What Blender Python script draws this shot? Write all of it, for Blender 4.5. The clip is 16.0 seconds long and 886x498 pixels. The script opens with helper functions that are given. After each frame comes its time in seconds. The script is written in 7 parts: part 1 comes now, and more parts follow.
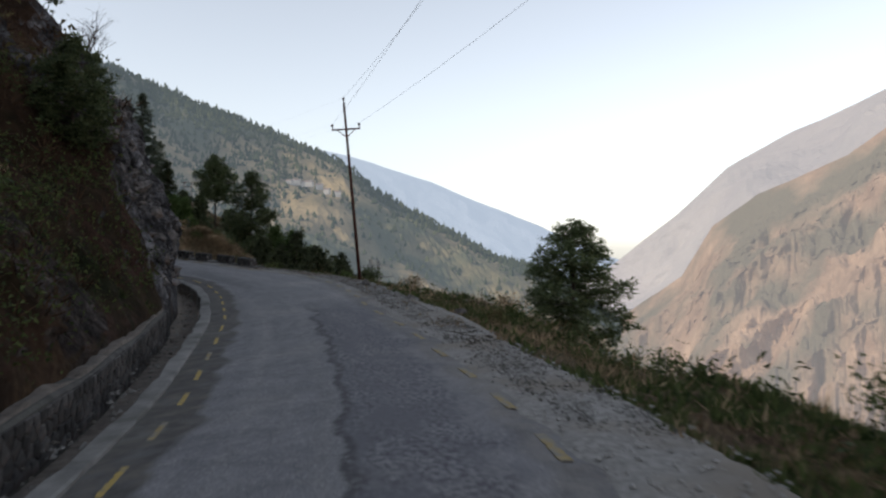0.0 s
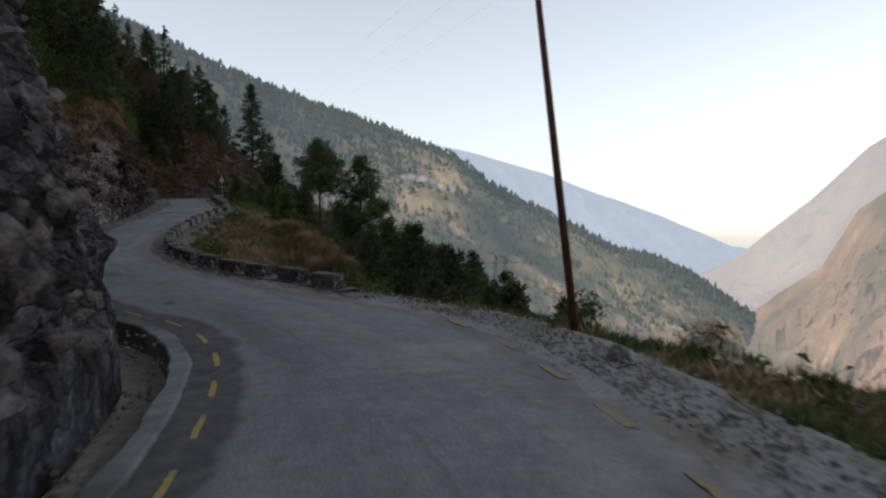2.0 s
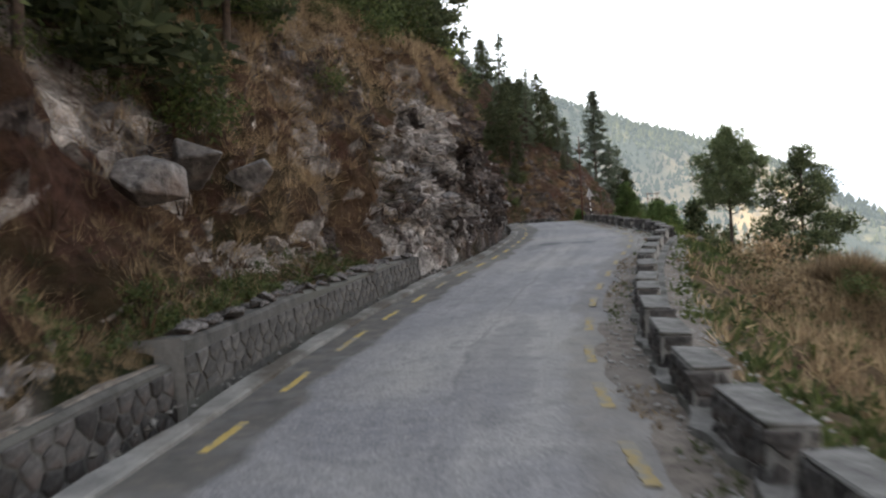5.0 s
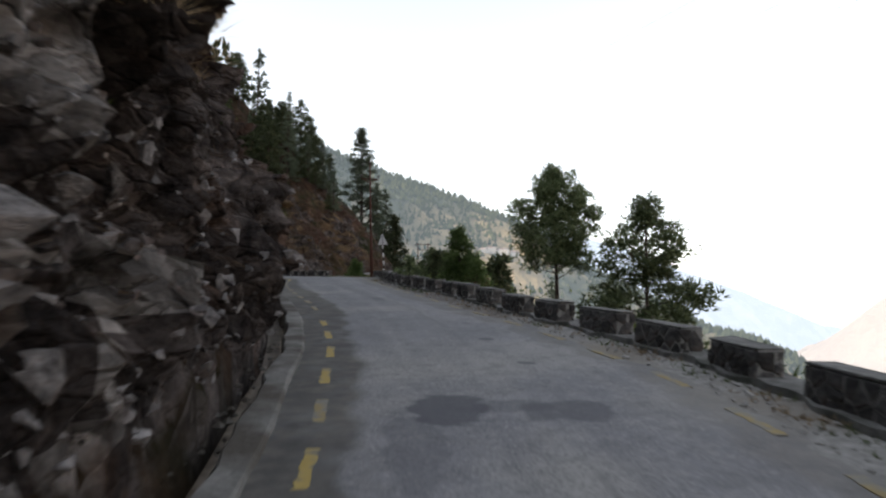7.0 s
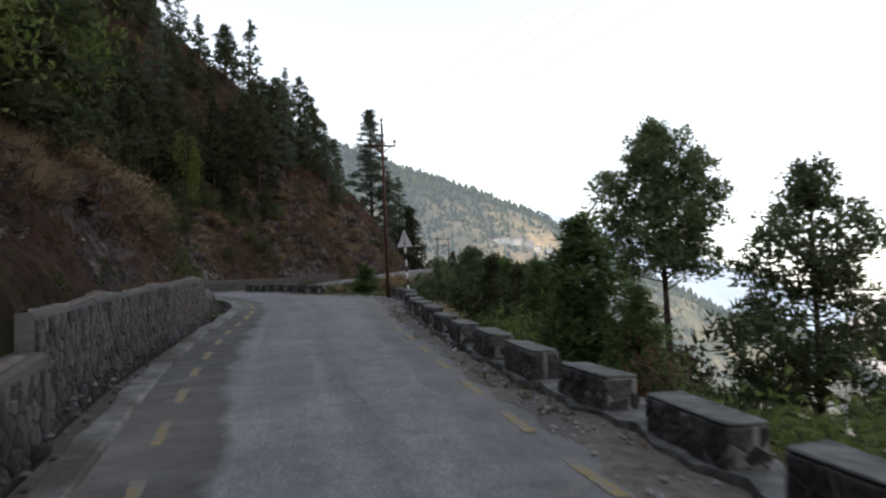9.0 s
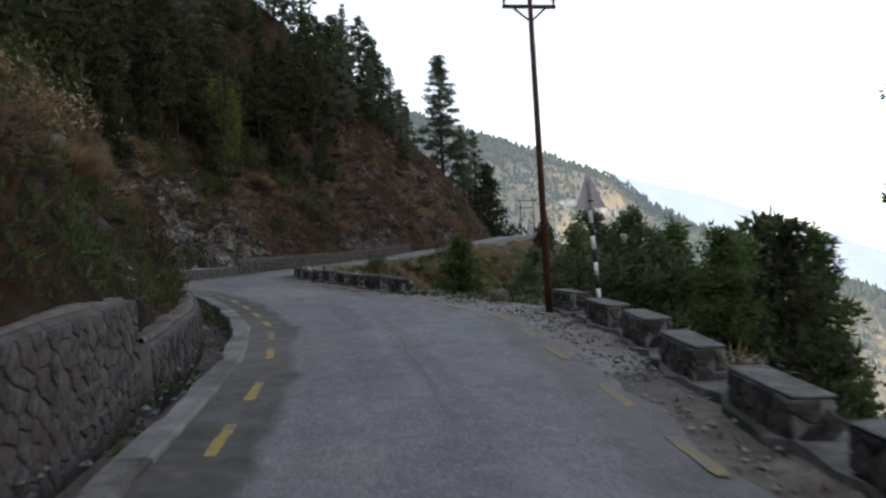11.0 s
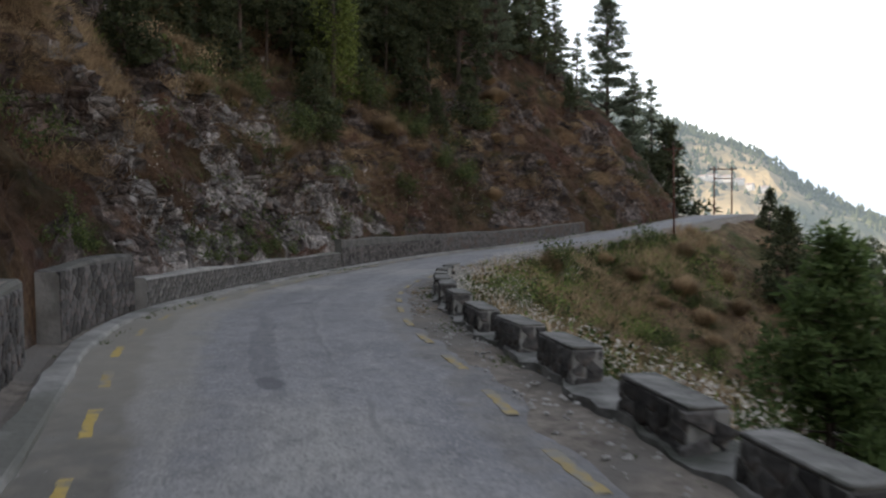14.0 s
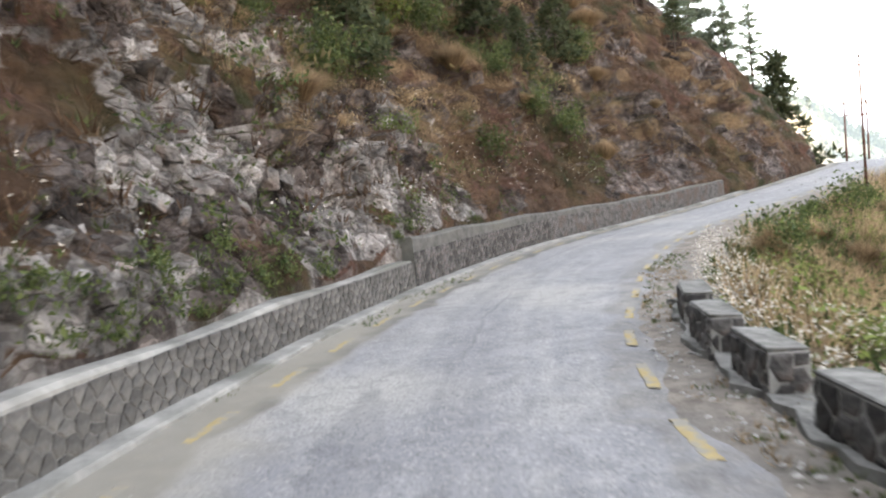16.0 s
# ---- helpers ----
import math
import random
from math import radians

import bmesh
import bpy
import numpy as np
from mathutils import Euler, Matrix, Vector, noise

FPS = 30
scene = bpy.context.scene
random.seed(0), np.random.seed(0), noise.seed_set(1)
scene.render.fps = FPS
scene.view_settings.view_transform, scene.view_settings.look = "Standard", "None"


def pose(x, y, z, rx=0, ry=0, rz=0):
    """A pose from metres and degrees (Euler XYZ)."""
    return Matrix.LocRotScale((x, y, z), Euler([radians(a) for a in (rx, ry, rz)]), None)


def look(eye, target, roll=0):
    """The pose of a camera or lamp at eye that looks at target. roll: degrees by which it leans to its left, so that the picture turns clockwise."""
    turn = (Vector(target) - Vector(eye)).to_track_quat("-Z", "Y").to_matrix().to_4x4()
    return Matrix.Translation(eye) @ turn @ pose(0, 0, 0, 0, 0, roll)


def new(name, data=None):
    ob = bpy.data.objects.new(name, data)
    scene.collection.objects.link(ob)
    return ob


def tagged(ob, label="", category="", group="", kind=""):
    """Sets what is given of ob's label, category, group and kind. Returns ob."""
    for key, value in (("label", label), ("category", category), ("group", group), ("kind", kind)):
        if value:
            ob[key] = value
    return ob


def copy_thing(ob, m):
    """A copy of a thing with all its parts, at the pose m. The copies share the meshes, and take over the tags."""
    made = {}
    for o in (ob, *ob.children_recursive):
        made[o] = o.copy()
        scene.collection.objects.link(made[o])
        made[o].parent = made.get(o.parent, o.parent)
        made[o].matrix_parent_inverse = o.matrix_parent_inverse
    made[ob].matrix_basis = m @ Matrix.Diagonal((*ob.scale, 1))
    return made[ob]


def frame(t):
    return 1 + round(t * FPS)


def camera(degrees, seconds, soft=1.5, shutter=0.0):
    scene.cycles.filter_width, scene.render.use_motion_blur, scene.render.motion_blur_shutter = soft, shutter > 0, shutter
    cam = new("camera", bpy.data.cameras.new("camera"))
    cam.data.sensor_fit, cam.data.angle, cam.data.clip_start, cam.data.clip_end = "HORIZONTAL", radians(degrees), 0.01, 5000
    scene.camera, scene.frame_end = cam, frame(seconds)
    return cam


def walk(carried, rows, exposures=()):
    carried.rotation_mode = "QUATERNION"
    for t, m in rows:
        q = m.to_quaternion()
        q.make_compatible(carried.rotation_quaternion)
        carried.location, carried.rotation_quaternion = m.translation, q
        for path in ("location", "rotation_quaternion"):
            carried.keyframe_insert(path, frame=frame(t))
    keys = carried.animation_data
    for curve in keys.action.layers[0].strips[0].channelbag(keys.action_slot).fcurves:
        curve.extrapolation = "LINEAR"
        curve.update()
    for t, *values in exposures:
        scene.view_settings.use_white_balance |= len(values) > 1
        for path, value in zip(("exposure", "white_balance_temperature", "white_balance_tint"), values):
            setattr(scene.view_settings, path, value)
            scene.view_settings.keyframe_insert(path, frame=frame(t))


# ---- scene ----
cam = camera(60.7, 16.0, soft=2.2, shutter=0.28)
METRES, EYE, TILT, LEAN, TURN = 140.0, 2.2, 0.0, 0.0, 0.0
ROWS = [
    (0.0, 0.0, 0.0, 0.0, -0.0, 0.0, 0.0),
    (0.5, -0.0053, 0.0349, 0.0007, 2.15, -0.11, -0.44),
    (1.0, -0.0116, 0.0696, 0.001, 3.56, -0.64, -0.34),
    (1.5, -0.0193, 0.1051, 0.0014, 5.64, -0.56, 0.27),
    (2.0, -0.0292, 0.1425, 0.0022, 8.62, -0.43, 1.12),
    (2.5, -0.0407, 0.1762, 0.0041, 10.44, 0.18, 0.22),
    (3.0, -0.0548, 0.2075, 0.0047, 14.36, -1.74, -0.01),
    (3.5, -0.0741, 0.2404, 0.006, 21.16, -0.48, 0.75),
    (3.7, -0.0825, 0.2522, 0.0069, 23.38, -0.16, 0.44),
    (4.75, -0.1325, 0.314, 0.0115, 33.0, 2.0, 1.6),
    (5.8, -0.1796, 0.3721, 0.0182, 29.13, 3.65, 3.57),
    (6.0, -0.1864, 0.3864, 0.0195, 26.15, 4.23, 1.62),
    (6.5, -0.2021, 0.4188, 0.0234, 17.3, 4.76, -1.2),
    (7.0, -0.2142, 0.4511, 0.0276, 13.76, 5.17, 0.32),
    (7.5, -0.2241, 0.4814, 0.0318, 13.29, 5.29, 0.73),
    (8.0, -0.2343, 0.5113, 0.0354, 12.37, 4.99, 1.18),
    (8.5, -0.2447, 0.5398, 0.0389, 13.58, 4.46, 2.04),
    (9.0, -0.2557, 0.5668, 0.042, 14.76, 4.59, 1.8),
    (9.5, -0.2674, 0.5936, 0.0452, 16.36, 3.42, 2.11),
    (9.7, -0.2723, 0.6038, 0.0466, 16.55, 3.23, 2.6),
    (11.8, -0.3224, 0.7047, 0.0547, 20.95, 1.55, 1.61),
    (12.0, -0.3259, 0.7127, 0.0556, 20.79, 1.46, 1.14),
    (12.5, -0.3386, 0.734, 0.0574, 22.07, 0.96, 1.54),
    (13.0, -0.3529, 0.7555, 0.0593, 25.09, 1.11, 0.43),
    (13.5, -0.3679, 0.7762, 0.0605, 26.67, 0.28, -0.57),
    (14.0, -0.3837, 0.796, 0.0626, 28.79, -0.12, -0.18),
    (14.5, -0.3998, 0.8152, 0.0638, 31.86, -0.37, 1.37),
    (15.0, -0.4173, 0.835, 0.065, 32.69, -1.69, 2.57),
    (15.5, -0.4332, 0.8548, 0.0659, 32.04, -2.04, 4.27),
    (16.0, -0.4483, 0.8751, 0.0666, 31.75, -1.84, 4.03),
]

STOPS = [(0.0, 0.44, 6600), (1.5, 0.4, 6600), (2.5, 0.42, 6800), (3.0, 0.75, 6800), (3.7, 1.15, 7100), (5.8, 2.3, 7300), (6.5, 1.8, 7300), (7.0, 1.25, 7000), (7.5, 1.1, 6850), (8.5, 1.05, 6800), (9.0, 1.25, 6800), (9.7, 1.25, 6800), (12.0, 1.22, 6650), (13.5, 1.25, 6750), (14.2, 1.9, 7150), (15.0, 2.82, 7300), (16.0, 3.43, 7450)]
EXPOSURES = [(t, e, k, 11) for t, e, k in STOPS]
walk(cam, [(t, pose(0, 0, EYE, TILT, LEAN, TURN) @ pose(METRES * x, METRES * y, METRES * z, 90 + pitch, roll, yaw)) for t, x, y, z, yaw, pitch, roll in ROWS], EXPOSURES)

# ---- daylight: low sun from behind the left hillside, hazy pale sky ----
SUN_EL, SUN_AZ = radians(27), radians(118)  # azimuth counted to the left of +y
world = bpy.data.worlds.new("sky")
scene.world = world
world.use_nodes = True
wn = world.node_tree.nodes
sky = wn.new("ShaderNodeTexSky")
sky.sky_type, sky.sun_disc = "NISHITA", False
sky.sun_elevation, sky.sun_rotation = SUN_EL, -SUN_AZ
sky.air_density, sky.dust_density, sky.ozone_density, sky.altitude = 1.3, 2.2, 1.0, 1500
haze = wn.new("ShaderNodeHueSaturation")  # dusty winter air washes the blue out
haze.inputs["Saturation"].default_value = 0.38
world.node_tree.links.new(sky.outputs[0], haze.inputs["Color"])
tint = wn.new("ShaderNodeMixRGB")
tint.blend_type = "MULTIPLY"
tint.inputs[0].default_value, tint.inputs[2].default_value = 1.0, (0.975, 1.0, 1.03, 1)
world.node_tree.links.new(haze.outputs[0], tint.inputs[1])
world.node_tree.links.new(tint.outputs[0], wn["Background"].inputs[0])
wn["Background"].inputs[1].default_value = 0.15
sun = new("sun", bpy.data.lights.new("sun", "SUN"))
sun.data.energy, sun.data.angle, sun.data.color = 2.2, radians(0.6), (1.0, 0.86, 0.68)
to_sun = Vector((-math.sin(SUN_AZ) * math.cos(SUN_EL), math.cos(SUN_AZ) * math.cos(SUN_EL), math.sin(SUN_EL)))
sun.matrix_world = look((0, 0, 300), Vector((0, 0, 300)) - to_sun)

# ---- materials ----
def mat(name, low, high, scale=2.0, rough=0.9, bump=0.3, fine=8.0, third=None, third_scale=0.35, third_at=0.55, metal=0.0, rand=0.0, spec=0.3):
    """A noise-mottled surface: two colours at one scale, a third one in larger patches, fine relief."""
    m = bpy.data.materials.new(name)
    m.use_nodes = True
    n, l = m.node_tree.nodes, m.node_tree.links
    b = n["Principled BSDF"]
    b.inputs["Roughness"].default_value, b.inputs["Metallic"].default_value = rough, metal
    b.inputs["Specular IOR Level"].default_value = spec
    co = n.new("ShaderNodeTexCoord")
    tex = n.new("ShaderNodeTexNoise")
    tex.inputs["Scale"].default_value, tex.inputs["Detail"].default_value, tex.inputs["Roughness"].default_value = scale, 8, 0.65
    l.new(co.outputs["Object"], tex.inputs["Vector"])
    ramp = n.new("ShaderNodeValToRGB")
    ramp.color_ramp.elements[0].position, ramp.color_ramp.elements[1].position = 0.32, 0.68
    ramp.color_ramp.elements[0].color, ramp.color_ramp.elements[1].color = (*low, 1), (*high, 1)
    l.new(tex.outputs["Fac"], ramp.inputs[0])
    out = ramp.outputs[0]
    if third:
        t2 = n.new("ShaderNodeTexNoise")
        t2.inputs["Scale"].default_value, t2.inputs["Detail"].default_value = third_scale, 6
        l.new(co.outputs["Object"], t2.inputs["Vector"])
        r2 = n.new("ShaderNodeValToRGB")
        r2.color_ramp.elements[0].position, r2.color_ramp.elements[1].position = third_at - 0.06, third_at + 0.08
        l.new(t2.outputs["Fac"], r2.inputs[0])
        mx = n.new("ShaderNodeMixRGB")
        l.new(r2.outputs[0], mx.inputs[0]), l.new(out, mx.inputs[1])
        mx.inputs[2].default_value = (*third, 1)
        out = mx.outputs[0]
    if rand:
        oi = n.new("ShaderNodeObjectInfo")
        hsv = n.new("ShaderNodeHueSaturation")
        mr = n.new("ShaderNodeMapRange")
        mr.inputs[3].default_value, mr.inputs[4].default_value = 1 - rand, 1 + rand
        l.new(oi.outputs["Random"], mr.inputs[0]), l.new(mr.outputs[0], hsv.inputs["Value"]), l.new(out, hsv.inputs["Color"])
        out = hsv.outputs[0]
    l.new(out, b.inputs["Base Color"])
    if bump:
        t3 = n.new("ShaderNodeTexNoise")
        t3.inputs["Scale"].default_value, t3.inputs["Detail"].default_value = fine, 6
        l.new(co.outputs["Object"], t3.inputs["Vector"])
        bp = n.new("ShaderNodeBump")
        bp.inputs["Strength"].default_value, bp.inputs["Distance"].default_value = bump, 0.4 / fine
        l.new(t3.outputs["Fac"], bp.inputs["Height"]), l.new(bp.outputs[0], b.inputs["Normal"])
    return m


def leaf_mat(name, low, high, rand=0.25, trans=0.25):
    """Leaves or needles: colour varies from leaf to leaf and plant to plant, some light comes through."""
    m = bpy.data.materials.new(name)
    m.use_nodes = True
    n, l = m.node_tree.nodes, m.node_tree.links
    b = n["Principled BSDF"]
    b.inputs["Roughness"].default_value, b.inputs["Specular IOR Level"].default_value = 0.7, 0.2
    g = n.new("ShaderNodeNewGeometry")
    ramp = n.new("ShaderNodeValToRGB")
    ramp.color_ramp.elements[0].color, ramp.color_ramp.elements[1].color = (*low, 1), (*high, 1)
    l.new(g.outputs["Random Per Island"], ramp.inputs[0])
    oi = n.new("ShaderNodeObjectInfo")
    mr = n.new("ShaderNodeMapRange")
    mr.inputs[3].default_value, mr.inputs[4].default_value = 1 - rand, 1 + rand
    hsv = n.new("ShaderNodeHueSaturation")
    l.new(oi.outputs["Random"], mr.inputs[0]), l.new(mr.outputs[0], hsv.inputs["Value"]), l.new(ramp.outputs[0], hsv.inputs["Color"])
    l.new(hsv.outputs[0], b.inputs["Base Color"])
    tr = n.new("ShaderNodeBsdfTranslucent")
    l.new(hsv.outputs[0], tr.inputs[0])
    mix = n.new("ShaderNodeMixShader")
    mix.inputs[0].default_value = trans
    l.new(b.outputs[0], mix.inputs[1]), l.new(tr.outputs[0], mix.inputs[2]), l.new(mix.outputs[0], n["Material Output"].inputs[0])
    return m


def hill_mat(name, grass_a, grass_b, green, rock_a, rock_b, steep=(0.55, 0.78), scale=1.0, rust=0.6, gold=0.55):
    """Hillside: dry grass and green growth on the gentler parts, bare rock where it is steep."""
    m = bpy.data.materials.new(name)
    m.use_nodes = True
    n, l = m.node_tree.nodes, m.node_tree.links
    b = n["Principled BSDF"]
    b.inputs["Roughness"].default_value, b.inputs["Specular IOR Level"].default_value = 0.95, 0.1
    co = n.new("ShaderNodeTexCoord")

    def noise_tex(s, detail=8, rough=0.6, distort=0.0):
        t = n.new("ShaderNodeTexNoise")
        t.inputs["Scale"].default_value, t.inputs["Detail"].default_value, t.inputs["Roughness"].default_value, t.inputs["Distortion"].default_value = s * scale, detail, rough, distort
        l.new(co.outputs["Object"], t.inputs["Vector"])
        return t.outputs["Fac"]

    def ramp_of(fac, a, c, p=0.35, q=0.65):
        r = n.new("ShaderNodeValToRGB")
        r.color_ramp.elements[0].position, r.color_ramp.elements[1].position = p, q
        r.color_ramp.elements[0].color, r.color_ramp.elements[1].color = (*a, 1), (*c, 1)
        l.new(fac, r.inputs[0])
        return r.outputs[0]

    def mixed(fac, a, c):
        x = n.new("ShaderNodeMixRGB")
        l.new(fac, x.inputs[0]), l.new(a, x.inputs[1]), l.new(c, x.inputs[2])
        return x.outputs[0]

    grass = ramp_of(noise_tex(1.7), grass_a, grass_b)
    greens = ramp_of(noise_tex(2.3), tuple(v * 0.5 for v in green), green)
    grass = mixed(ramp_of(noise_tex(0.16, 6), (0, 0, 0), (1, 1, 1), 0.5, 0.66), grass, greens)
    grass = mixed(ramp_of(noise_tex(0.45, 8, 0.65), (0, 0, 0), (0.8, 0.8, 0.8), 0.52, 0.6), grass, ramp_of(noise_tex(5.0), (0.027, 0.014, 0.011), (0.102, 0.054, 0.041)))
    tops = n.new("ShaderNodeAttribute")
    tops.attribute_name = "ledge_top"
    worn = n.new("ShaderNodeMath")
    worn.operation = "MULTIPLY"
    l.new(tops.outputs["Fac"], worn.inputs[0]), l.new(ramp_of(noise_tex(1.1, 8), (0, 0, 0), (1, 1, 1), 0.36, 0.56), worn.inputs[1])
    grass = mixed(worn.outputs[0], grass, ramp_of(noise_tex(8.0), (0.065, 0.042, 0.025), (0.27, 0.19, 0.115)))
    grass = mixed(ramp_of(noise_tex(0.3, 9, 0.62, 0.5), (0, 0, 0), (gold, gold, gold), 0.5, 0.68), grass, ramp_of(noise_tex(7.0), (0.05, 0.031, 0.018), (0.2, 0.13, 0.072)))
    strata = n.new("ShaderNodeTexVoronoi")
    strata.feature = "DISTANCE_TO_EDGE"
    strata.inputs["Scale"].default_value = 2.6 * scale
    sep = n.new("ShaderNodeMapping")
    sep.inputs["Rotation"].default_value, sep.inputs["Scale"].default_value = (0.5, 0.3, 0.2), (0.7, 0.7, 1.5)
    warp, bend = n.new("ShaderNodeTexNoise"), n.new("ShaderNodeMixRGB")
    warp.inputs["Scale"].default_value, warp.inputs["Detail"].default_value = 1.6 * scale, 5
    bend.blend_type = "LINEAR_LIGHT"
    bend.inputs[0].default_value = 0.35
    l.new(co.outputs["Object"], warp.inputs["Vector"]), l.new(co.outputs["Object"], bend.inputs[1]), l.new(warp.outputs["Color"], bend.inputs[2])
    l.new(bend.outputs[0], sep.inputs[0]), l.new(sep.outputs[0], strata.inputs["Vector"])
    rock = ramp_of(noise_tex(1.3, 10, 0.7, 0.6), rock_a, rock_b, 0.36, 0.66)
    rock = mixed(ramp_of(noise_tex(0.5, 6), (0, 0, 0), (rust, rust, rust), 0.52, 0.62), rock, ramp_of(noise_tex(4.0), (0.045, 0.026, 0.018), (0.12, 0.07, 0.045)))
    for size, least in ((0.9, 0.55), (2.6, 0.6), (6.5, 0.7)):
        cells = n.new("ShaderNodeTexVoronoi")
        cells.inputs["Scale"].default_value = size * scale
        l.new(sep.outputs[0], cells.inputs["Vector"])
        tone = n.new("ShaderNodeMapRange")
        tone.inputs[3].default_value, tone.inputs[4].default_value = least, 2 - least
        pick = n.new("ShaderNodeSeparateXYZ")
        l.new(cells.outputs["Color"], pick.inputs[0]), l.new(pick.outputs[0], tone.inputs[0])
        hsv = n.new("ShaderNodeHueSaturation")
        l.new(tone.outputs[0], hsv.inputs["Value"]), l.new(rock, hsv.inputs["Color"])
        rock = hsv.outputs[0]
    # a darker brown along the joints
    gap = n.new("ShaderNodeMapRange")
    gap.inputs[1].default_value, gap.inputs[2].default_value, gap.inputs[3].default_value, gap.inputs[4].default_value = 0.0, 0.035, 0.6, 0.0
    l.new(strata.outputs["Distance"], gap.inputs[0])
    rock = mixed(gap.outputs[0], rock, ramp_of(noise_tex(9.0), (0.012, 0.01, 0.009), (0.045, 0.03, 0.022)))
    geo = n.new("ShaderNodeNewGeometry")
    dot = n.new("ShaderNodeSeparateXYZ")
    l.new(geo.outputs["Normal"], dot.inputs[0])
    add = n.new("ShaderNodeMath")
    add.operation = "MULTIPLY_ADD"
    l.new(noise_tex(0.7, 6), add.inputs[0])
    add.inputs[1].default_value = 0.45
    l.new(dot.outputs[2], add.inputs[2])
    bare = n.new("ShaderNodeAttribute")
    bare.attribute_name = "rocky"
    less = n.new("ShaderNodeMath")
    less.operation = "MULTIPLY_ADD"
    l.new(bare.outputs["Fac"], less.inputs[0]), l.new(add.outputs[0], less.inputs[2])
    less.inputs[1].default_value = -0.75
    k = ramp_of(less.outputs[0], (0, 0, 0), (1, 1, 1), steep[0] + 0.22, steep[1] + 0.22)
    l.new(mixed(k, rock, grass), b.inputs["Base Color"])
    bp = n.new("ShaderNodeBump")
    bp.inputs["Strength"].default_value, bp.inputs["Distance"].default_value = 1.0, 0.2 / scale
    hm = n.new("ShaderNodeMath")
    hm.operation = "MULTIPLY_ADD"
    crack = n.new("ShaderNodeMath")
    crack.operation = "MINIMUM"
    crack.inputs[1].default_value = 0.14
    show = n.new("ShaderNodeMath")
    show.operation = "MULTIPLY"
    l.new(strata.outputs["Distance"], crack.inputs[0]), l.new(crack.outputs[0], show.inputs[0]), l.new(bare.outputs["Fac"], show.inputs[1]), l.new(show.outputs[0], hm.inputs[0])
    hm.inputs[1].default_value = 3.2
    l.new(noise_tex(5.0, 10, 0.7), hm.inputs[2])
    l.new(hm.outputs[0], bp.inputs["Height"]), l.new(bp.outputs[0], b.inputs["Normal"])
    return m


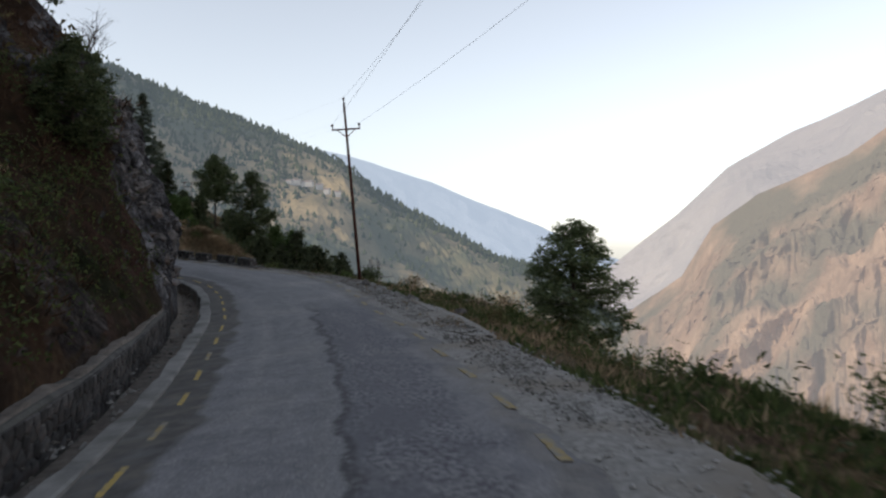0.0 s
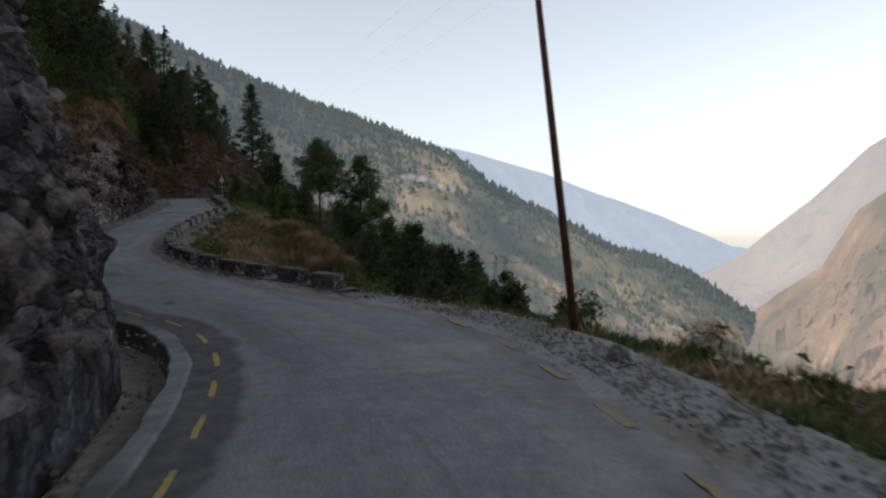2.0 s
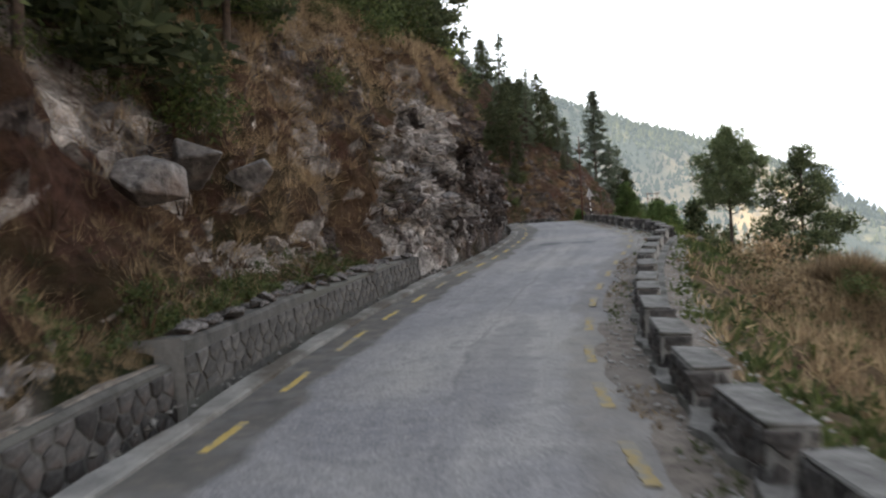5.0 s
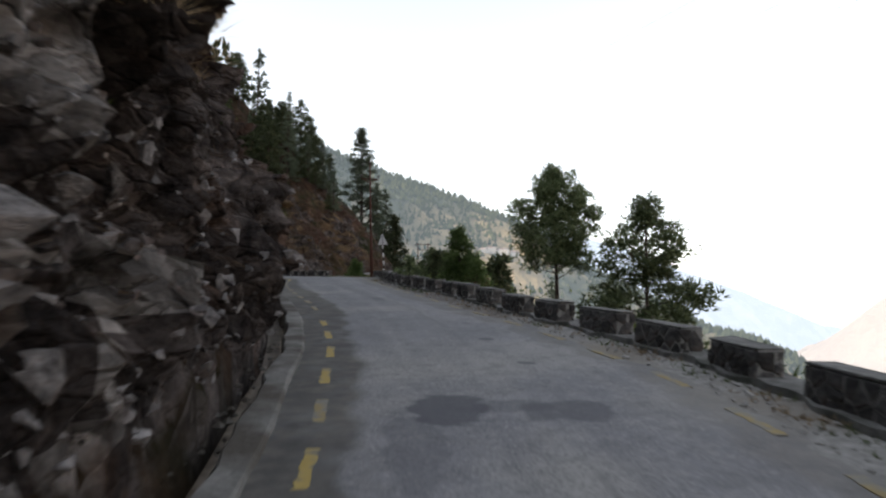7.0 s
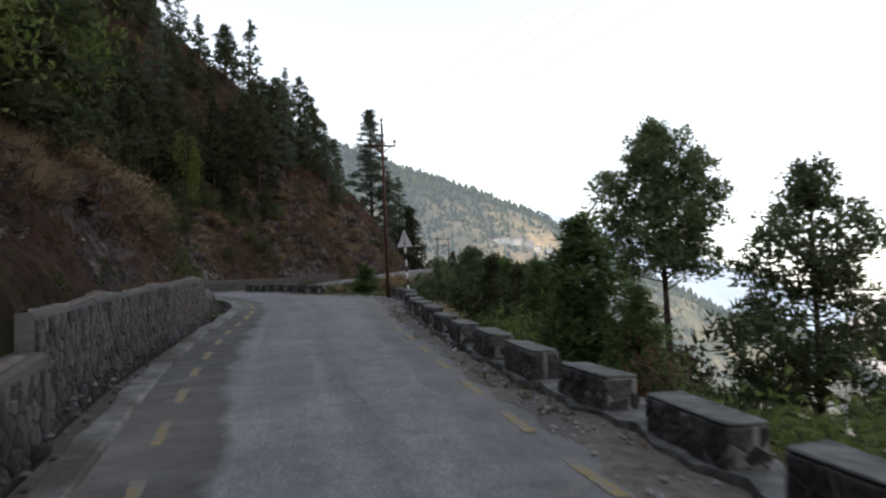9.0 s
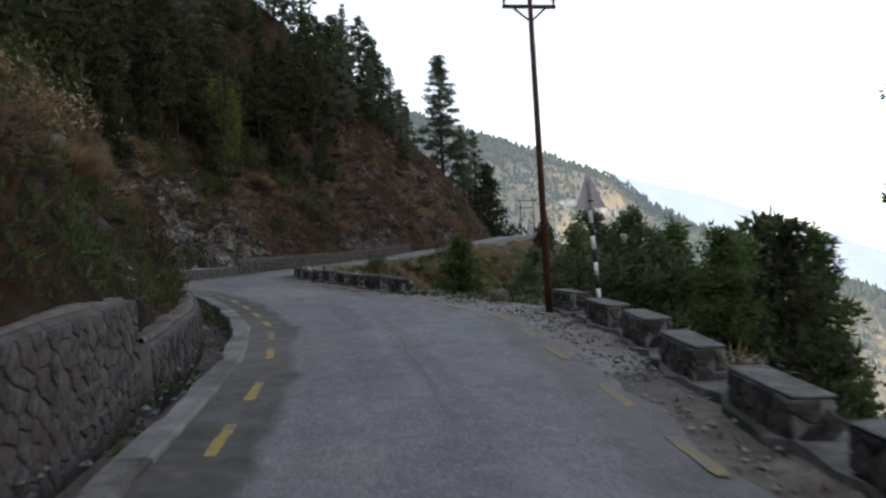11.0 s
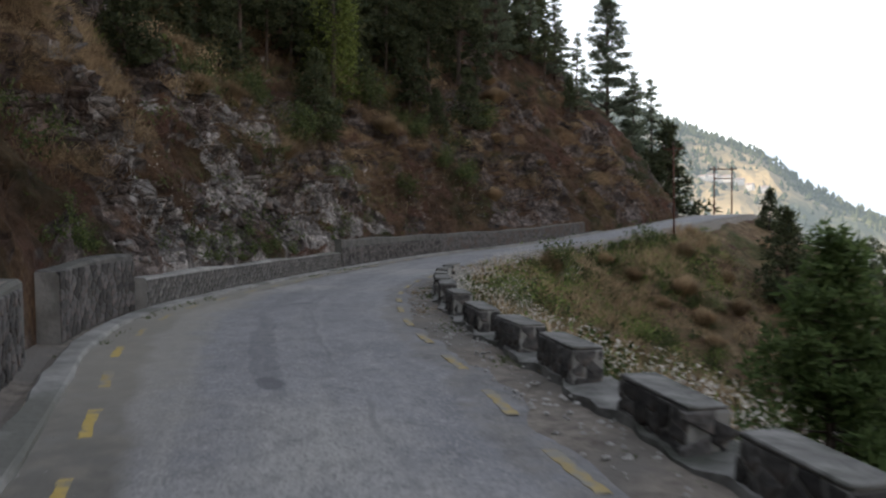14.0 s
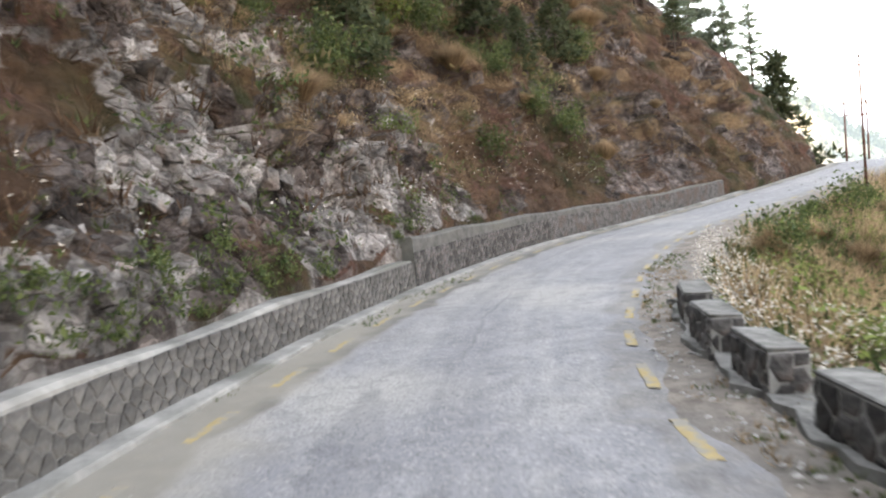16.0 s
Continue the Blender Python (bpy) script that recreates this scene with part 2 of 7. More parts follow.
def asphalt_mat():
    """Worn asphalt: a paler resurfaced lane, older dusty strips along both edges, wheel tracks, a lengthwise seam."""
    m = mat("asphalt", (0.147, 0.149, 0.162), (0.212, 0.213, 0.224), 0.9, 0.88, 0.6, 70, third=(0.25, 0.245, 0.238), third_scale=0.25, third_at=0.58)
    n, l = m.node_tree.nodes, m.node_tree.links
    b = n["Principled BSDF"]
    lane = b.inputs["Base Color"].links[0].from_socket

    def math_node(op, *args):
        k = n.new("ShaderNodeMath")
        k.operation = op
        for i, v in enumerate(args):
            if isinstance(v, (int, float)):
                k.inputs[i].default_value = v
            else:
                l.new(v, k.inputs[i])
        return k.outputs[0]

    def attribute(name):
        k = n.new("ShaderNodeAttribute")
        k.attribute_name = name
        return k.outputs["Fac"]

    def noise_of(scale, detail=6, stretch=None):
        co, t = n.new("ShaderNodeTexCoord"), n.new("ShaderNodeTexNoise")
        t.inputs["Scale"].default_value, t.inputs["Detail"].default_value = scale, detail
        src = co.outputs["Object"]
        if stretch:
            comb = n.new("ShaderNodeCombineXYZ")
            l.new(math_node("MULTIPLY", attribute("across"), stretch[0]), comb.inputs[0])
            l.new(math_node("MULTIPLY", attribute("along"), stretch[1]), comb.inputs[1])
            src = comb.outputs[0]
        l.new(src, t.inputs["Vector"])
        return t.outputs["Fac"]

    def mixed(fac, a, c):
        x = n.new("ShaderNodeMixRGB")
        l.new(fac, x.inputs[0]), l.new(a, x.inputs[1])
        if isinstance(c, tuple):
            x.inputs[2].default_value = (*c, 1)
        else:
            l.new(c, x.inputs[2])
        return x.outputs[0]

    def ramp(fac, p, q):
        k = n.new("ShaderNodeMapRange")
        k.inputs[1].default_value, k.inputs[2].default_value = p, q
        l.new(fac, k.inputs[0])
        return k.outputs[0]
    wander = math_node("MULTIPLY_ADD", noise_of(0.8), 0.9, -0.45)
    old = mixed(ramp(noise_of(4.0, 8), 0.4, 0.65), mixed(ramp(noise_of(1.5), 0.7, 0.45), lane, (0.06, 0.056, 0.05)), (0.125, 0.11, 0.092))
    old = mixed(ramp(attribute("across"), 0.2, -0.2), old, mixed(ramp(noise_of(3.0, 8), 0.35, 0.65), old, (0.042, 0.041, 0.036)))
    wide = math_node("MULTIPLY", math_node("MULTIPLY", ramp(attribute("along"), 123, 130), ramp(attribute("along"), 154, 148)), 0.18)
    edge = ramp(math_node("SUBTRACT", math_node("ADD", attribute("from_edge"), wander), wide), 0.72, 0.56)
    col = lane
    streak = math_node("MULTIPLY", ramp(noise_of(1.0, 4, (2.2, 0.05)), 0.48, 0.68), 0.4)
    col = mixed(streak, col, (0.11, 0.112, 0.122))
    streak = math_node("MULTIPLY", ramp(noise_of(1.7, 4, (1.6, 0.035)), 0.5, 0.7), 0.4)
    col = mixed(streak, col, (0.29, 0.285, 0.275))
    blotch = math_node("MULTIPLY", ramp(noise_of(3.2, 8), 0.5, 0.66), 0.38)
    col = mixed(blotch, col, (0.095, 0.095, 0.102))
    blotch = math_node("MULTIPLY", ramp(noise_of(5.3, 8), 0.54, 0.68), 0.35)
    col = mixed(blotch, col, (0.29, 0.285, 0.275))
    grain = math_node("MULTIPLY", ramp(noise_of(30, 4), 0.5, 0.64), 0.55)
    col = mixed(grain, col, (0.065, 0.065, 0.07))
    grain = math_node("MULTIPLY", ramp(noise_of(24, 4), 0.56, 0.66), 0.5)
    col = mixed(grain, col, (0.34, 0.335, 0.325))
    col = mixed(math_node("MULTIPLY", edge, math_node("MULTIPLY_ADD", ramp(attribute("across"), 0.2, -0.2), 0.4, 0.45)), col, old)
    dusty = math_node("MULTIPLY", ramp(noise_of(0.13, 4), 0.5, 0.65), ramp(attribute("from_edge"), 1.4, 0.2))
    col = mixed(math_node("MULTIPLY", dusty, 0.3), col, (0.25, 0.235, 0.205))
    strip_dust = math_node("MULTIPLY", ramp(attribute("along"), 168, 175), ramp(math_node("MULTIPLY_ADD", attribute("across"), 1.0, math_node("MULTIPLY", noise_of(0.9, 6), 1.6)), -0.9, -1.5))
    col = mixed(math_node("MULTIPLY", strip_dust, 0.6), col, (0.235, 0.22, 0.188))
    # darker repairs and oil stains: place along the road, across it, half length, half width, how dark
    rough_edge = math_node("MULTIPLY_ADD", noise_of(2.6, 8), 2.2, -1.1)
    for s, d, half_s, half_d, dark in STAINS:
        u = math_node("POWER", math_node("ABSOLUTE", math_node("MULTIPLY_ADD", attribute("along"), 1 / half_s, -s / half_s)), 2.0)
        v = math_node("POWER", math_node("ABSOLUTE", math_node("MULTIPLY_ADD", attribute("across"), 1 / half_d, -d / half_d)), 2.0)
        near = math_node("ADD", math_node("ADD", u, v), rough_edge)
        col = mixed(math_node("MULTIPLY", ramp(near, 1.05, 0.75), dark), col, (0.062, 0.064, 0.075))
    # the dark resurfaced half of the first stretch, with a crumbled edge and paler worn streaks
    ragged = math_node("MULTIPLY_ADD", noise_of(1.1, 8), 0.7, -0.35)
    inside = math_node("MULTIPLY", ramp(math_node("ADD", attribute("across"), ragged), -0.3, -0.22), ramp(math_node("ADD", attribute("across"), math_node("MULTIPLY", ragged, 2.0)), 1.5, 1.15))
    inside = math_node("MULTIPLY", inside, ramp(math_node("ADD", attribute("along"), math_node("MULTIPLY", ragged, 4.0)), 62.5, 60.5))
    fresh = mixed(ramp(noise_of(1.3, 6, (1.5, 0.35)), 0.48, 0.66), mixed(ramp(noise_of(14, 6), 0.62, 0.4), lane, (0.062, 0.062, 0.075)), (0.105, 0.106, 0.12))
    col = mixed(math_node("MULTIPLY", inside, 0.9), col, fresh)
    lip = math_node("MULTIPLY", ramp(math_node("ABSOLUTE", math_node("ADD", math_node("ADD", attribute("across"), ragged), 0.24)), 0.11, 0.04), ramp(attribute("along"), 62.0, 60.0))
    col = mixed(math_node("MULTIPLY", lip, ramp(noise_of(9.0, 6), 0.35, 0.55)), col, (0.06, 0.06, 0.064))
    # the seam between the two lanes
    bent = math_node("MULTIPLY_ADD", noise_of(1.0, 2, (0.0, 0.03)), 1.0, -0.55)
    seam = ramp(math_node("ABSOLUTE", math_node("SUBTRACT", attribute("across"), bent)), 0.05, 0.015)
    col = mixed(math_node("MULTIPLY", math_node("MULTIPLY", seam, ramp(noise_of(0.3, 3), 0.4, 0.6)), 0.45), col, (0.09, 0.09, 0.095))
    l.new(col, b.inputs["Base Color"])
    return m


STAINS = [(117.9, -1.0, 0.75, 0.42, 0.8), (116.6, -1.45, 1.3, 0.3, 0.4), (117.6, 0.25, 0.5, 0.5, 0.6), (117.9, -0.3, 0.3, 0.5, 0.4), (86.7, -0.75, 0.6, 0.3, 0.55), (90.4, -1.03, 0.6, 0.22, 0.5), (79.7, -1.1, 0.35, 0.16, 0.6),
          (173.4, -1.05, 0.4, 0.17, 0.6), (182.0, -0.47, 0.16, 0.3, 0.6), (176.0, -1.0, 4.0, 0.2, 0.3), (184.0, -1.0, 3.0, 0.3, 0.25), (165.0, -0.57, 0.25, 0.14, 0.5), (120.3, 0.46, 0.14, 0.14, 0.7), (122.8, 0.41, 0.14, 0.14, 0.7), (125.1, 0.55, 0.14, 0.14, 0.7), (132.0, -0.13, 0.6, 0.2, 0.4), (100.0, 0.4, 3.0, 0.5, 0.25), (74.0, -0.6, 4.0, 0.35, 0.25), (160.0, -0.3, 3.0, 0.3, 0.3)]
ASPHALT = asphalt_mat()
GRAVEL = mat("gravel", (0.145, 0.14, 0.132), (0.30, 0.292, 0.278), 9.0, 0.95, 0.8, 26, third=(0.19, 0.17, 0.145), third_scale=0.5)
STONE = mat("loose_stone", (0.22, 0.215, 0.205), (0.44, 0.43, 0.41), 3.0, 0.9, 0.5, 14, rand=0.3)
YELLOW = mat("yellow_paint", (0.30, 0.215, 0.06), (0.41, 0.305, 0.10), 3.0, 0.85, 0.4, 50, third=(0.19, 0.17, 0.12), third_scale=4.0, third_at=0.56)
FADED = mat("faded_yellow_paint", (0.21, 0.165, 0.085), (0.33, 0.255, 0.11), 3.0, 0.88, 0.4, 50, third=(0.19, 0.18, 0.155), third_scale=4.0, third_at=0.49)
CONCRETE = mat("concrete", (0.12, 0.12, 0.116), (0.27, 0.266, 0.254), 1.6, 0.9, 0.5, 12, third=(0.10, 0.10, 0.09), third_scale=0.6)
DIRTY_CONCRETE = mat("dirty_concrete", (0.1, 0.098, 0.092), (0.235, 0.23, 0.216), 2.2, 0.93, 0.7, 14, third=(0.07, 0.062, 0.052), third_scale=0.8, third_at=0.5)
DARKSTONE = mat("masonry_stone", (0.02, 0.019, 0.02), (0.105, 0.1, 0.096), 5.0, 0.9, 1.0, 12, third=(0.065, 0.051, 0.046), third_scale=1.6, rand=0.6)
MORTAR = mat("mortar", (0.035, 0.035, 0.034), (0.115, 0.112, 0.106), 3.0, 0.95, 0.6, 16, third=(0.09, 0.09, 0.08))
HILL = hill_mat("hillside", (0.02, 0.012, 0.008), (0.076, 0.047, 0.031), (0.022, 0.030, 0.012), (0.02, 0.0165, 0.016), (0.15, 0.128, 0.12), steep=(-0.02, 0.16), rust=0.55)
PALE_ROCK = hill_mat("pale_rock", (0.02, 0.012, 0.008), (0.085, 0.052, 0.032), (0.022, 0.030, 0.012), (0.12, 0.11, 0.103), (0.5, 0.462, 0.435), steep=(-0.02, 0.16), rust=0.62)
BANK_ROCK = hill_mat("bank_rock", (0.02, 0.012, 0.008), (0.085, 0.052, 0.032), (0.022, 0.030, 0.012), (0.05, 0.046, 0.044), (0.34, 0.318, 0.305), steep=(-0.02, 0.16), rust=0.4)
GREY_ROCK = hill_mat("grey_rock", (0.02, 0.012, 0.008), (0.06, 0.036, 0.022), (0.022, 0.030, 0.012), (0.024, 0.024, 0.027), (0.22, 0.222, 0.236), steep=(-0.02, 0.16), rust=0.12)
SLOPE = hill_mat("valley_slope", (0.06, 0.043, 0.027), (0.19, 0.142, 0.088), (0.045, 0.062, 0.022), (0.06, 0.056, 0.053), (0.2, 0.185, 0.165), steep=(0.3, 0.5), gold=0.9)
ROCK = mat("rock", (0.035, 0.033, 0.033), (0.22, 0.205, 0.198), 3.0, 0.9, 1.0, 5, third=(0.15, 0.11, 0.09), third_scale=0.5, third_at=0.64, rand=0.25)
DARK_ROCK = mat("dark_brown_rock", (0.016, 0.013, 0.012), (0.11, 0.088, 0.08), 3.0, 0.9, 1.0, 5, third=(0.07, 0.04, 0.03), third_scale=0.6, third_at=0.58, rand=0.25)
BARK = mat("bark", (0.03, 0.022, 0.018), (0.10, 0.075, 0.06), 6.0, 0.95, 0.8, 20)
RUST = mat("rusty_steel", (0.05, 0.018, 0.012), (0.10, 0.04, 0.028), 4.0, 0.7, 0.3, 20, metal=0.2)
STEEL = mat("galvanised_steel", (0.2, 0.2, 0.21), (0.32, 0.32, 0.33), 5.0, 0.5, 0.1, 30, metal=0.6)
WHITE = mat("white_paint", (0.62, 0.62, 0.62), (0.8, 0.8, 0.8), 3.0, 0.5, 0.1, 30, spec=0.5)
BLACK = mat("black_paint", (0.012, 0.012, 0.013), (0.03, 0.03, 0.03), 3.0, 0.5, 0.1, 30)
PORCELAIN = mat("porcelain", (0.06, 0.04, 0.035), (0.12, 0.08, 0.07), 5.0, 0.3, 0.0)
WIRE = mat("wire", (0.3, 0.3, 0.31), (0.42, 0.42, 0.43), 5.0, 0.5, 0.0, metal=0.3)
PINE = leaf_mat("pine_needles", (0.068, 0.096, 0.048), (0.185, 0.22, 0.11), trans=0.5)
SPRUCE = leaf_mat("spruce_needles", (0.07, 0.095, 0.068), (0.19, 0.22, 0.15), trans=0.5)
YOUNG_PINE = leaf_mat("young_pine_needles", (0.05, 0.085, 0.028), (0.135, 0.19, 0.07), trans=0.5)
# pine needles again, darkened to stand in for shade inside the dense woods
SHADED_PINE = leaf_mat("shaded_pine_needles", (0.03, 0.042, 0.022), (0.095, 0.11, 0.055), trans=0.4)
BROAD = leaf_mat("leaves", (0.03, 0.05, 0.018), (0.115, 0.14, 0.05), trans=0.35)
BRIGHT = leaf_mat("bright_leaves", (0.05, 0.07, 0.016), (0.15, 0.18, 0.048), trans=0.4)
OLIVE = leaf_mat("olive_leaves", (0.05, 0.045, 0.02), (0.13, 0.11, 0.05), trans=0.3)
DRY = leaf_mat("dry_grass", (0.11, 0.075, 0.046), (0.48, 0.36, 0.225), trans=0.4)
RUSSET = leaf_mat("russet_grass", (0.026, 0.015, 0.010), (0.128, 0.079, 0.048), trans=0.3)
GREEN = leaf_mat("light_green_leaves", (0.065, 0.092, 0.026), (0.19, 0.235, 0.072), trans=0.45)
TWIG = leaf_mat("reddish_twigs", (0.05, 0.024, 0.018), (0.14, 0.075, 0.05), trans=0.1)


def rubble_mat():
    """Broken rock: tone differs from stone to stone, mottled and rough."""
    m = mat("broken_rock", (0.055, 0.052, 0.054), (0.27, 0.258, 0.255), 5.0, 0.95, 1.0, 14, third=(0.11, 0.072, 0.058), third_scale=0.45, third_at=0.57, spec=0.2)
    n, l = m.node_tree.nodes, m.node_tree.links
    b = n["Principled BSDF"]
    geo, tone, hsv = n.new("ShaderNodeNewGeometry"), n.new("ShaderNodeMapRange"), n.new("ShaderNodeHueSaturation")
    tone.inputs[3].default_value, tone.inputs[4].default_value = 0.45, 1.5
    l.new(geo.outputs["Random Per Island"], tone.inputs[0]), l.new(tone.outputs[0], hsv.inputs["Value"])
    l.new(b.inputs["Base Color"].links[0].from_socket, hsv.inputs["Color"]), l.new(hsv.outputs[0], b.inputs["Base Color"])
    return m


RUBBLE = rubble_mat()
SOIL = mat("roadside_dirt", (0.078, 0.066, 0.057), (0.205, 0.18, 0.155), 5.0, 0.95, 0.9, 18, third=(0.12, 0.11, 0.1), third_scale=0.6)
JOINT = mat("pale_mortar", (0.12, 0.12, 0.114), (0.29, 0.285, 0.272), 4.0, 0.95, 0.6, 16, third=(0.1, 0.1, 0.09), third_scale=1.2)
PALE_STONE = mat("grey_masonry_stone", (0.035, 0.034, 0.034), (0.125, 0.12, 0.115), 4.0, 0.92, 0.9, 10, third=(0.11, 0.105, 0.095), third_scale=1.1, rand=0.3)
CAP = mat("weathered_cap", (0.055, 0.055, 0.053), (0.195, 0.192, 0.184), 3.5, 0.92, 0.8, 16, third=(0.05, 0.053, 0.045), third_scale=1.4)
FLOWER = leaf_mat("pale_flowers", (0.45, 0.4, 0.34), (0.75, 0.72, 0.66), 0.1)

# ---- small building helpers ----
def mesh_of(name, verts, faces, material, smooth=False):
    me = bpy.data.meshes.new(name)
    me.from_pydata([tuple(v) for v in verts], [], [tuple(f) for f in faces])
    me.materials.append(material)
    if smooth:
        me.shade_smooth()
    return me


def fast_mesh(name, verts, tris, material, smooth=False):
    """A mesh from numpy arrays of corners and triangles or quads."""
    me = bpy.data.meshes.new(name)
    k = tris.shape[1]
    me.vertices.add(len(verts)), me.loops.add(tris.size), me.polygons.add(len(tris))
    me.vertices.foreach_set("co", np.asarray(verts, dtype=np.float32).ravel())
    me.loops.foreach_set("vertex_index", tris.astype(np.int32).ravel())
    me.polygons.foreach_set("loop_start", np.arange(0, tris.size, k, dtype=np.int32))
    me.polygons.foreach_set("loop_total", np.full(len(tris), k, dtype=np.int32))
    me.polygons.foreach_set("use_smooth", np.full(len(tris), smooth))
    me.update(calc_edges=True)
    me.materials.append(material)
    return me


def part(name, me, parent, label="", at=None):
    """Links a mesh (or a bmesh given with its material) as one part under its thing."""
    ob = new(name, me)
    ob.parent = parent
    if at is not None:
        ob.matrix_basis = at
    return tagged(ob, label) if label else ob


def empty(name, m, label, category, group=""):
    ob = new(name)
    ob.matrix_basis = m
    ob.empty_display_size = 0.2
    return tagged(ob, label, category, group)


def tube(path, radii, sides=8):
    """Corners and quads of a round tapered tube along a path."""
    path = [Vector(p) for p in path]
    verts, faces = [], []
    for i, p in enumerate(path):
        way = (path[min(i + 1, len(path) - 1)] - path[max(i - 1, 0)]).normalized()
        a = way.orthogonal().normalized()
        b = way.cross(a)
        for k in range(sides):
            u = 2 * math.pi * k / sides
            verts.append(p + (a * math.cos(u) + b * math.sin(u)) * radii[i])
    for i in range(len(path) - 1):
        for k in range(sides):
            q = (k + 1) % sides
            faces.append((i * sides + k, i * sides + q, (i + 1) * sides + q, (i + 1) * sides + k))
    faces.append(tuple(range(sides))[::-1])
    faces.append(tuple((len(path) - 1) * sides + k for k in range(sides)))
    return verts, faces


def joined(*chunks):
    verts, faces = [], []
    for v, f in chunks:
        k = len(verts)
        verts += list(v)
        faces += [tuple(i + k for i in q) for q in f]
    return verts, faces


def block(sx, sy, sz, bevel=0.02, rough=0.0, rng=None):
    """Corners and faces of a bevelled box standing on z = 0, with slightly uneven corners."""
    bm = bmesh.new()
    bmesh.ops.create_cube(bm, size=1)
    for v in bm.verts:
        v.co = Vector((v.co.x * sx, v.co.y * sy, (v.co.z + 0.5) * sz))
        if rng:
            v.co += Vector((rng.uniform(-1, 1), rng.uniform(-1, 1), rng.uniform(-1, 1) * (v.co.z > 0.01))) * rough
    if bevel:
        bmesh.ops.bevel(bm, geom=bm.edges[:], offset=bevel, segments=1, affect="EDGES")
    bm.verts.index_update()
    out = [v.co.copy() for v in bm.verts], [tuple(v.index for v in f.verts) for f in bm.faces]
    bm.free()
    return out


def hashed(ix, iy, iz):
    h = (ix.astype(np.int64) * 374761393 + iy.astype(np.int64) * 668265263 + iz.astype(np.int64) * 2147483647) & 0xFFFFFFFF
    h = ((h ^ (h >> 13)) * 1274126177) & 0xFFFFFFFF
    return ((h ^ (h >> 16)) & 0xFFFF) / 65535.0


def value_noise(p):
    i = np.floor(p).astype(np.int64)
    u = p - i
    u = u * u * (3 - 2 * u)
    out = 0
    for a in (0, 1):
        for b in (0, 1):
            for c in (0, 1):
                w = (u[:, 0] if a else 1 - u[:, 0]) * (u[:, 1] if b else 1 - u[:, 1]) * (u[:, 2] if c else 1 - u[:, 2])
                out = out + w * hashed(i[:, 0] + a, i[:, 1] + b, i[:, 2] + c)
    return out * 2 - 1


def fbm(p, octaves=4, gain=0.5):
    out, amp = np.zeros(len(p)), 1.0
    for k in range(octaves):
        out += amp * value_noise(p * 2 ** k + 17.3 * k)
        amp *= gain
    return out


# ---- the line of the road: centre, heights, edges ----
GUIDE = np.array([(0.7, -38.1, -0.2), (0.6, -29.1, -0.19), (0.5, -20.1, -0.13), (0.3, -11.1, -0.07), (0.1, -2.1, -0.01), (-0.6, 6.9, 0.11), (-2.1, 15.7, 0.21), (-4.4, 24.4, 0.54),
    (-8.2, 32.6, 0.77), (-13.9, 39.5, 1.34), (-20.4, 45.8, 1.99), (-25.0, 53.4, 2.64), (-28.1, 61.9, 3.64), (-30.6, 70.5, 4.76), (-34.1, 78.8, 5.76), (-38.3, 86.7, 6.62),
    (-42.4, 94.8, 7.32), (-46.4, 102.9, 8.0), (-51.2, 110.4, 8.57), (-57.3, 117.1, 9.07), (-63.3, 123.7, 9.36), (-67.8, 131.5, 9.61), (-70.4, 139.5, 9.95), (-71.3, 147.5, 10.4),
    (-70.3, 156.5, 11.0), (-68.3, 165.0, 11.9), (-66.3, 173.5, 12.85), (-65.3, 182.0, 13.6), (-67.0, 190.5, 14.0), (-72.0, 198.5, 14.1), (-80.0, 204.5, 14.1), (-90.0, 209.0, 14.1)])
STEP = 0.5


def spline(pts):
    out, n = [], len(pts)
    for i in range(n - 1):
        p0, p1, p2, p3 = pts[max(i - 1, 0)], pts[i], pts[i + 1], pts[min(i + 2, n - 1)]
        for u in np.arange(0, 1, 0.05):
            out.append(0.5 * (2 * p1 + (p2 - p0) * u + (2 * p0 - 5 * p1 + 4 * p2 - p3) * u * u + (3 * p1 - p0 - 3 * p2 + p3) * u ** 3))
    out = np.array(out + [pts[-1]])
    s = np.r_[0, np.cumsum(np.linalg.norm(np.diff(out[:, :2], axis=0), axis=1))]
    q = np.arange(0, s[-1], STEP)
    return np.stack([np.interp(q, s, out[:, k]) for k in range(3)], 1)


LINE = spline(GUIDE)
STATION = np.arange(len(LINE)) * STEP
LENGTH = STATION[-1]
WAY = np.gradient(LINE[:, :2], axis=0)
WAY /= np.linalg.norm(WAY, axis=1)[:, None]
SIDE = np.stack([WAY[:, 1], -WAY[:, 0]], 1)  # to the right


def table(s, rows):
    return np.interp(s, [r[0] for r in rows], [r[1] for r in rows])


# asphalt's left edge, asphalt's right edge, outer edge of the right shoulder
LEFT = [(0, -3.0), (49, -3.1), (54, -3.18), (58.5, -3.15), (62, -3.0), (65, -2.88), (69, -2.5), (70.7, -2.33), (72.8, -2.06), (75.7, -1.95), (77.5, -2.15), (79, -2.5), (81, -2.85), (83.4, -3.1), (90, -3.1), (98, -2.65), (106, -2.74), (111, -2.75), (120, -2.78), (122, -2.67), (132, -2.68), (137, -2.8), (141, -2.9), (147, -2.83), (152, -2.6), (155, -2.42), (159, -2.44), (162, -2.62), (167, -2.71), (169, -2.83), (172, -3.08), (174.4, -3.28), (176, -3.45), (179, -3.58), (182, -3.48), (184.5, -3.18), (188, -2.8), (193, -2.45), (200, -2.3), (280, -2.4)]
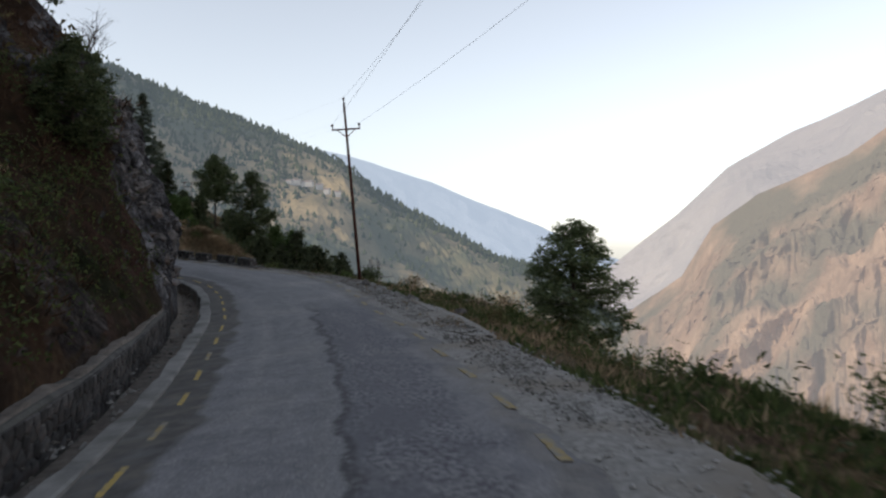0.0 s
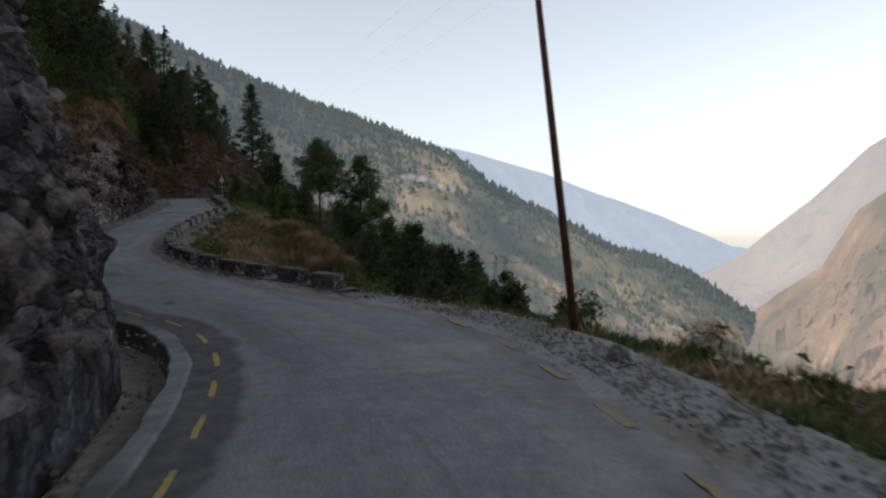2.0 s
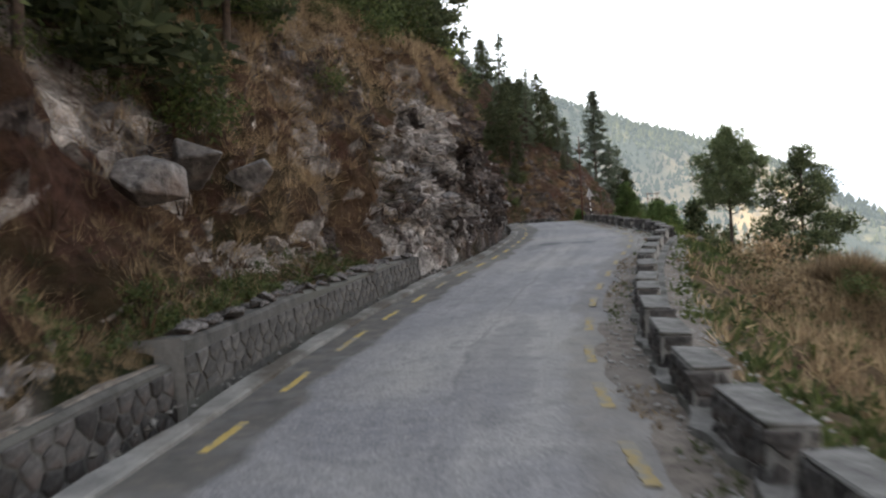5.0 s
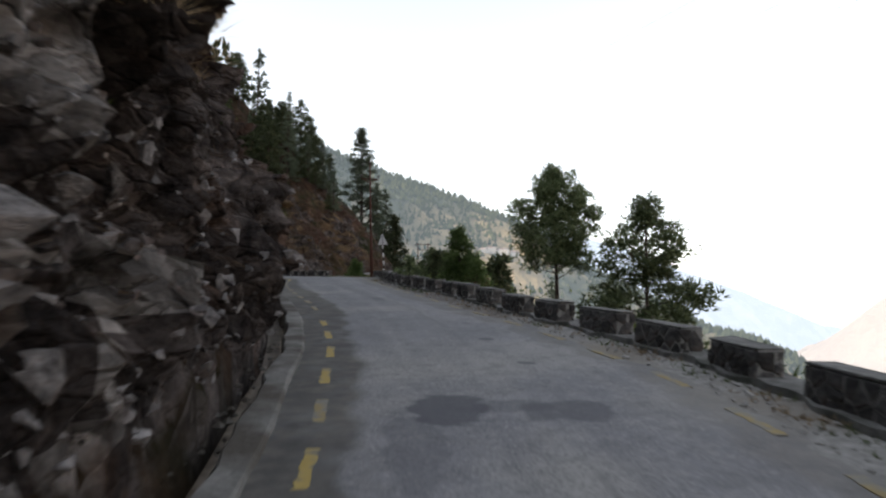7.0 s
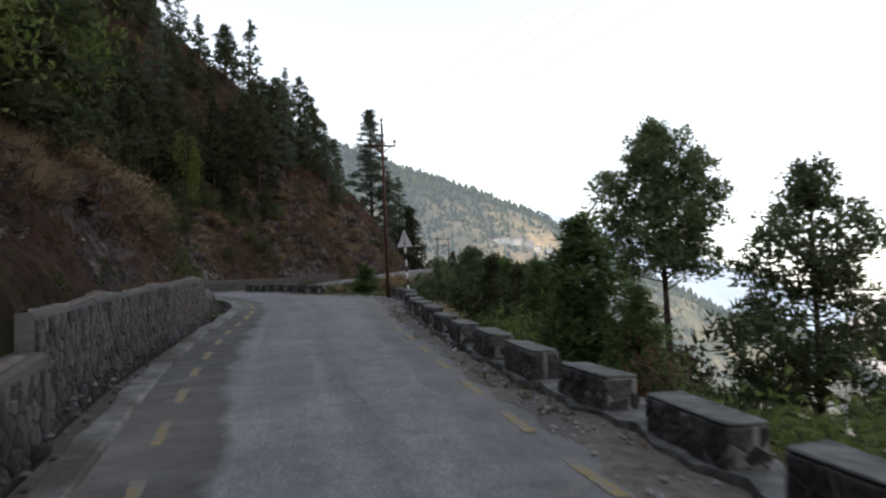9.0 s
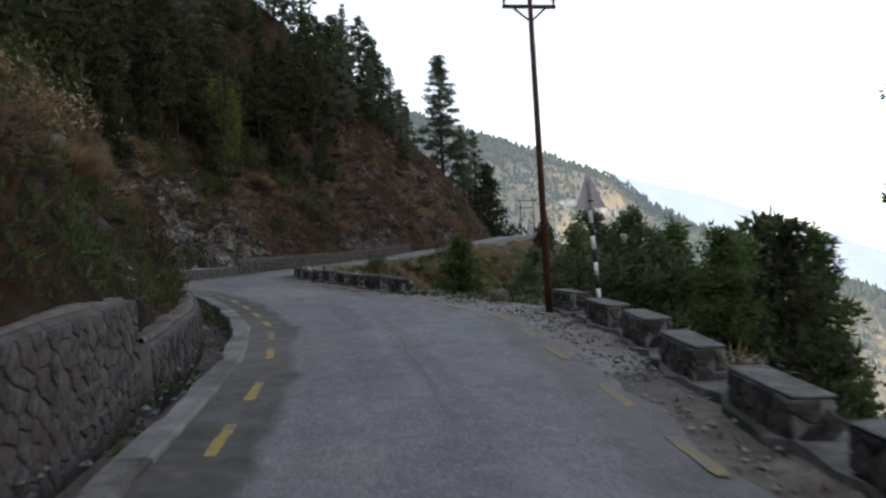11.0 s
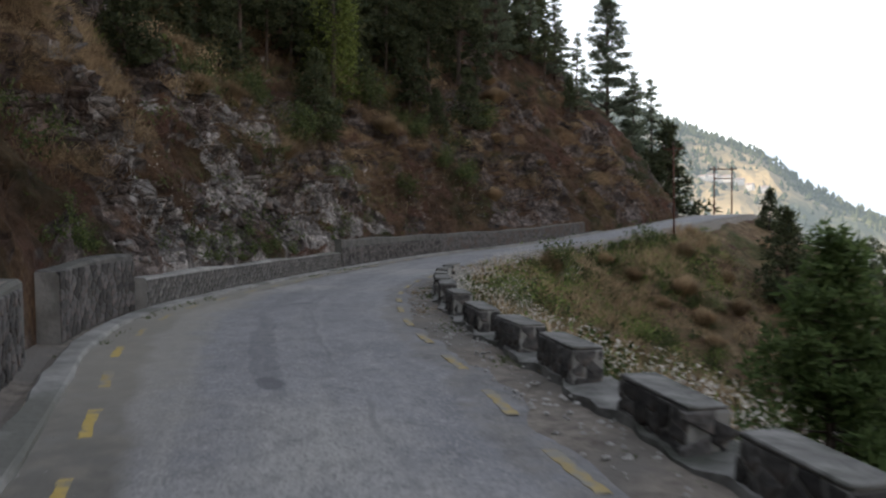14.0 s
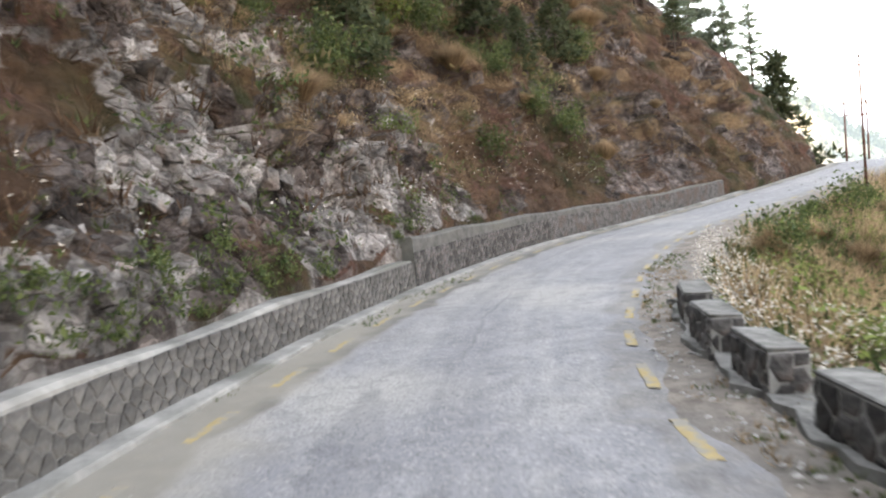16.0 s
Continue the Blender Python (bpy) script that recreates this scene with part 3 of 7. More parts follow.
ASPH = [(0, 2.15), (47, 2.15), (52, 2.08), (56, 2.05), (58.5, 1.87), (61, 1.8), (66.3, 2.45), (68.5, 2.8), (71, 3.25), (73.5, 3.5), (76, 3.2), (79.4, 2.4), (82, 2.05), (88, 1.9), (100, 1.83), (106, 1.83), (109, 1.97), (112.9, 2.05), (116, 2.12), (119.5, 2.2), (124, 1.85), (128, 1.56), (133, 1.56), (138, 1.66), (142, 1.82), (150, 2.05), (153.5, 2.24), (155.5, 2.5), (158, 2.7), (160.5, 2.3), (164, 1.65), (167.5, 1.4), (170, 1.42), (174, 1.66), (178, 1.88), (181, 1.98), (185, 2.02), (188.5, 2.2), (193, 2.6), (200, 2.8), (280, 2.8)]
SHOULDER = [(0, 3.0), (46, 3.05), (52, 2.95), (58, 3.2), (62, 3.05), (66.5, 3.5), (70, 4.2), (73.5, 4.5), (76, 3.9), (78.5, 3.35), (80, 3.1), (82, 2.85), (84, 2.65), (87, 2.55), (92, 2.4), (104, 2.4), (110, 2.5), (114, 2.6), (117.3, 2.95), (120, 2.88), (122.5, 2.7), (125, 2.42), (127, 2.25), (131, 2.28), (134, 2.38), (137, 2.22), (142, 2.3), (149, 2.6), (152, 2.95), (154.3, 3.46), (156.2, 3.65), (158.5, 3.95), (160.3, 3.75), (162, 3.0), (164, 2.35), (165.5, 2.2), (168, 2.12), (171, 2.22), (174, 2.42), (178, 2.62), (182, 2.7), (188, 2.72), (191, 2.95), (198, 3.1), (280, 3.2)]
# how far the road's surface lies above its line, and its fall towards either side
LIFT = [(0, 0.0), (84, 0.0), (104, 0.24), (112, 0.27), (280, 0.27)]
FALL_LEFT = [(0, 0.11), (70, 0.11), (90, 0.09), (110, 0.015), (280, 0.015)]


def lift(s, d):
    d = np.clip(d, -4.5, 4.5)
    return table(s, LIFT) + table(s, FALL_LEFT) * np.minimum(d, 0) + 0.03 * np.maximum(d, 0)


def at(s, d, h=0.0):
    """A place on the road's line: metres along it, to its right, above it."""
    s, d, h = np.broadcast_arrays(np.asarray(s, float), np.asarray(d, float), np.asarray(h, float))
    c = [np.interp(s, STATION, LINE[:, k]) for k in range(3)]
    nx, ny = np.interp(s, STATION, SIDE[:, 0]), np.interp(s, STATION, SIDE[:, 1])
    q = np.hypot(nx, ny)
    return np.stack([c[0] + nx / q * d, c[1] + ny / q * d, c[2] + h - 0.012 * np.abs(d) + lift(s, d)], -1)


def strip(name, s0, s1, step, profile, material, smooth=False):
    """A mesh swept along the road: profile(s) gives (d, h) arrays of equal length."""
    ss = np.arange(s0, s1 + step * 0.5, step)
    rows = []
    for s in ss:
        d, h = profile(s)
        rows.append(at(np.full(len(d), s), d, h))
    m = len(rows[0])
    v = np.concatenate(rows)
    i = np.arange(len(ss) - 1)[:, None] * m + np.arange(m - 1)[None, :]
    i = i.ravel()
    f = np.stack([i, i + 1, i + m + 1, i + m], 1)
    return fast_mesh(name, v, f, material, smooth)


# walls along the left: from, to, height at both ends, set back from the asphalt's edge, kind
WALLS = [(0, 38, 0.5, 0.5, 1.2, "drain"), (38, 62, 0.5, 0.45, 1.2, "drain"), (84, 99, 0.45, 0.5, 0.9, "drain"), (99, 110, 0.8, 0.6, 0.75, "kerb"), (129.5, 136.8, 0.65, 0.75, 0.95, "drain"),
         (137, 153.5, 1.22, 1.18, 1.1, "drain"), (153.6, 169.5, 0.58, 0.5, 0.95, "drain"), (171.8, 175.6, 1.05, 1.1, 0.75, "drain"), (177.3, 181.4, 1.15, 1.25, 0.6, "kerb"), (181.5, 195.5, 0.72, 0.68, 0.35, "kerb"), (195.6, 222, 1.22, 0.9, 0.35, "kerb")]
# hillside along the left: set back of its foot from the asphalt's edge, rise of its foot, height and slope of the rock face, slope above
FOOT = [(0, 1.5), (56, 1.5), (63, 1.25), (66, 1.1), (78, 1.1), (84, 1.2), (100, 1.1), (112, 0.9), (116, 0.6), (127, 0.7), (130, 1.3), (172, 1.3), (173.5, 1.0), (177, 0.9), (181, 0.85), (183, 0.6), (224, 0.6), (280, 0.9)]
BENCH = [(0, 0.4), (60, 0.3), (63, 0.0), (83, 0.0), (85, 0.4), (98, 0.4), (100, 0.7), (109, 0.5), (112, 0.0), (128, 0.0), (130, 0.55), (136, 0.6), (138, 1.1), (153, 1.1), (155, 0.52), (169.5, 0.45), (171, 0.3), (172.3, 1.0), (175.4, 1.0), (176.3, 0.4), (178, 1.05), (181, 1.1), (183, 0.62), (195, 0.62), (197, 1.1), (222, 0.8), (226, 0.0), (280, 0.0)]
FACE = [(0, 2.0), (50, 2.0), (60, 3.0), (65, 7.0), (74, 7.0), (78, 3.0), (90, 2.5), (104, 3.0), (110, 6.0), (118, 8.0), (134, 8.0), (139, 3.3), (150, 2.5), (165, 3.5), (175, 6.0), (186, 7.0), (196, 5.0), (215, 4.5), (240, 5.0), (280, 4.0)]
STEEP = [(0, 1.3), (58, 1.4), (64, 4.0), (75, 4.0), (79, 1.8), (100, 1.3), (108, 2.0), (114, 3.2), (133.5, 3.2), (138.5, 1.6), (160, 1.3), (175, 1.6), (186, 1.75), (200, 1.5), (240, 1.6), (280, 1.5)]
RISE = [(0, 0.9), (60, 0.85), (110, 0.78), (150, 0.85), (190, 0.95), (210, 1.1), (280, 1.1)]
# width of the gentle verge beyond the right shoulder
VERGE = [(0, 4.0), (68, 3.5), (80, 1.0), (150, 1.0), (158, 2.2), (166, 1.0), (175, 1.8), (196, 1.8), (205, 0.8), (225, 1.0)]
COARSE = STATION[::4]
# the line goes on past both ends, for the land alone
back_xy = np.array([(0.7 + 0.01 * k, LINE[0, 1] - 4.0 * k) for k in range(60, 0, -1)])
on_xy = np.array([(LINE[-1, 0] - 3.6 * k, LINE[-1, 1] + 1.7 * k) for k in range(1, 110)])
CX, CY = np.r_[back_xy[:, 0], LINE[::4, 0], on_xy[:, 0]], np.r_[back_xy[:, 1], LINE[::4, 1], on_xy[:, 1]]
CZ = np.r_[np.full(60, LINE[0, 2]), LINE[::4, 2], np.full(109, LINE[-1, 2])]
CS = np.r_[np.zeros(60), COARSE, np.full(109, LENGTH)]
CSIDE = np.r_[np.tile([1.0, 0.0], (60, 1)), SIDE[::4], np.tile([0.427, 0.904], (109, 1))]
COLS = np.stack([CZ, -table(CS, LEFT), table(CS, SHOULDER), table(CS, FOOT), table(CS, BENCH), table(CS, FACE), table(CS, STEEP), table(CS, RISE), table(CS, VERGE), lift(CS, table(CS, LEFT)), lift(CS, table(CS, SHOULDER))], 1)


def ground(x, y):
    """Height of the land off the road: hillside on the left, falling slope on the right."""
    x, y = np.atleast_1d(np.asarray(x, float)), np.atleast_1d(np.asarray(y, float))
    out = np.zeros(len(x))
    for a in range(0, len(x), 20000):
        b = slice(a, a + 20000)
        dx, dy = x[b, None] - CX, y[b, None] - CY
        r = np.hypot(dx, dy)
        near = r.min(1, keepdims=True)
        w = np.exp(-(r - near) / (0.06 * near + 0.12))
        w /= w.sum(1, keepdims=True)
        z, left, right, foot, bench, face, steep, rise, verge, lift_left, lift_right = (w @ COLS).T
        k = r.argmin(1)
        rows = np.arange(len(k))
        off = dx[rows, k] * CSIDE[k, 0] + dy[rows, k] * CSIDE[k, 1]
        near = near[:, 0]
        p = np.stack([x[b], y[b], z * 0], 1)
        inner, outer = z + lift_left, z + lift_right
        d = near - left - foot
        first = np.clip(d, 0, face / steep)
        up = inner + bench + first * steep + np.maximum(d - face / steep, 0) * rise
        up += fbm(p * 0.07, 4) * np.clip(d - 2, 0, 30) * 0.13 + fbm(p * 0.35 + 9, 3) * np.clip(d, 0, 4) * 0.25
        top = z + 105 + 12 * fbm(p * 0.02, 3)
        up = np.where(up > top - 20, top - 20 * np.exp(-(up - top + 20) / 20), up)
        up = np.where(d < 0, inner - 0.8, up)
        e = near - right
        down = outer + fbm(p * 0.22 + 21, 4) * np.clip(e - 1.2, 0, 6) * 0.16 - 0.05 - 0.24 * np.clip(e, 0, verge) - 0.62 * np.clip(e - verge, 0, 14) - 0.8 * np.clip(e - verge - 14, 0, 400) + fbm(p * 0.09 + 4, 4) * np.clip(e - 1, 0, 18) * 0.13 + fbm(p * 0.5, 3) * np.clip(e, 0, 3) * 0.07
        down += 1.4 * np.exp(-((x[b] + 21.3) ** 2 + (y[b] - 70.0) ** 2) / 9.0) + 0.9 * np.exp(-((x[b] + 18.2) ** 2 + (y[b] - 66.5) ** 2) / 7.0)
        down = np.maximum(down, -230 + 6 * fbm(p * 0.01, 3))
        down = np.where(e < 0, outer - 0.35, down)
        out[b] = np.where(off < 0, up, down)
    return out


def sheet(name, x0, x1, y0, y1, cell, material, keep, label):
    xs, ys = np.arange(x0, x1 + cell / 2, cell), np.arange(y0, y1 + cell / 2, cell)
    gx, gy = np.meshgrid(xs, ys, indexing="ij")
    z = ground(gx.ravel(), gy.ravel())
    v = np.stack([gx.ravel(), gy.ravel(), z], 1)
    i = (np.arange(len(xs) - 1)[:, None] * len(ys) + np.arange(len(ys) - 1)[None, :]).ravel()
    f = np.stack([i, i + len(ys), i + len(ys) + 1, i + 1], 1)
    f = f[keep(v[f].mean(1))]
    used = np.unique(f)
    back = np.zeros(len(v), int)
    back[used] = np.arange(len(used))
    return tagged(new(name, fast_mesh(name, v[used], back[f], material, True)), label, kind="structure")


def signed(x, y):
    """Metres along the road and to its right."""
    r = (LINE[:, 0] - x) ** 2 + (LINE[:, 1] - y) ** 2
    k = int(r.argmin())
    return STATION[k], (x - LINE[k, 0]) * SIDE[k, 0] + (y - LINE[k, 1]) * SIDE[k, 1]


def offsets(c):
    out = np.zeros(len(c))
    for a in range(0, len(c), 20000):
        b = slice(a, a + 20000)
        dx, dy = c[b, 0, None] - CX, c[b, 1, None] - CY
        r = np.hypot(dx, dy)
        k = r.argmin(1)
        rows = np.arange(len(k))
        out[b] = np.sign(dx[rows, k] * CSIDE[k, 0] + dy[rows, k] * CSIDE[k, 1]) * r[rows, k]
    return out


# ---- the land ----
BAND = 13.0
sheet("hillside_upper", -230, 30, -190, 330, 1.25, HILL, lambda c: (offsets(c) < -BAND - 1.5), "steep hillside with dry brown grass, rock and scrub")
sheet("valley_slope", -130, 160, -120, 330, 1.25, SLOPE, lambda c: (offsets(c) > 2.0) & (offsets(c) < 60), "slope falling away below the road with dry grass and scrub")


def jointed(p):
    """Blocks of jointed rock: a value for each block, and the distance to the joint beside it."""
    base = np.floor(p).astype(np.int64)
    first, second, tone = np.full(len(p), 9.0), np.full(len(p), 9.0), np.zeros(len(p))
    for dx, dy, dz in [(a, b, c) for a in (-1, 0, 1) for b in (-1, 0, 1) for c in (-1, 0, 1)]:
        i, j, k = base[:, 0] + dx, base[:, 1] + dy, base[:, 2] + dz
        c = np.stack([i + 0.1 + 0.8 * hashed(i, j, k), j + 0.1 + 0.8 * hashed(i + 71, j, k), k + 0.1 + 0.8 * hashed(i, j + 53, k)], 1)
        r = np.linalg.norm(p - c, axis=1)
        closer = r < first
        second = np.where(closer, first, np.minimum(second, r))
        tone = np.where(closer, hashed(i, j, k + 37), tone)
        first = np.where(closer, r, first)
    return tone, second - first


def band_mesh():
    """The hillside's lowest metres, finer, with crags pushed out of the rock."""
    ss = np.r_[np.arange(0, 50, 0.6), np.arange(50, 60, 0.2), np.arange(60, 78, 0.11), np.arange(78, 97, 0.2), np.arange(97, 130, 0.11), np.arange(130, 170, 0.2), np.arange(170, 200, 0.13), np.arange(200, LENGTH - 1, 0.4)]
    ds = np.r_[np.linspace(0, 3.0, 58), 3.0 + np.cumsum(np.linspace(0.1, 0.42, 46)) * (BAND - 2.5) / np.cumsum(np.linspace(0.1, 0.42, 46))[-1]]
    s, d = np.meshgrid(ss, ds, indexing="ij")
    s, d = s.ravel(), d.ravel()
    left, foot = -table(s, LEFT), table(s, FOOT)
    p = at(s, -(left + foot + d))
    z = ground(p[:, 0], p[:, 1])
    z = np.where(d < 1e-6, at(s, -(left + foot))[:, 2] - 0.3, z)
    # a grassy ledge behind the low wall, and the rock rising over it
    ledge = np.clip((s - 97) / 2.0, 0, 1) * np.clip((109 - s) / 2.0, 0, 1)
    shelf = at(s, -(left + foot))[:, 2] + table(s, BENCH) + 0.02 + 0.2 * d + 0.05 * fbm(p * 1.5 + 3, 2)
    lip = 0.95 + 0.35 * fbm(np.stack([s * 0.6, 0 * s, 0 * s], 1), 2)
    rest = ledge * np.clip((lip + 2.0 - d) / 1.95, 0, 1) * (d > 1e-6)
    z = z + (np.minimum(shelf, z) - z) * rest
    p[:, 2] = z
    steep = table(s, STEEP)
    bare = np.clip((steep - 1.2) / 1.3, 0.16, 1) * np.clip(d / 0.4, 0, 1) * np.clip((BAND - d) / 3.0, 0, 1)
    q = p * np.array([1, 1, 0.8])
    patch = fbm(p * 0.28 + 8, 3)
    edge = lambda v, at_, soft: np.clip((v - at_) / soft + 0.5, 0, 1)
    inside = lambda s0, s1, soft=1.5: edge(s, s0, soft) * edge(-s, -s1, soft)
    rocky = np.maximum.reduce([inside(62.5, 77) * edge(-d, -4.5, 1.0), inside(106.5, 135, 2) * edge(0.7 * patch - d + np.clip(1.0 + 0.16 * (s - 109), 0.9, 1.75) + 0.9 * inside(127, 136, 4), 0.0, 0.4), inside(96, 108) * edge(patch - 0.3 * d, 0.12, 0.2),
                               inside(179, 199, 5) * edge(patch - 0.07 * d + 0.28 * inside(183, 195, 4), -0.14, 0.25), inside(199, 235, 4) * edge(patch - 0.08 * d, -0.12, 0.2), 0.9 * edge(patch, 0.32, 0.15)]) * np.clip(d / 0.15, 0, 1)
    crop = ledge * edge(s, 99.5, 1.5) * edge(d, 0.0, 0.12) * edge(d - lip, 0.03, 0.12) * edge(lip + 0.62 + 0.5 * patch + 0.06 * (s - 103) - d, 0.0, 0.25)
    rocky = np.maximum(rocky * (1 - ledge * edge(lip - d, 0.0, 0.1)), crop)
    # ledges: the bank steps out, then breaks off in a low rock face
    climb = p[:, 2] / 1.9 + 0.9 * fbm(p * 0.16 + 2, 3) + 0.25 * fbm(p * 0.7 + 19, 2)
    step = climb - np.floor(climb)
    broken = edge(fbm(p * 0.21 + 44, 3), -0.25, 0.3) * inside(128, 236, 6) * np.clip((d - 0.7) / 0.8, 0, 1) * np.clip((BAND - d) / 3.0, 0, 1)
    rocky = np.maximum(rocky, 0.95 * edge(0.34 - step, 0.0, 0.1) * broken * edge(fbm(p * 0.6 + 71, 2), -0.15, 0.3))
    ledge_top = broken * edge(step, 0.6, 0.3) * edge(0.97 - step, 0.0, 0.06) * (1 - rocky)
    bare *= 0.22 + 0.78 * rocky
    bare = np.maximum(bare, 0.55 * crop)
    push = (0.7 * np.abs(fbm(q * 0.4, 4)) + 0.4 * fbm(q * 1.1 + 5, 4, 0.6) + 0.4 * (np.floor(3 * fbm(q * 0.8 + 11, 2)) / 3)) * bare
    turned = np.stack([q[:, 0] * 0.8 + q[:, 1] * 0.5 + 0.3 * q[:, 2], q[:, 1] * 0.8 - q[:, 0] * 0.5 - 0.25 * q[:, 2], q[:, 2] * 0.9 + 0.3 * q[:, 0]], 1)
    push += (0.3 * fbm(q * 0.9 + 61, 3) + 0.2 * np.abs(fbm(q * 2.2 + 63, 2))) * (1 - rocky) * np.clip(d / 0.5, 0, 1) * np.clip((BAND - d) / 3.0, 0, 1)
    for size, amp in ((1.3, 0.4), (0.6, 0.34), (0.3, 0.19)):
        tone, crack = jointed(turned / size + 0.25 * fbm(q * 0.9, 2)[:, None])
        push += amp * (tone - 0.5 - 0.7 * np.clip(1 - crack / 0.12, 0, 1)) * bare * np.clip((steep - 0.9) / 0.8, 0.2, 1)
    push += broken * (1.0 * step ** 1.6 - 0.35)
    push *= 1 - 0.5 * inside(55, 80, 6)
    out = at(s, 0 * s)[:, :2] - at(s, -1 + 0 * s)[:, :2]
    p[:, :2] += out * push[:, None] * 1.1
    p[:, 2] += 0.35 * push * fbm(q * 0.8 + 31, 3)
    m = len(ds)
    i = (np.arange(len(ss) - 1)[:, None] * m + np.arange(m - 1)[None, :]).ravel()
    f = np.stack([i, i + m, i + m + 1, i + 1], 1)
    me = fast_mesh("hillside_rock_face", p, f, HILL, False)
    me.materials.append(PALE_ROCK)
    k = f[:, 0]
    me.materials.append(GREY_ROCK)
    me.materials.append(BANK_ROCK)
    patch = fbm(p[k] * 0.45 + 3, 3)
    kinds = np.select([(s[k] > 58) & (s[k] < 80), (s[k] > 96) & (s[k] < 117) & (patch > -0.3), (s[k] > 183) & (s[k] < 202) & (patch > -0.05)], [2, 1, 3], 0)
    me.polygons.foreach_set("material_index", kinds.astype(np.int32))
    me.polygons.foreach_set("use_smooth", rocky[k] < 0.3)
    for word, value in (("rocky", rocky), ("ledge_top", ledge_top)):
        me.attributes.new(word, "FLOAT", "POINT").data.foreach_set("value", value.astype(np.float32))
    return me, p, s, d, out, ss, ds


band_me, BAND_P, BAND_S, BAND_D, BAND_OUT, BAND_SS, BAND_DS = band_mesh()


def on_bank(s, d):
    """Places on the hillside's surface: metres along the road, and up from the bank's foot."""
    edge = -table(s, LEFT) + table(s, FOOT)
    p = at(s, -(edge + d))
    p[:, 2] = ground(p[:, 0], p[:, 1])
    i = np.clip(np.searchsorted(BAND_SS, s), 0, len(BAND_SS) - 1)
    j = np.clip(np.searchsorted(BAND_DS, d), 0, len(BAND_DS) - 1)
    near = BAND_P[i * len(BAND_DS) + j]
    return np.where((d < BAND - 0.3)[:, None], near, p)
rock_face = tagged(new("hillside_rock_face", band_me), "grey-brown rock cutting and dry grassy bank beside the road", kind="structure")

# the valley floor, one sheet to the horizon
gr = new("ground", mesh_of("ground", [(-4800, -4800, -235), (4800, -4800, -235), (4800, 4800, -235), (-4800, 4800, -235)], [(0, 1, 2, 3)], SLOPE))
tagged(gr, "dry valley floor reaching to the horizon", kind="structure")

# ---- mountains ----
def mountain(name, ridge, reach, base, material, rough, label, cols=160, rows=60, seed=0, back=0.35, sag=1.0, gully=0.0):
    """A mountain side: ridge as (azimuth to the left, elevation, distance) from the start of the road, falling to its foot."""
    az = np.linspace(ridge[0][0], ridge[-1][0], cols)
    pick = lambda k: np.interp(az, [r[0] for r in ridge][::-1] if ridge[0][0] > ridge[-1][0] else [r[0] for r in ridge], [r[k] for r in ridge][::-1] if ridge[0][0] > ridge[-1][0] else [r[k] for r in ridge])
    el, far = np.radians(pick(1)), pick(2)
    v = np.concatenate([np.linspace(-back, 0, 8)[:-1], np.linspace(0, 1, rows) ** 1.15])
    a, t = np.meshgrid(np.radians(az), v, indexing="ij")
    e, r = np.repeat(el[:, None], len(v), 1), np.repeat(far[:, None], len(v), 1)
    top = 2.2 + r * np.tan(e)
    dist = r * (1 - t * (1 - reach))
    z = top + (base - top) * np.abs(t) ** sag
    p = np.stack([-np.sin(a) * dist, np.cos(a) * dist, z], -1).reshape(-1, 3)
    damp = np.clip(np.abs(t.ravel()) * 6, 0.12, 1)
    n = fbm(p / rough + seed, 6, 0.55)
    rid = 1 - np.abs(fbm(np.stack([p[:, 0], p[:, 1], p[:, 2] * 0.25], 1) / (rough * 1.2) + seed + 7, 5, 0.5))
    if gully:
        g = np.stack([a.ravel() * far.mean() / gully, t.ravel() * 6.0 + 0.9 * n, p[:, 2] * 0 + seed], 1)
        cut = np.abs(fbm(g, 5, 0.6))
        p[:, :2] += np.stack([-np.sin(a.ravel()), np.cos(a.ravel())], 1) * (damp * gully * 0.55 * (0.5 - cut))[:, None]
        p[:, 2] += damp * gully * 0.12 * fbm(p / 40.0, 4, 0.6)
    p[:, 2] += damp * rough * 0.10 * n + damp * rough * 0.10 * (rid - 0.6)
    inward = -np.stack([-np.sin(a.ravel()), np.cos(a.ravel())], 1)
    p[:, :2] += inward * (damp * rough * 0.30 * (rid - 0.5))[:, None]
    m = len(v)
    i = (np.arange(cols - 1)[:, None] * m + np.arange(m - 1)[None, :]).ravel()
    f = np.stack([i, i + 1, i + m + 1, i + m], 1)
    ob = new(name, fast_mesh(name, p, f, material, False))
    return tagged(ob, label, kind="structure"), p


def hazed_far_mat(name, low, high, third, scale, haze, haze_glow):
    """Far land: its own surface colours, with the light of the valley's haze put in as emission."""
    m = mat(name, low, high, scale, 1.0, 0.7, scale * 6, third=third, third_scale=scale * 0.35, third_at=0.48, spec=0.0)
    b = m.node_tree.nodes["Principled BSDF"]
    b.inputs["Emission Color"].default_value, b.inputs["Emission Strength"].default_value = (*haze, 1), haze_glow
    return m


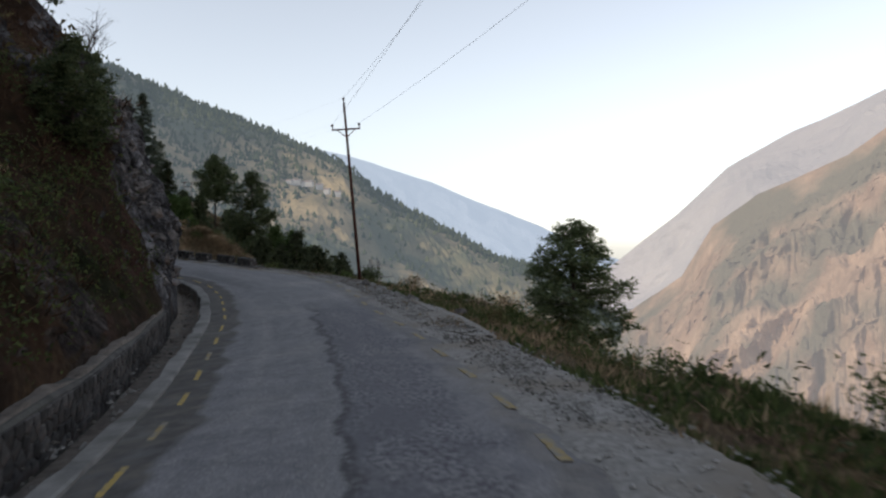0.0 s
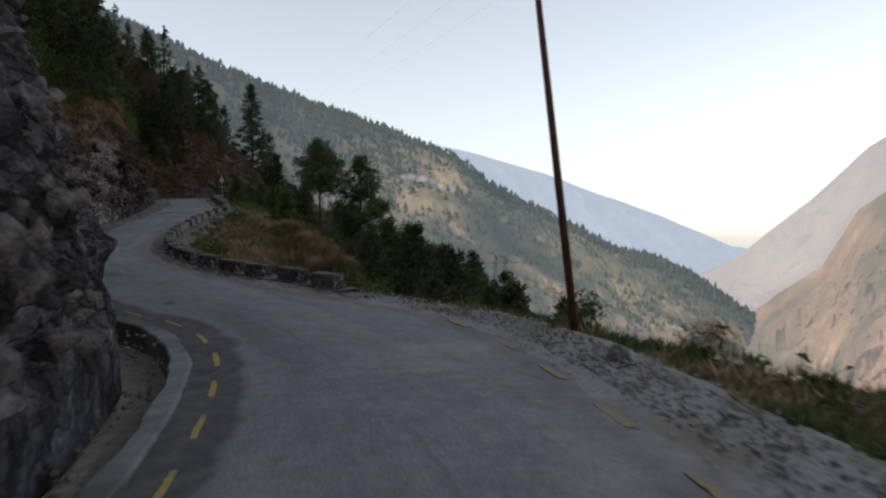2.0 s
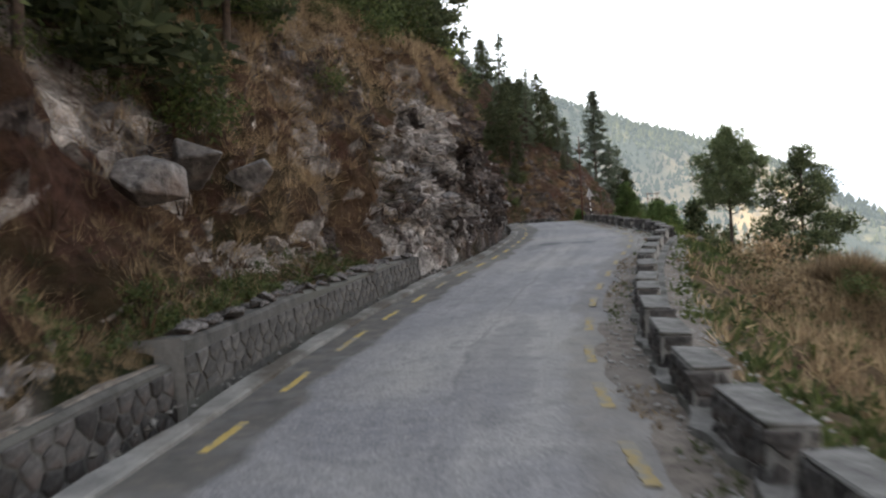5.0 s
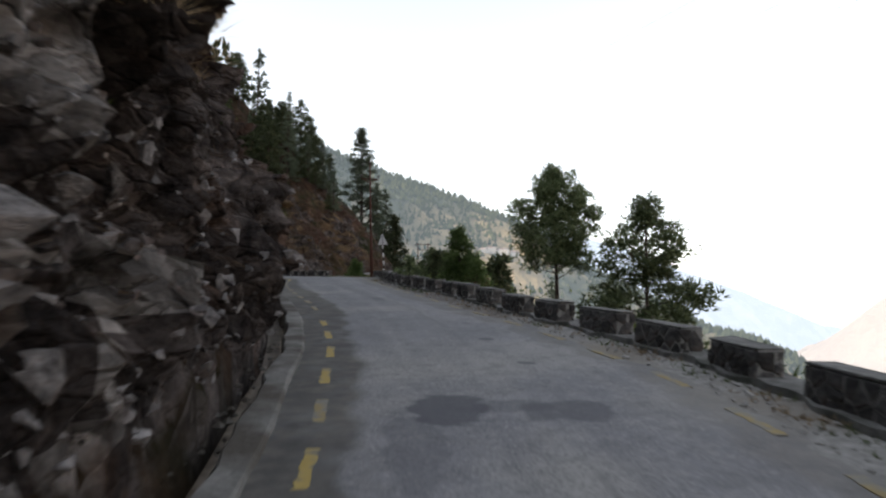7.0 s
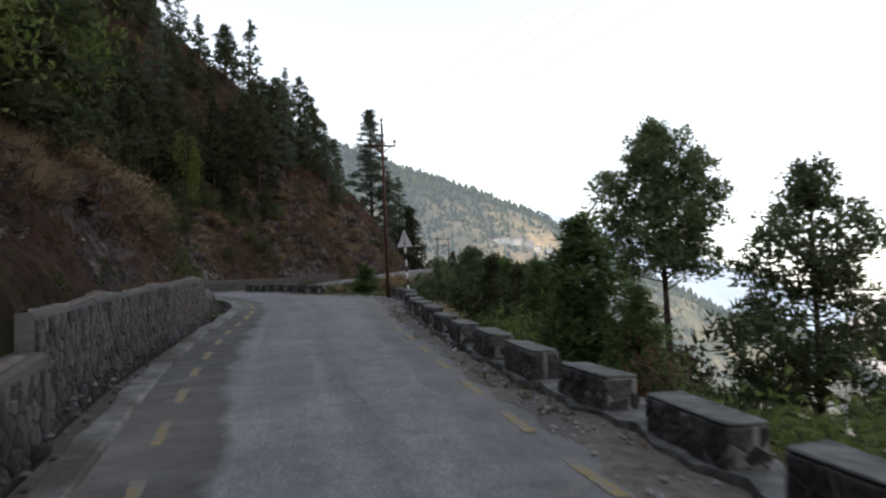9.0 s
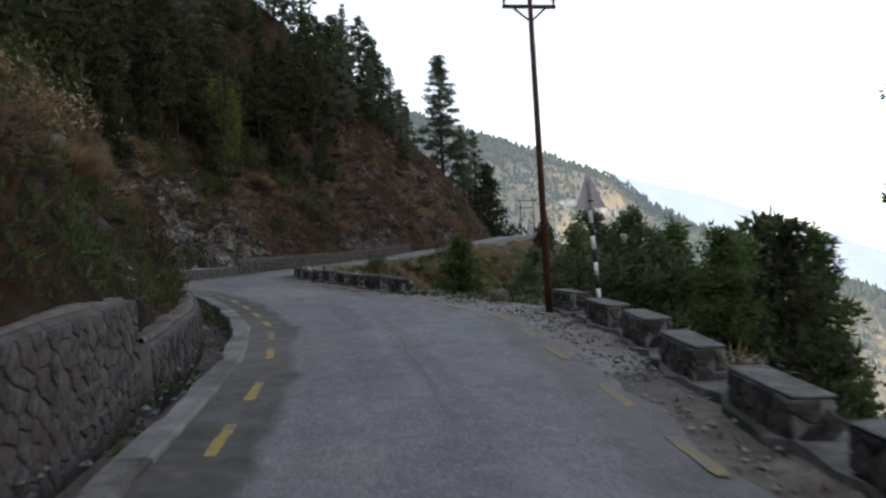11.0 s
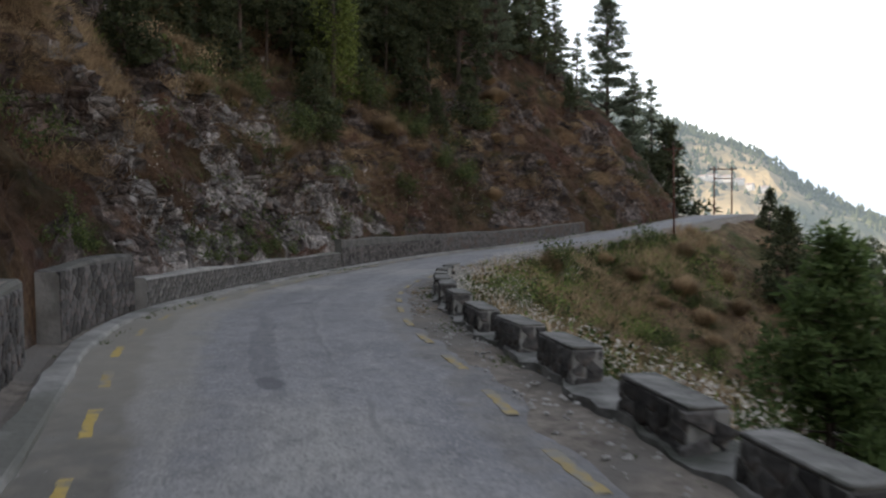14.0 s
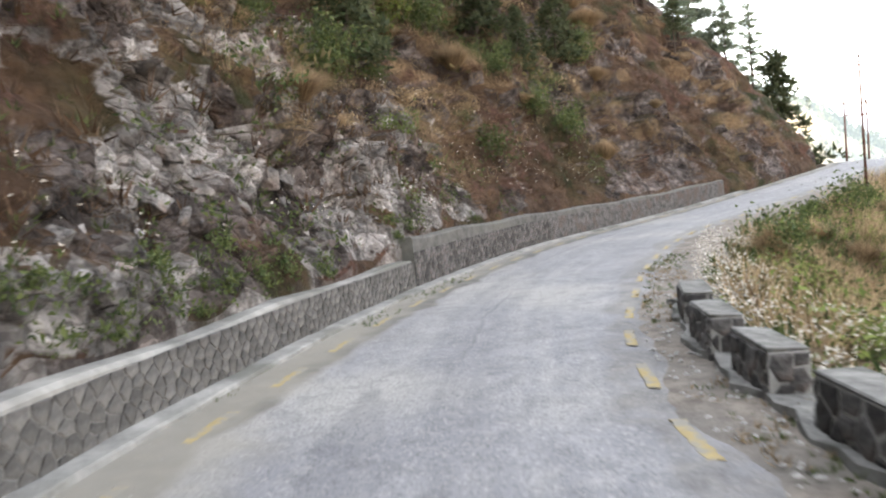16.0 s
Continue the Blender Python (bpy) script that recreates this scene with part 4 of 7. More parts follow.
# mountain sides: last two values are haze painted on as a glow
TAN = hazed_far_mat("far_cliff", (0.15, 0.10, 0.068), (0.32, 0.225, 0.155), (0.095, 0.088, 0.062), 0.022, (0.62, 0.61, 0.64), 0.21)
RIDGE = hazed_far_mat("far_ridge", (0.14, 0.115, 0.065), (0.34, 0.26, 0.15), (0.08, 0.085, 0.052), 0.012, (0.44, 0.55, 0.67), 0.13)
PALE = hazed_far_mat("pale_range", (0.05, 0.056, 0.066), (0.06, 0.066, 0.075), (0.055, 0.06, 0.07), 0.002, (0.56, 0.67, 0.82), 0.56)
PALE_TAN = hazed_far_mat("pale_tan_range", (0.15, 0.135, 0.125), (0.24, 0.21, 0.185), (0.17, 0.15, 0.14), 0.003, (0.62, 0.66, 0.74), 0.31)

# crowns on the far ridge, with the same haze emission painted in
HAZED_WOOD = hazed_far_mat("hazed_wood", (0.045, 0.055, 0.032), (0.10, 0.105, 0.055), (0.06, 0.07, 0.042), 0.05, (0.43, 0.54, 0.67), 0.11)

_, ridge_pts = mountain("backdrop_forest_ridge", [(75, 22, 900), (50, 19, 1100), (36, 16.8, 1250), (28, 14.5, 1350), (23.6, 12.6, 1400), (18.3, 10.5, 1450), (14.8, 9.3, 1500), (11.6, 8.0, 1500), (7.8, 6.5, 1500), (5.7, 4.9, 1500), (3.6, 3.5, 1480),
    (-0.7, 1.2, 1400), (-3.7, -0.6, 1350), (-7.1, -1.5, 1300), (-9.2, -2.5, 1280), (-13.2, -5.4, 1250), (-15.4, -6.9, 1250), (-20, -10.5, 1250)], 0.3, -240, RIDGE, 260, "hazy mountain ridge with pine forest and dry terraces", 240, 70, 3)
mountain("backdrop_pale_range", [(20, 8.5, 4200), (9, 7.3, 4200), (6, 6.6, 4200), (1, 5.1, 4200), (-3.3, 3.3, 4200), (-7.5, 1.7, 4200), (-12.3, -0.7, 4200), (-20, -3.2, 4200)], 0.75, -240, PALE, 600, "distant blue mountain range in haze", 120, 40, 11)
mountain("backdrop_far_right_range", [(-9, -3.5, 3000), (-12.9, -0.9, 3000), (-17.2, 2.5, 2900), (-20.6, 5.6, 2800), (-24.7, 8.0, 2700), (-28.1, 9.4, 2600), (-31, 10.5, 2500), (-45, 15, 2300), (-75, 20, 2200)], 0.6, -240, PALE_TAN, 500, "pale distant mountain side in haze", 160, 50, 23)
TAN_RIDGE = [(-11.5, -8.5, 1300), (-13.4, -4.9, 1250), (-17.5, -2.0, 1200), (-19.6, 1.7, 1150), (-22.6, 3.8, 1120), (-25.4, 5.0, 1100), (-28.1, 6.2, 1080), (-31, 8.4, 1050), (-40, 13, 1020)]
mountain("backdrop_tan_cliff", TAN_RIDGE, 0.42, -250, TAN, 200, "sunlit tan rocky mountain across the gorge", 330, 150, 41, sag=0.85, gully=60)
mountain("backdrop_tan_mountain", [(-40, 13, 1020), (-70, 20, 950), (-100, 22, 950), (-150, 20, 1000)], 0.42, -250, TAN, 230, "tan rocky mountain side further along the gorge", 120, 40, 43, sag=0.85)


def az_right(i, grid):
    return math.atan2(-grid[i, 10, 0], grid[i, 10, 1]) < math.radians(11)


def far_trees():
    """Many small crowns over the far ridge, denser towards its crest."""
    rng = np.random.default_rng(5)
    m = 77
    grid = ridge_pts.reshape(-1, m, 3)
    tri_v, tri_f = [], []
    count = 0
    for _ in range(17000):
        i, t = rng.integers(60, grid.shape[0] - 1), rng.random() ** 1.5
        j = 6 + int(t * 52)
        if az_right(i, grid) and j > 12 and rng.random() < 0.74:
            continue
        if rng.random() < 0.3 and value_noise(grid[i, j][None] / 90.0)[0] < 0.05 and j > 12:
            continue
        c = grid[i, j] + (grid[i + 1, min(j + 1, m - 1)] - grid[i, j]) * rng.random(3)
        h, w = rng.uniform(5, 12), rng.uniform(2.4, 5.2)
        k = len(tri_v)
        turn = rng.random() * 6
        ring = [c + np.array([math.cos(turn + q * 1.2566) * w * rng.uniform(0.6, 1.2), math.sin(turn + q * 1.2566) * w * rng.uniform(0.6, 1.2), h * rng.uniform(-0.15, 0.25)]) for q in range(5)]
        tri_v += ring + [c + np.array([0, 0, h])]
        for q in range(5):
            tri_f.append((k + q, k + (q + 1) % 5, k + 5))
        count += 1
    ob = new("far_forest", fast_mesh("far_forest", np.array(tri_v), np.array(tri_f), HAZED_WOOD))
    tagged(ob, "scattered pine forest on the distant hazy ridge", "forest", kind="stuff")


far_trees()

# whitewash and tin that emit a little light, standing in for haze
HAZED_WHITE = hazed_far_mat("hazed_whitewash", (0.28, 0.265, 0.25), (0.4, 0.385, 0.365), (0.26, 0.245, 0.23), 0.2, (0.5, 0.56, 0.62), 0.2)
HAZED_ROOF = hazed_far_mat("hazed_tin_roof", (0.16, 0.1, 0.085), (0.26, 0.19, 0.17), (0.2, 0.18, 0.17), 0.2, (0.46, 0.54, 0.62), 0.16)


def far_house(x, y, z, length, deep, turn):
    """A small house with a gabled roof, far across the valley."""
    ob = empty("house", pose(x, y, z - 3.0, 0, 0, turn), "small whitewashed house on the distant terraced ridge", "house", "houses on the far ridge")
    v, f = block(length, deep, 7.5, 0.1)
    part("wall", mesh_of("wall", v, f, HAZED_WHITE), ob)
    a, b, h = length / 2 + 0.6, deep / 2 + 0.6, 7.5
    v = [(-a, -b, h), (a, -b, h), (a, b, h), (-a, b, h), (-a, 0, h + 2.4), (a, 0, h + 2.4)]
    part("roof", mesh_of("roof", v, [(0, 1, 5, 4), (2, 3, 4, 5), (0, 4, 3), (1, 2, 5), (3, 2, 1, 0)], HAZED_ROOF), ob)
    return ob


for x, y, z, length, deep, turn in ((-222.0, 1146.0, 101.5, 13, 8, 12), (-206.0, 1150.0, 99.5, 17, 8, -8), (-190.0, 1160.0, 96.0, 11, 7, 25), (-232.0, 1138.0, 100.0, 10, 7, -20), (-160.0, 1150.0, 84.0, 10, 7, 10), (-176.0, 1150.0, 88.0, 9, 7, -15)):
    far_house(x, y, z, length, deep, turn)

# ---- road ----
def surface(s, d):
    """Slight waves and wheel ruts in the asphalt."""
    return 0.007 * np.sin(s * 0.9 + d * 1.3) - 0.009 * np.exp(-((np.abs(d) - 0.9) / 0.35) ** 2)


def road_profile(s):
    l, r = float(table(s, LEFT)), float(table(s, ASPH))
    wob = 0.10 * math.sin(s * 1.7) * math.sin(s * 0.53 + 1) + 0.06 * math.sin(s * 4.1)
    d = np.linspace(l - 0.05, r + wob, 14)
    return d, surface(s, d) + np.where(d > r + wob - 0.01, -0.05, 0)


def road_mesh():
    me = strip("road", 0, LENGTH - 1, 0.5, road_profile, ASPHALT, True)
    ss = np.repeat(np.arange(0, LENGTH - 1 + 0.25, 0.5), 14)
    k = np.tile(np.arange(14) / 13.0, len(ss) // 14)
    l, r = table(ss, LEFT) - 0.05, table(ss, ASPH)
    d = l + (r - l) * k
    for name, val in (("across", d), ("along", ss), ("from_edge", np.minimum(d - l - 0.25, r - d))):
        me.attributes.new(name, "FLOAT", "POINT").data.foreach_set("value", val.astype(np.float32))
    return me


road = tagged(new("road", road_mesh()), "worn grey asphalt mountain road with faded yellow edge dashes", kind="structure")


def shoulder_profile(s):
    r, o = float(table(s, ASPH)), float(table(s, SHOULDER))
    d = np.r_[r - 0.35, np.linspace(r + 0.05, o + 0.4, 7), o + 1.3]
    n = fbm(np.stack([np.full(9, s), d, d * 0], 1) * 1.7, 3)
    return d, -0.03 + 0.035 * n - np.where(d > o + 0.5, 0.5, 0) - np.where(d < r, 0.03, 0)


for s0, s1, material, words in ((0, 84, GRAVEL, "grey gravel shoulder along the outer road edge"), (84, 114, SOIL, "dusty dirt verge beside the parapet"), (114, 126, GRAVEL, "grey gravel shoulder along the outer road edge"),
                                (126, 152, SOIL, "dusty dirt verge beside the parapet"), (152, 166, GRAVEL, "grey gravel shoulder along the outer road edge"), (166, LENGTH - 1, SOIL, "brown dirt verge along the outer road edge")):
    tagged(new("shoulder", strip("shoulder", s0, s1, 0.4, shoulder_profile, material, True)), words, kind="structure")


def lerp_at(rows, s):
    return float(table(s, rows))


def kerb_sections():
    for s0, s1, material in [(0, 97, CONCRETE), (97, 150, DIRTY_CONCRETE), (150, 171, CONCRETE), (171, 224, CONCRETE)]:
        def kerb_profile(s):
            l = lerp_at(LEFT, s)
            w = 0.03 * math.sin(s * 2.1) + 0.02 * math.sin(s * 5.3)
            h = 0.06
            return np.array([l + 0.02, l + w * 0.5, l - 0.03, l - 0.30 - w, l - 0.33 - w, l - 0.34 - w]), np.array([-0.05, h - 0.02, h, h + 0.01, h - 0.02, -0.5])
        tagged(new("kerb", strip("kerb", s0, s1, 0.5, kerb_profile, material)), "rough concrete kerb edging the roadside drain", kind="structure")


kerb_sections()


def drain_profile(s):
    l = lerp_at(LEFT, s)
    deep = 0.42 if s < 170 else 0.02
    f = max(lerp_at(FOOT, s) + 0.25, 0.75)
    d = np.array([l - 0.33, l - 0.36, l - 0.45, l - (f + 0.3) / 2, l - f + 0.05, l - f - 0.3])
    return d, np.array([0.0, -deep, -deep - 0.02, -deep + 0.02, -deep + 0.04, -deep + 0.1])


tagged(new("roadside_drain", strip("roadside_drain", 0, 224, 0.5, drain_profile, SOIL)), "dirty open concrete drain beside the kerb", kind="structure")

# yellow edge dashes, each a thin slab of worn paint
def dash_mesh(seed, material):
    """Thin worn paint with chipped edges."""
    rng = random.Random(seed)
    n = 14
    top = [(-0.5 + i / n + rng.uniform(-0.012, 0.012), sgn * (0.072 - 0.03 * rng.random() ** 2)) for sgn in (-1, 1) for i in range(n + 1)]
    v = [(x, y, 0.0035) for x, y in top] + [(x, y, -0.01) for x, y in top]
    m = 2 * (n + 1)
    f = [(i, i + 1, n + 2 + i, n + 1 + i) for i in range(n)] + [(i + m, i + m + 1, i + 1, i) for i in range(n)] + [(n + 1 + i, n + 2 + i, n + 2 + i + m, n + 1 + i + m) for i in range(n)]
    return mesh_of("road_marking", v, f, material)


DASH = [dash_mesh(k, YELLOW) for k in range(6)]
DASH_FADED = [dash_mesh(k + 10, FADED) for k in range(6)]
for first, last, rowsd, inset, pitch in [(2.5, 83, LEFT, 0.45, 2.19), (84.6, 102, LEFT, 0.45, 2.15), (102.3, 127, LEFT, 0.43, 1.97), (129.35, 154, LEFT, 0.47, 2.12), (155.55, 177, LEFT, 0.4, 2.07), (178.2, 230, LEFT, 0.5, 1.9),
                                        (3.0, 62, ASPH, -0.3, 2.25), (63.8, 84, ASPH, -0.26, 2.3), (85.5, 112, ASPH, -0.3, 2.1), (112.9, 152, ASPH, -0.3, 2.0), (153.4, 163, ASPH, -0.28, 2.15), (165.5, 235, ASPH, -0.3, 2.1)]:
    s = first
    while s < last:
        d = lerp_at(rowsd, s - 0.5) + inset
        e = lerp_at(rowsd, s + 0.5) + inset
        p, q = at(s - 0.5, d, surface(s - 0.5, d) - 0.0015), at(s + 0.5, e, surface(s + 0.5, e) - 0.0015)
        way = q - p
        yaw, up = math.degrees(math.atan2(way[1], way[0])), math.degrees(math.atan2(way[2], math.hypot(way[0], way[1])))
        part("road_marking", (DASH_FADED if rowsd is ASPH or (rowsd is LEFT and (126 < s < 150 or s > 177)) or math.sin(s * 1.9) < -0.8 else DASH)[int(s * 7) % 6], road, at=pose(*(p + way * 0.5), 0, -up, yaw))
        s += pitch

# ---- retaining walls on the left ----
def wall_run(i, s0, s1, h0, h1, back, kind):
    """A length of retaining wall: its core, the earth on top and the faces at its ends; the stones are laid last."""
    ob = tagged(new("wall_%d" % (i + 1)), "low stone masonry retaining wall with pale mortar joints", kind="structure")

    def prof(s):
        l = lerp_at(LEFT, s) - back
        h = h0 + (h1 - h0) * (s - s0) / (s1 - s0) + 0.03 * math.sin(s * 1.3)
        return np.array([l + 0.06, l + 0.0, l - 0.05, l - 0.4, l - 0.42]), np.array([-0.5, h - 0.05, h, h + 0.02, -0.5])
    part("core", strip("core", s0, s1, 0.5, prof, CONCRETE if s0 == 181.5 else MORTAR), ob)
    if s0 < 176 and s0 != 99:
        def earth(s):
            l = lerp_at(LEFT, s)
            d, h = prof(s)
            far = l - lerp_at(FOOT, s) - 0.15
            e = np.linspace(d[2] - 0.05, min(far, d[2] - 0.3), 5)
            rise = 0.04 + 0.05 * fbm(np.stack([np.full(5, s), e, e * 0], 1) * 2.1, 3)
            return np.r_[e[0] + 0.01, e], np.r_[h[2] - 0.1, h[2] + rise]
        part("earth_fill", strip("earth_fill", s0 + 0.1, s1 - 0.1, 0.25, earth, SOIL, True), ob, "brown earth and litter on top")
    # end faces
    for s in (s0, s1):
        d, h = prof(s)
        d[3:] -= 0.9
        part("end_face", mesh_of("end_face", at(np.full(5, s + (0.006 if s == s1 else -0.006)), d, h), [(0, 1, 2, 3, 4)], CONCRETE), ob)
    return ob, prof


wall_obs = [wall_run(i, *w) for i, w in enumerate(WALLS)]

# ---- parapet blocks on the right ----
def clip_cell(poly, px, pz, qx, qz):
    """Keeps the part of a polygon that lies nearer to p than to q."""
    mx, mz, nx, nz = (px + qx) / 2, (pz + qz) / 2, qx - px, qz - pz
    side = [(x - mx) * nx + (z - mz) * nz for x, z in poly]
    out = []
    for k in range(len(poly)):
        a, b, sa, sb = poly[k], poly[(k + 1) % len(poly)], side[k], side[(k + 1) % len(poly)]
        if sa <= 0:
            out.append(a)
        if sa * sb < 0:
            u = sa / (sa - sb)
            out.append((a[0] + (b[0] - a[0]) * u, a[1] + (b[1] - a[1]) * u))
    return out


def rubble_cells(length, height, size, rng):
    """Random rubble: the outlines of irregular stones that fill a face."""
    nu, nz = max(1, round(length / (size * 1.2))), max(1, round(height / (size * 0.66)))
    pts = {}
    for j in range(nz):
        for i in range(-1, nu + 1):
            pts[i, j] = ((i + 0.5 + 0.45 * (j % 2 - 0.5) + rng.uniform(-0.33, 0.33)) * length / nu, (j + 0.5 + rng.uniform(-0.3, 0.3)) * height / nz)
    cells = []
    for (i, j), (x, z) in pts.items():
        poly = [(max(0, x - 2 * size), 0), (min(length, x + 2 * size), 0), (min(length, x + 2 * size), height), (max(0, x - 2 * size), height)]
        if poly[1][0] - poly[0][0] < 0.02:
            continue
        for di in (-2, -1, 0, 1, 2):
            for dj in (-2, -1, 0, 1, 2):
                if (di or dj) and (i + di, j + dj) in pts and poly:
                    poly = clip_cell(poly, x, z, *pts[i + di, j + dj])
        if len(poly) >= 3:
            area = 0.5 * abs(sum(a[0] * b[1] - b[0] * a[1] for a, b in zip(poly, poly[1:] + poly[:1])))
            if area > 0.006:
                cells.append(poly)
    return cells


def stone_mesh(poly, cx, cz, out, rng, flush=1.0):
    """One rubble stone with a rough rounded face."""
    span = max(math.hypot(x - cx, z - cz) for x, z in poly)
    keep, proud, n = 1 - 0.014 * flush / span, rng.uniform(0.008, 0.03) * flush, len(poly)
    rings = [(keep, -0.05), (keep, 0.0), (keep - 0.022 * flush / span, proud * 0.8)]
    v = [((x - cx) * r + rng.uniform(-0.004, 0.004), out * y, (z - cz) * r + rng.uniform(-0.004, 0.004)) for r, y in rings for x, z in poly]
    v.append((0, out * (proud + rng.uniform(0, 0.012) * flush), 0))
    f = [(k * n + i, k * n + (i + 1) % n, (k + 1) * n + (i + 1) % n, (k + 1) * n + i) for k in (0, 1) for i in range(n)] + [(2 * n + i, 2 * n + (i + 1) % n, 3 * n) for i in range(n)]
    if out > 0:
        f = [q[::-1] for q in f]
    return v, f


def lay_stones(parent, length, height, place, rng, size=0.26, out=1, limit=300, material=None, flush=1.0):
    """Fills a face with rubble stones; place(u, z) gives the pose of a stone at u metres along and z up."""
    laid = []
    for poly in rubble_cells(length, height, size, rng):
        laid.append((sum(p[0] for p in poly) / len(poly), sum(p[1] for p in poly) / len(poly), poly))
    laid.sort()
    rest = []
    for n, (cx, cz, poly) in enumerate(laid):
        v, f = stone_mesh(poly, cx, cz, out, rng, flush)
        m = place(cx, cz)
        if n < limit:
            part("stone", mesh_of("stone", v, f, material or DARKSTONE), parent, at=m)
        else:
            rest.append(([m @ Vector(p) for p in v], f))
    if rest:
        v, f = joined(*rest)
        tagged(part("stonework", mesh_of("stonework", v, f, material or DARKSTONE), parent, "more of the same rubble stones"), kind="stuff")


def parapet(s, length, height=0.6, thick=0.5, seed=0):
    rng = random.Random(seed)
    d = lerp_at(SHOULDER, s) + 0.08
    p = at(s, d, -0.3)
    q = at(s + 1, lerp_at(SHOULDER, s + 1) + 0.08)
    yaw = math.degrees(math.atan2(q[1] - p[1], q[0] - p[0])) + rng.uniform(-2, 2)
    up = math.degrees(math.atan2(q[2] - p[2] - 0.3, 1)) * 0.8
    ob = empty("parapet_block", pose(*p, 0, -up, yaw), "dark stone masonry parapet block with concrete cap beside the road", "parapet block", "parapet blocks along the outer road edge")
    tall = height + 0.3 - 0.035
    v, f = block(length, thick, tall, 0.015, 0.012, rng)
    part("masonry", mesh_of("masonry", v, f, JOINT), ob)
    v, f = block(length + 0.006, thick + 0.01, 0.035, 0.012, 0.014, rng)
    part("cap", mesh_of("cap", v, f, CAP), ob, "weathered concrete cap", pose(0, 0, tall))
    lay_stones(ob, length, tall - 0.24, lambda u, z: pose(u - length / 2, thick / 2 + 0.002, z + 0.24), rng, 0.25, flush=1.2)
    lay_stones(ob, thick, tall - 0.24, lambda u, z: pose(-length / 2 - 0.002, thick / 2 - u, z + 0.24, 0, 0, 90), rng, 0.22, flush=1.2)
    return ob


def base_profile(s):
    o = lerp_at(SHOULDER, s) - 0.08
    w = 0.05 * math.sin(s * 3.1) + 0.04 * math.sin(s * 7.7)
    return np.array([o - 0.12 + w, o - 0.1 + w, o + 0.5, o + 0.52]), np.array([-0.15, 0.045 + 0.4 * w, 0.05 - 0.3 * w, -0.4])


for s0, s1 in ((78.6, 158.7), (164.0, 191.6)):
    tagged(new("parapet_base", strip("parapet_base", s0, s1, 0.3, base_profile, CAP)), "worn concrete footing under the parapet blocks", kind="structure")


# the far end of each block along the road, and its length
PARAPETS = [(80.2 + 1.83 * k, 1.16) for k in range(14)] + [(105.5 + 2.03 * k, 1.26) for k in range(24)] + [(154.2, 1.3), (156.3, 1.3), (158.5, 1.2)]
PARAPETS += [(165.43, 0.95)] + [(s, 1.2) for s in (167.3, 169.05, 170.95, 173.35, 175.2, 177.5, 179.7, 182.0, 184.3, 186.4, 188.35, 190.3)]
for k, (s, n) in enumerate(PARAPETS):
    n += 0.1 * math.sin(k * 2.3)
    parapet(s - n / 2, n, (0.46 if s > 178 else 0.42) + 0.02 * math.sin(k * 1.7), 0.36, seed=k)

# ---- power poles, wires, sign ----
def power_pole(base, height, lean_x, lean_y, yaw, label, arm_at=0.88, arm=1.5, radius=0.085, material=RUST):
    m = Matrix.Translation(base) @ pose(0, 0, 0, lean_x, lean_y, 0) @ pose(0, 0, 0, 0, 0, yaw)
    ob = empty("power_pole", m, label, "power pole", "power poles along the road")
    v, f = tube([(0, 0, -0.6), (0, 0, height * 0.5), (0, 0, height)], [radius, radius * 0.85, radius * 0.6], 12)
    part("pole", mesh_of("pole", v, f, material, True), ob)
    z = height * arm_at
    v, f = block(arm, 0.07, 0.07, 0.008)
    cross = part("crossarm", mesh_of("crossarm", v, f, material), ob, at=pose(0, 0.07, z))
    for sx in (-1, 1):
        v, f = tube([(sx * arm * 0.3, 0.07, z), (0, 0.0, z - arm * 0.27)], [0.022, 0.022], 6)
        part("brace", mesh_of("brace", v, f, material), ob)
    for x, zz in ((-arm * 0.47, z + 0.07), (arm * 0.47, z + 0.07), (0, height)):
        v, f = tube([(x, 0.07 if x else 0, zz), (x, 0.07 if x else 0, zz + 0.1), (x, 0.07 if x else 0, zz + 0.13), (x, 0.07 if x else 0, zz + 0.2), (x, 0.07 if x else 0, zz + 0.24)], [0.02, 0.025, 0.06, 0.06, 0.03], 8)
        part("insulator", mesh_of("insulator", v, f, PORCELAIN, True), cross if x else ob, at=cross.matrix_basis.inverted() if x else None)
    return [m @ Vector((x, 0.05, zz)) for x, zz in ((-arm * 0.47, z + 0.28), (arm * 0.47, z + 0.28), (0, height + 0.22))]


P1 = np.array((-3.78, 34.55, 0.62))
P2 = at(158.0, 3.55, -0.1)
P3 = np.array((-64.5, 163.0, 11.4))
t1 = power_pole(Vector(P1), 8.3, 0, -5.2, 10, "leaning rust-brown steel power pole with a crossarm", 0.85, 1.3)
t2 = power_pole(Vector(P2), 7.4, 0, -0.8, 30, "rust-brown steel power pole beside the road bend", 0.87, 1.15, 0.075)
t3 = power_pole(Vector(P3), 6.4, 0, -0.5, 10, "slim dark power pole on the outer road edge", 0.96, 1.3, 0.07)


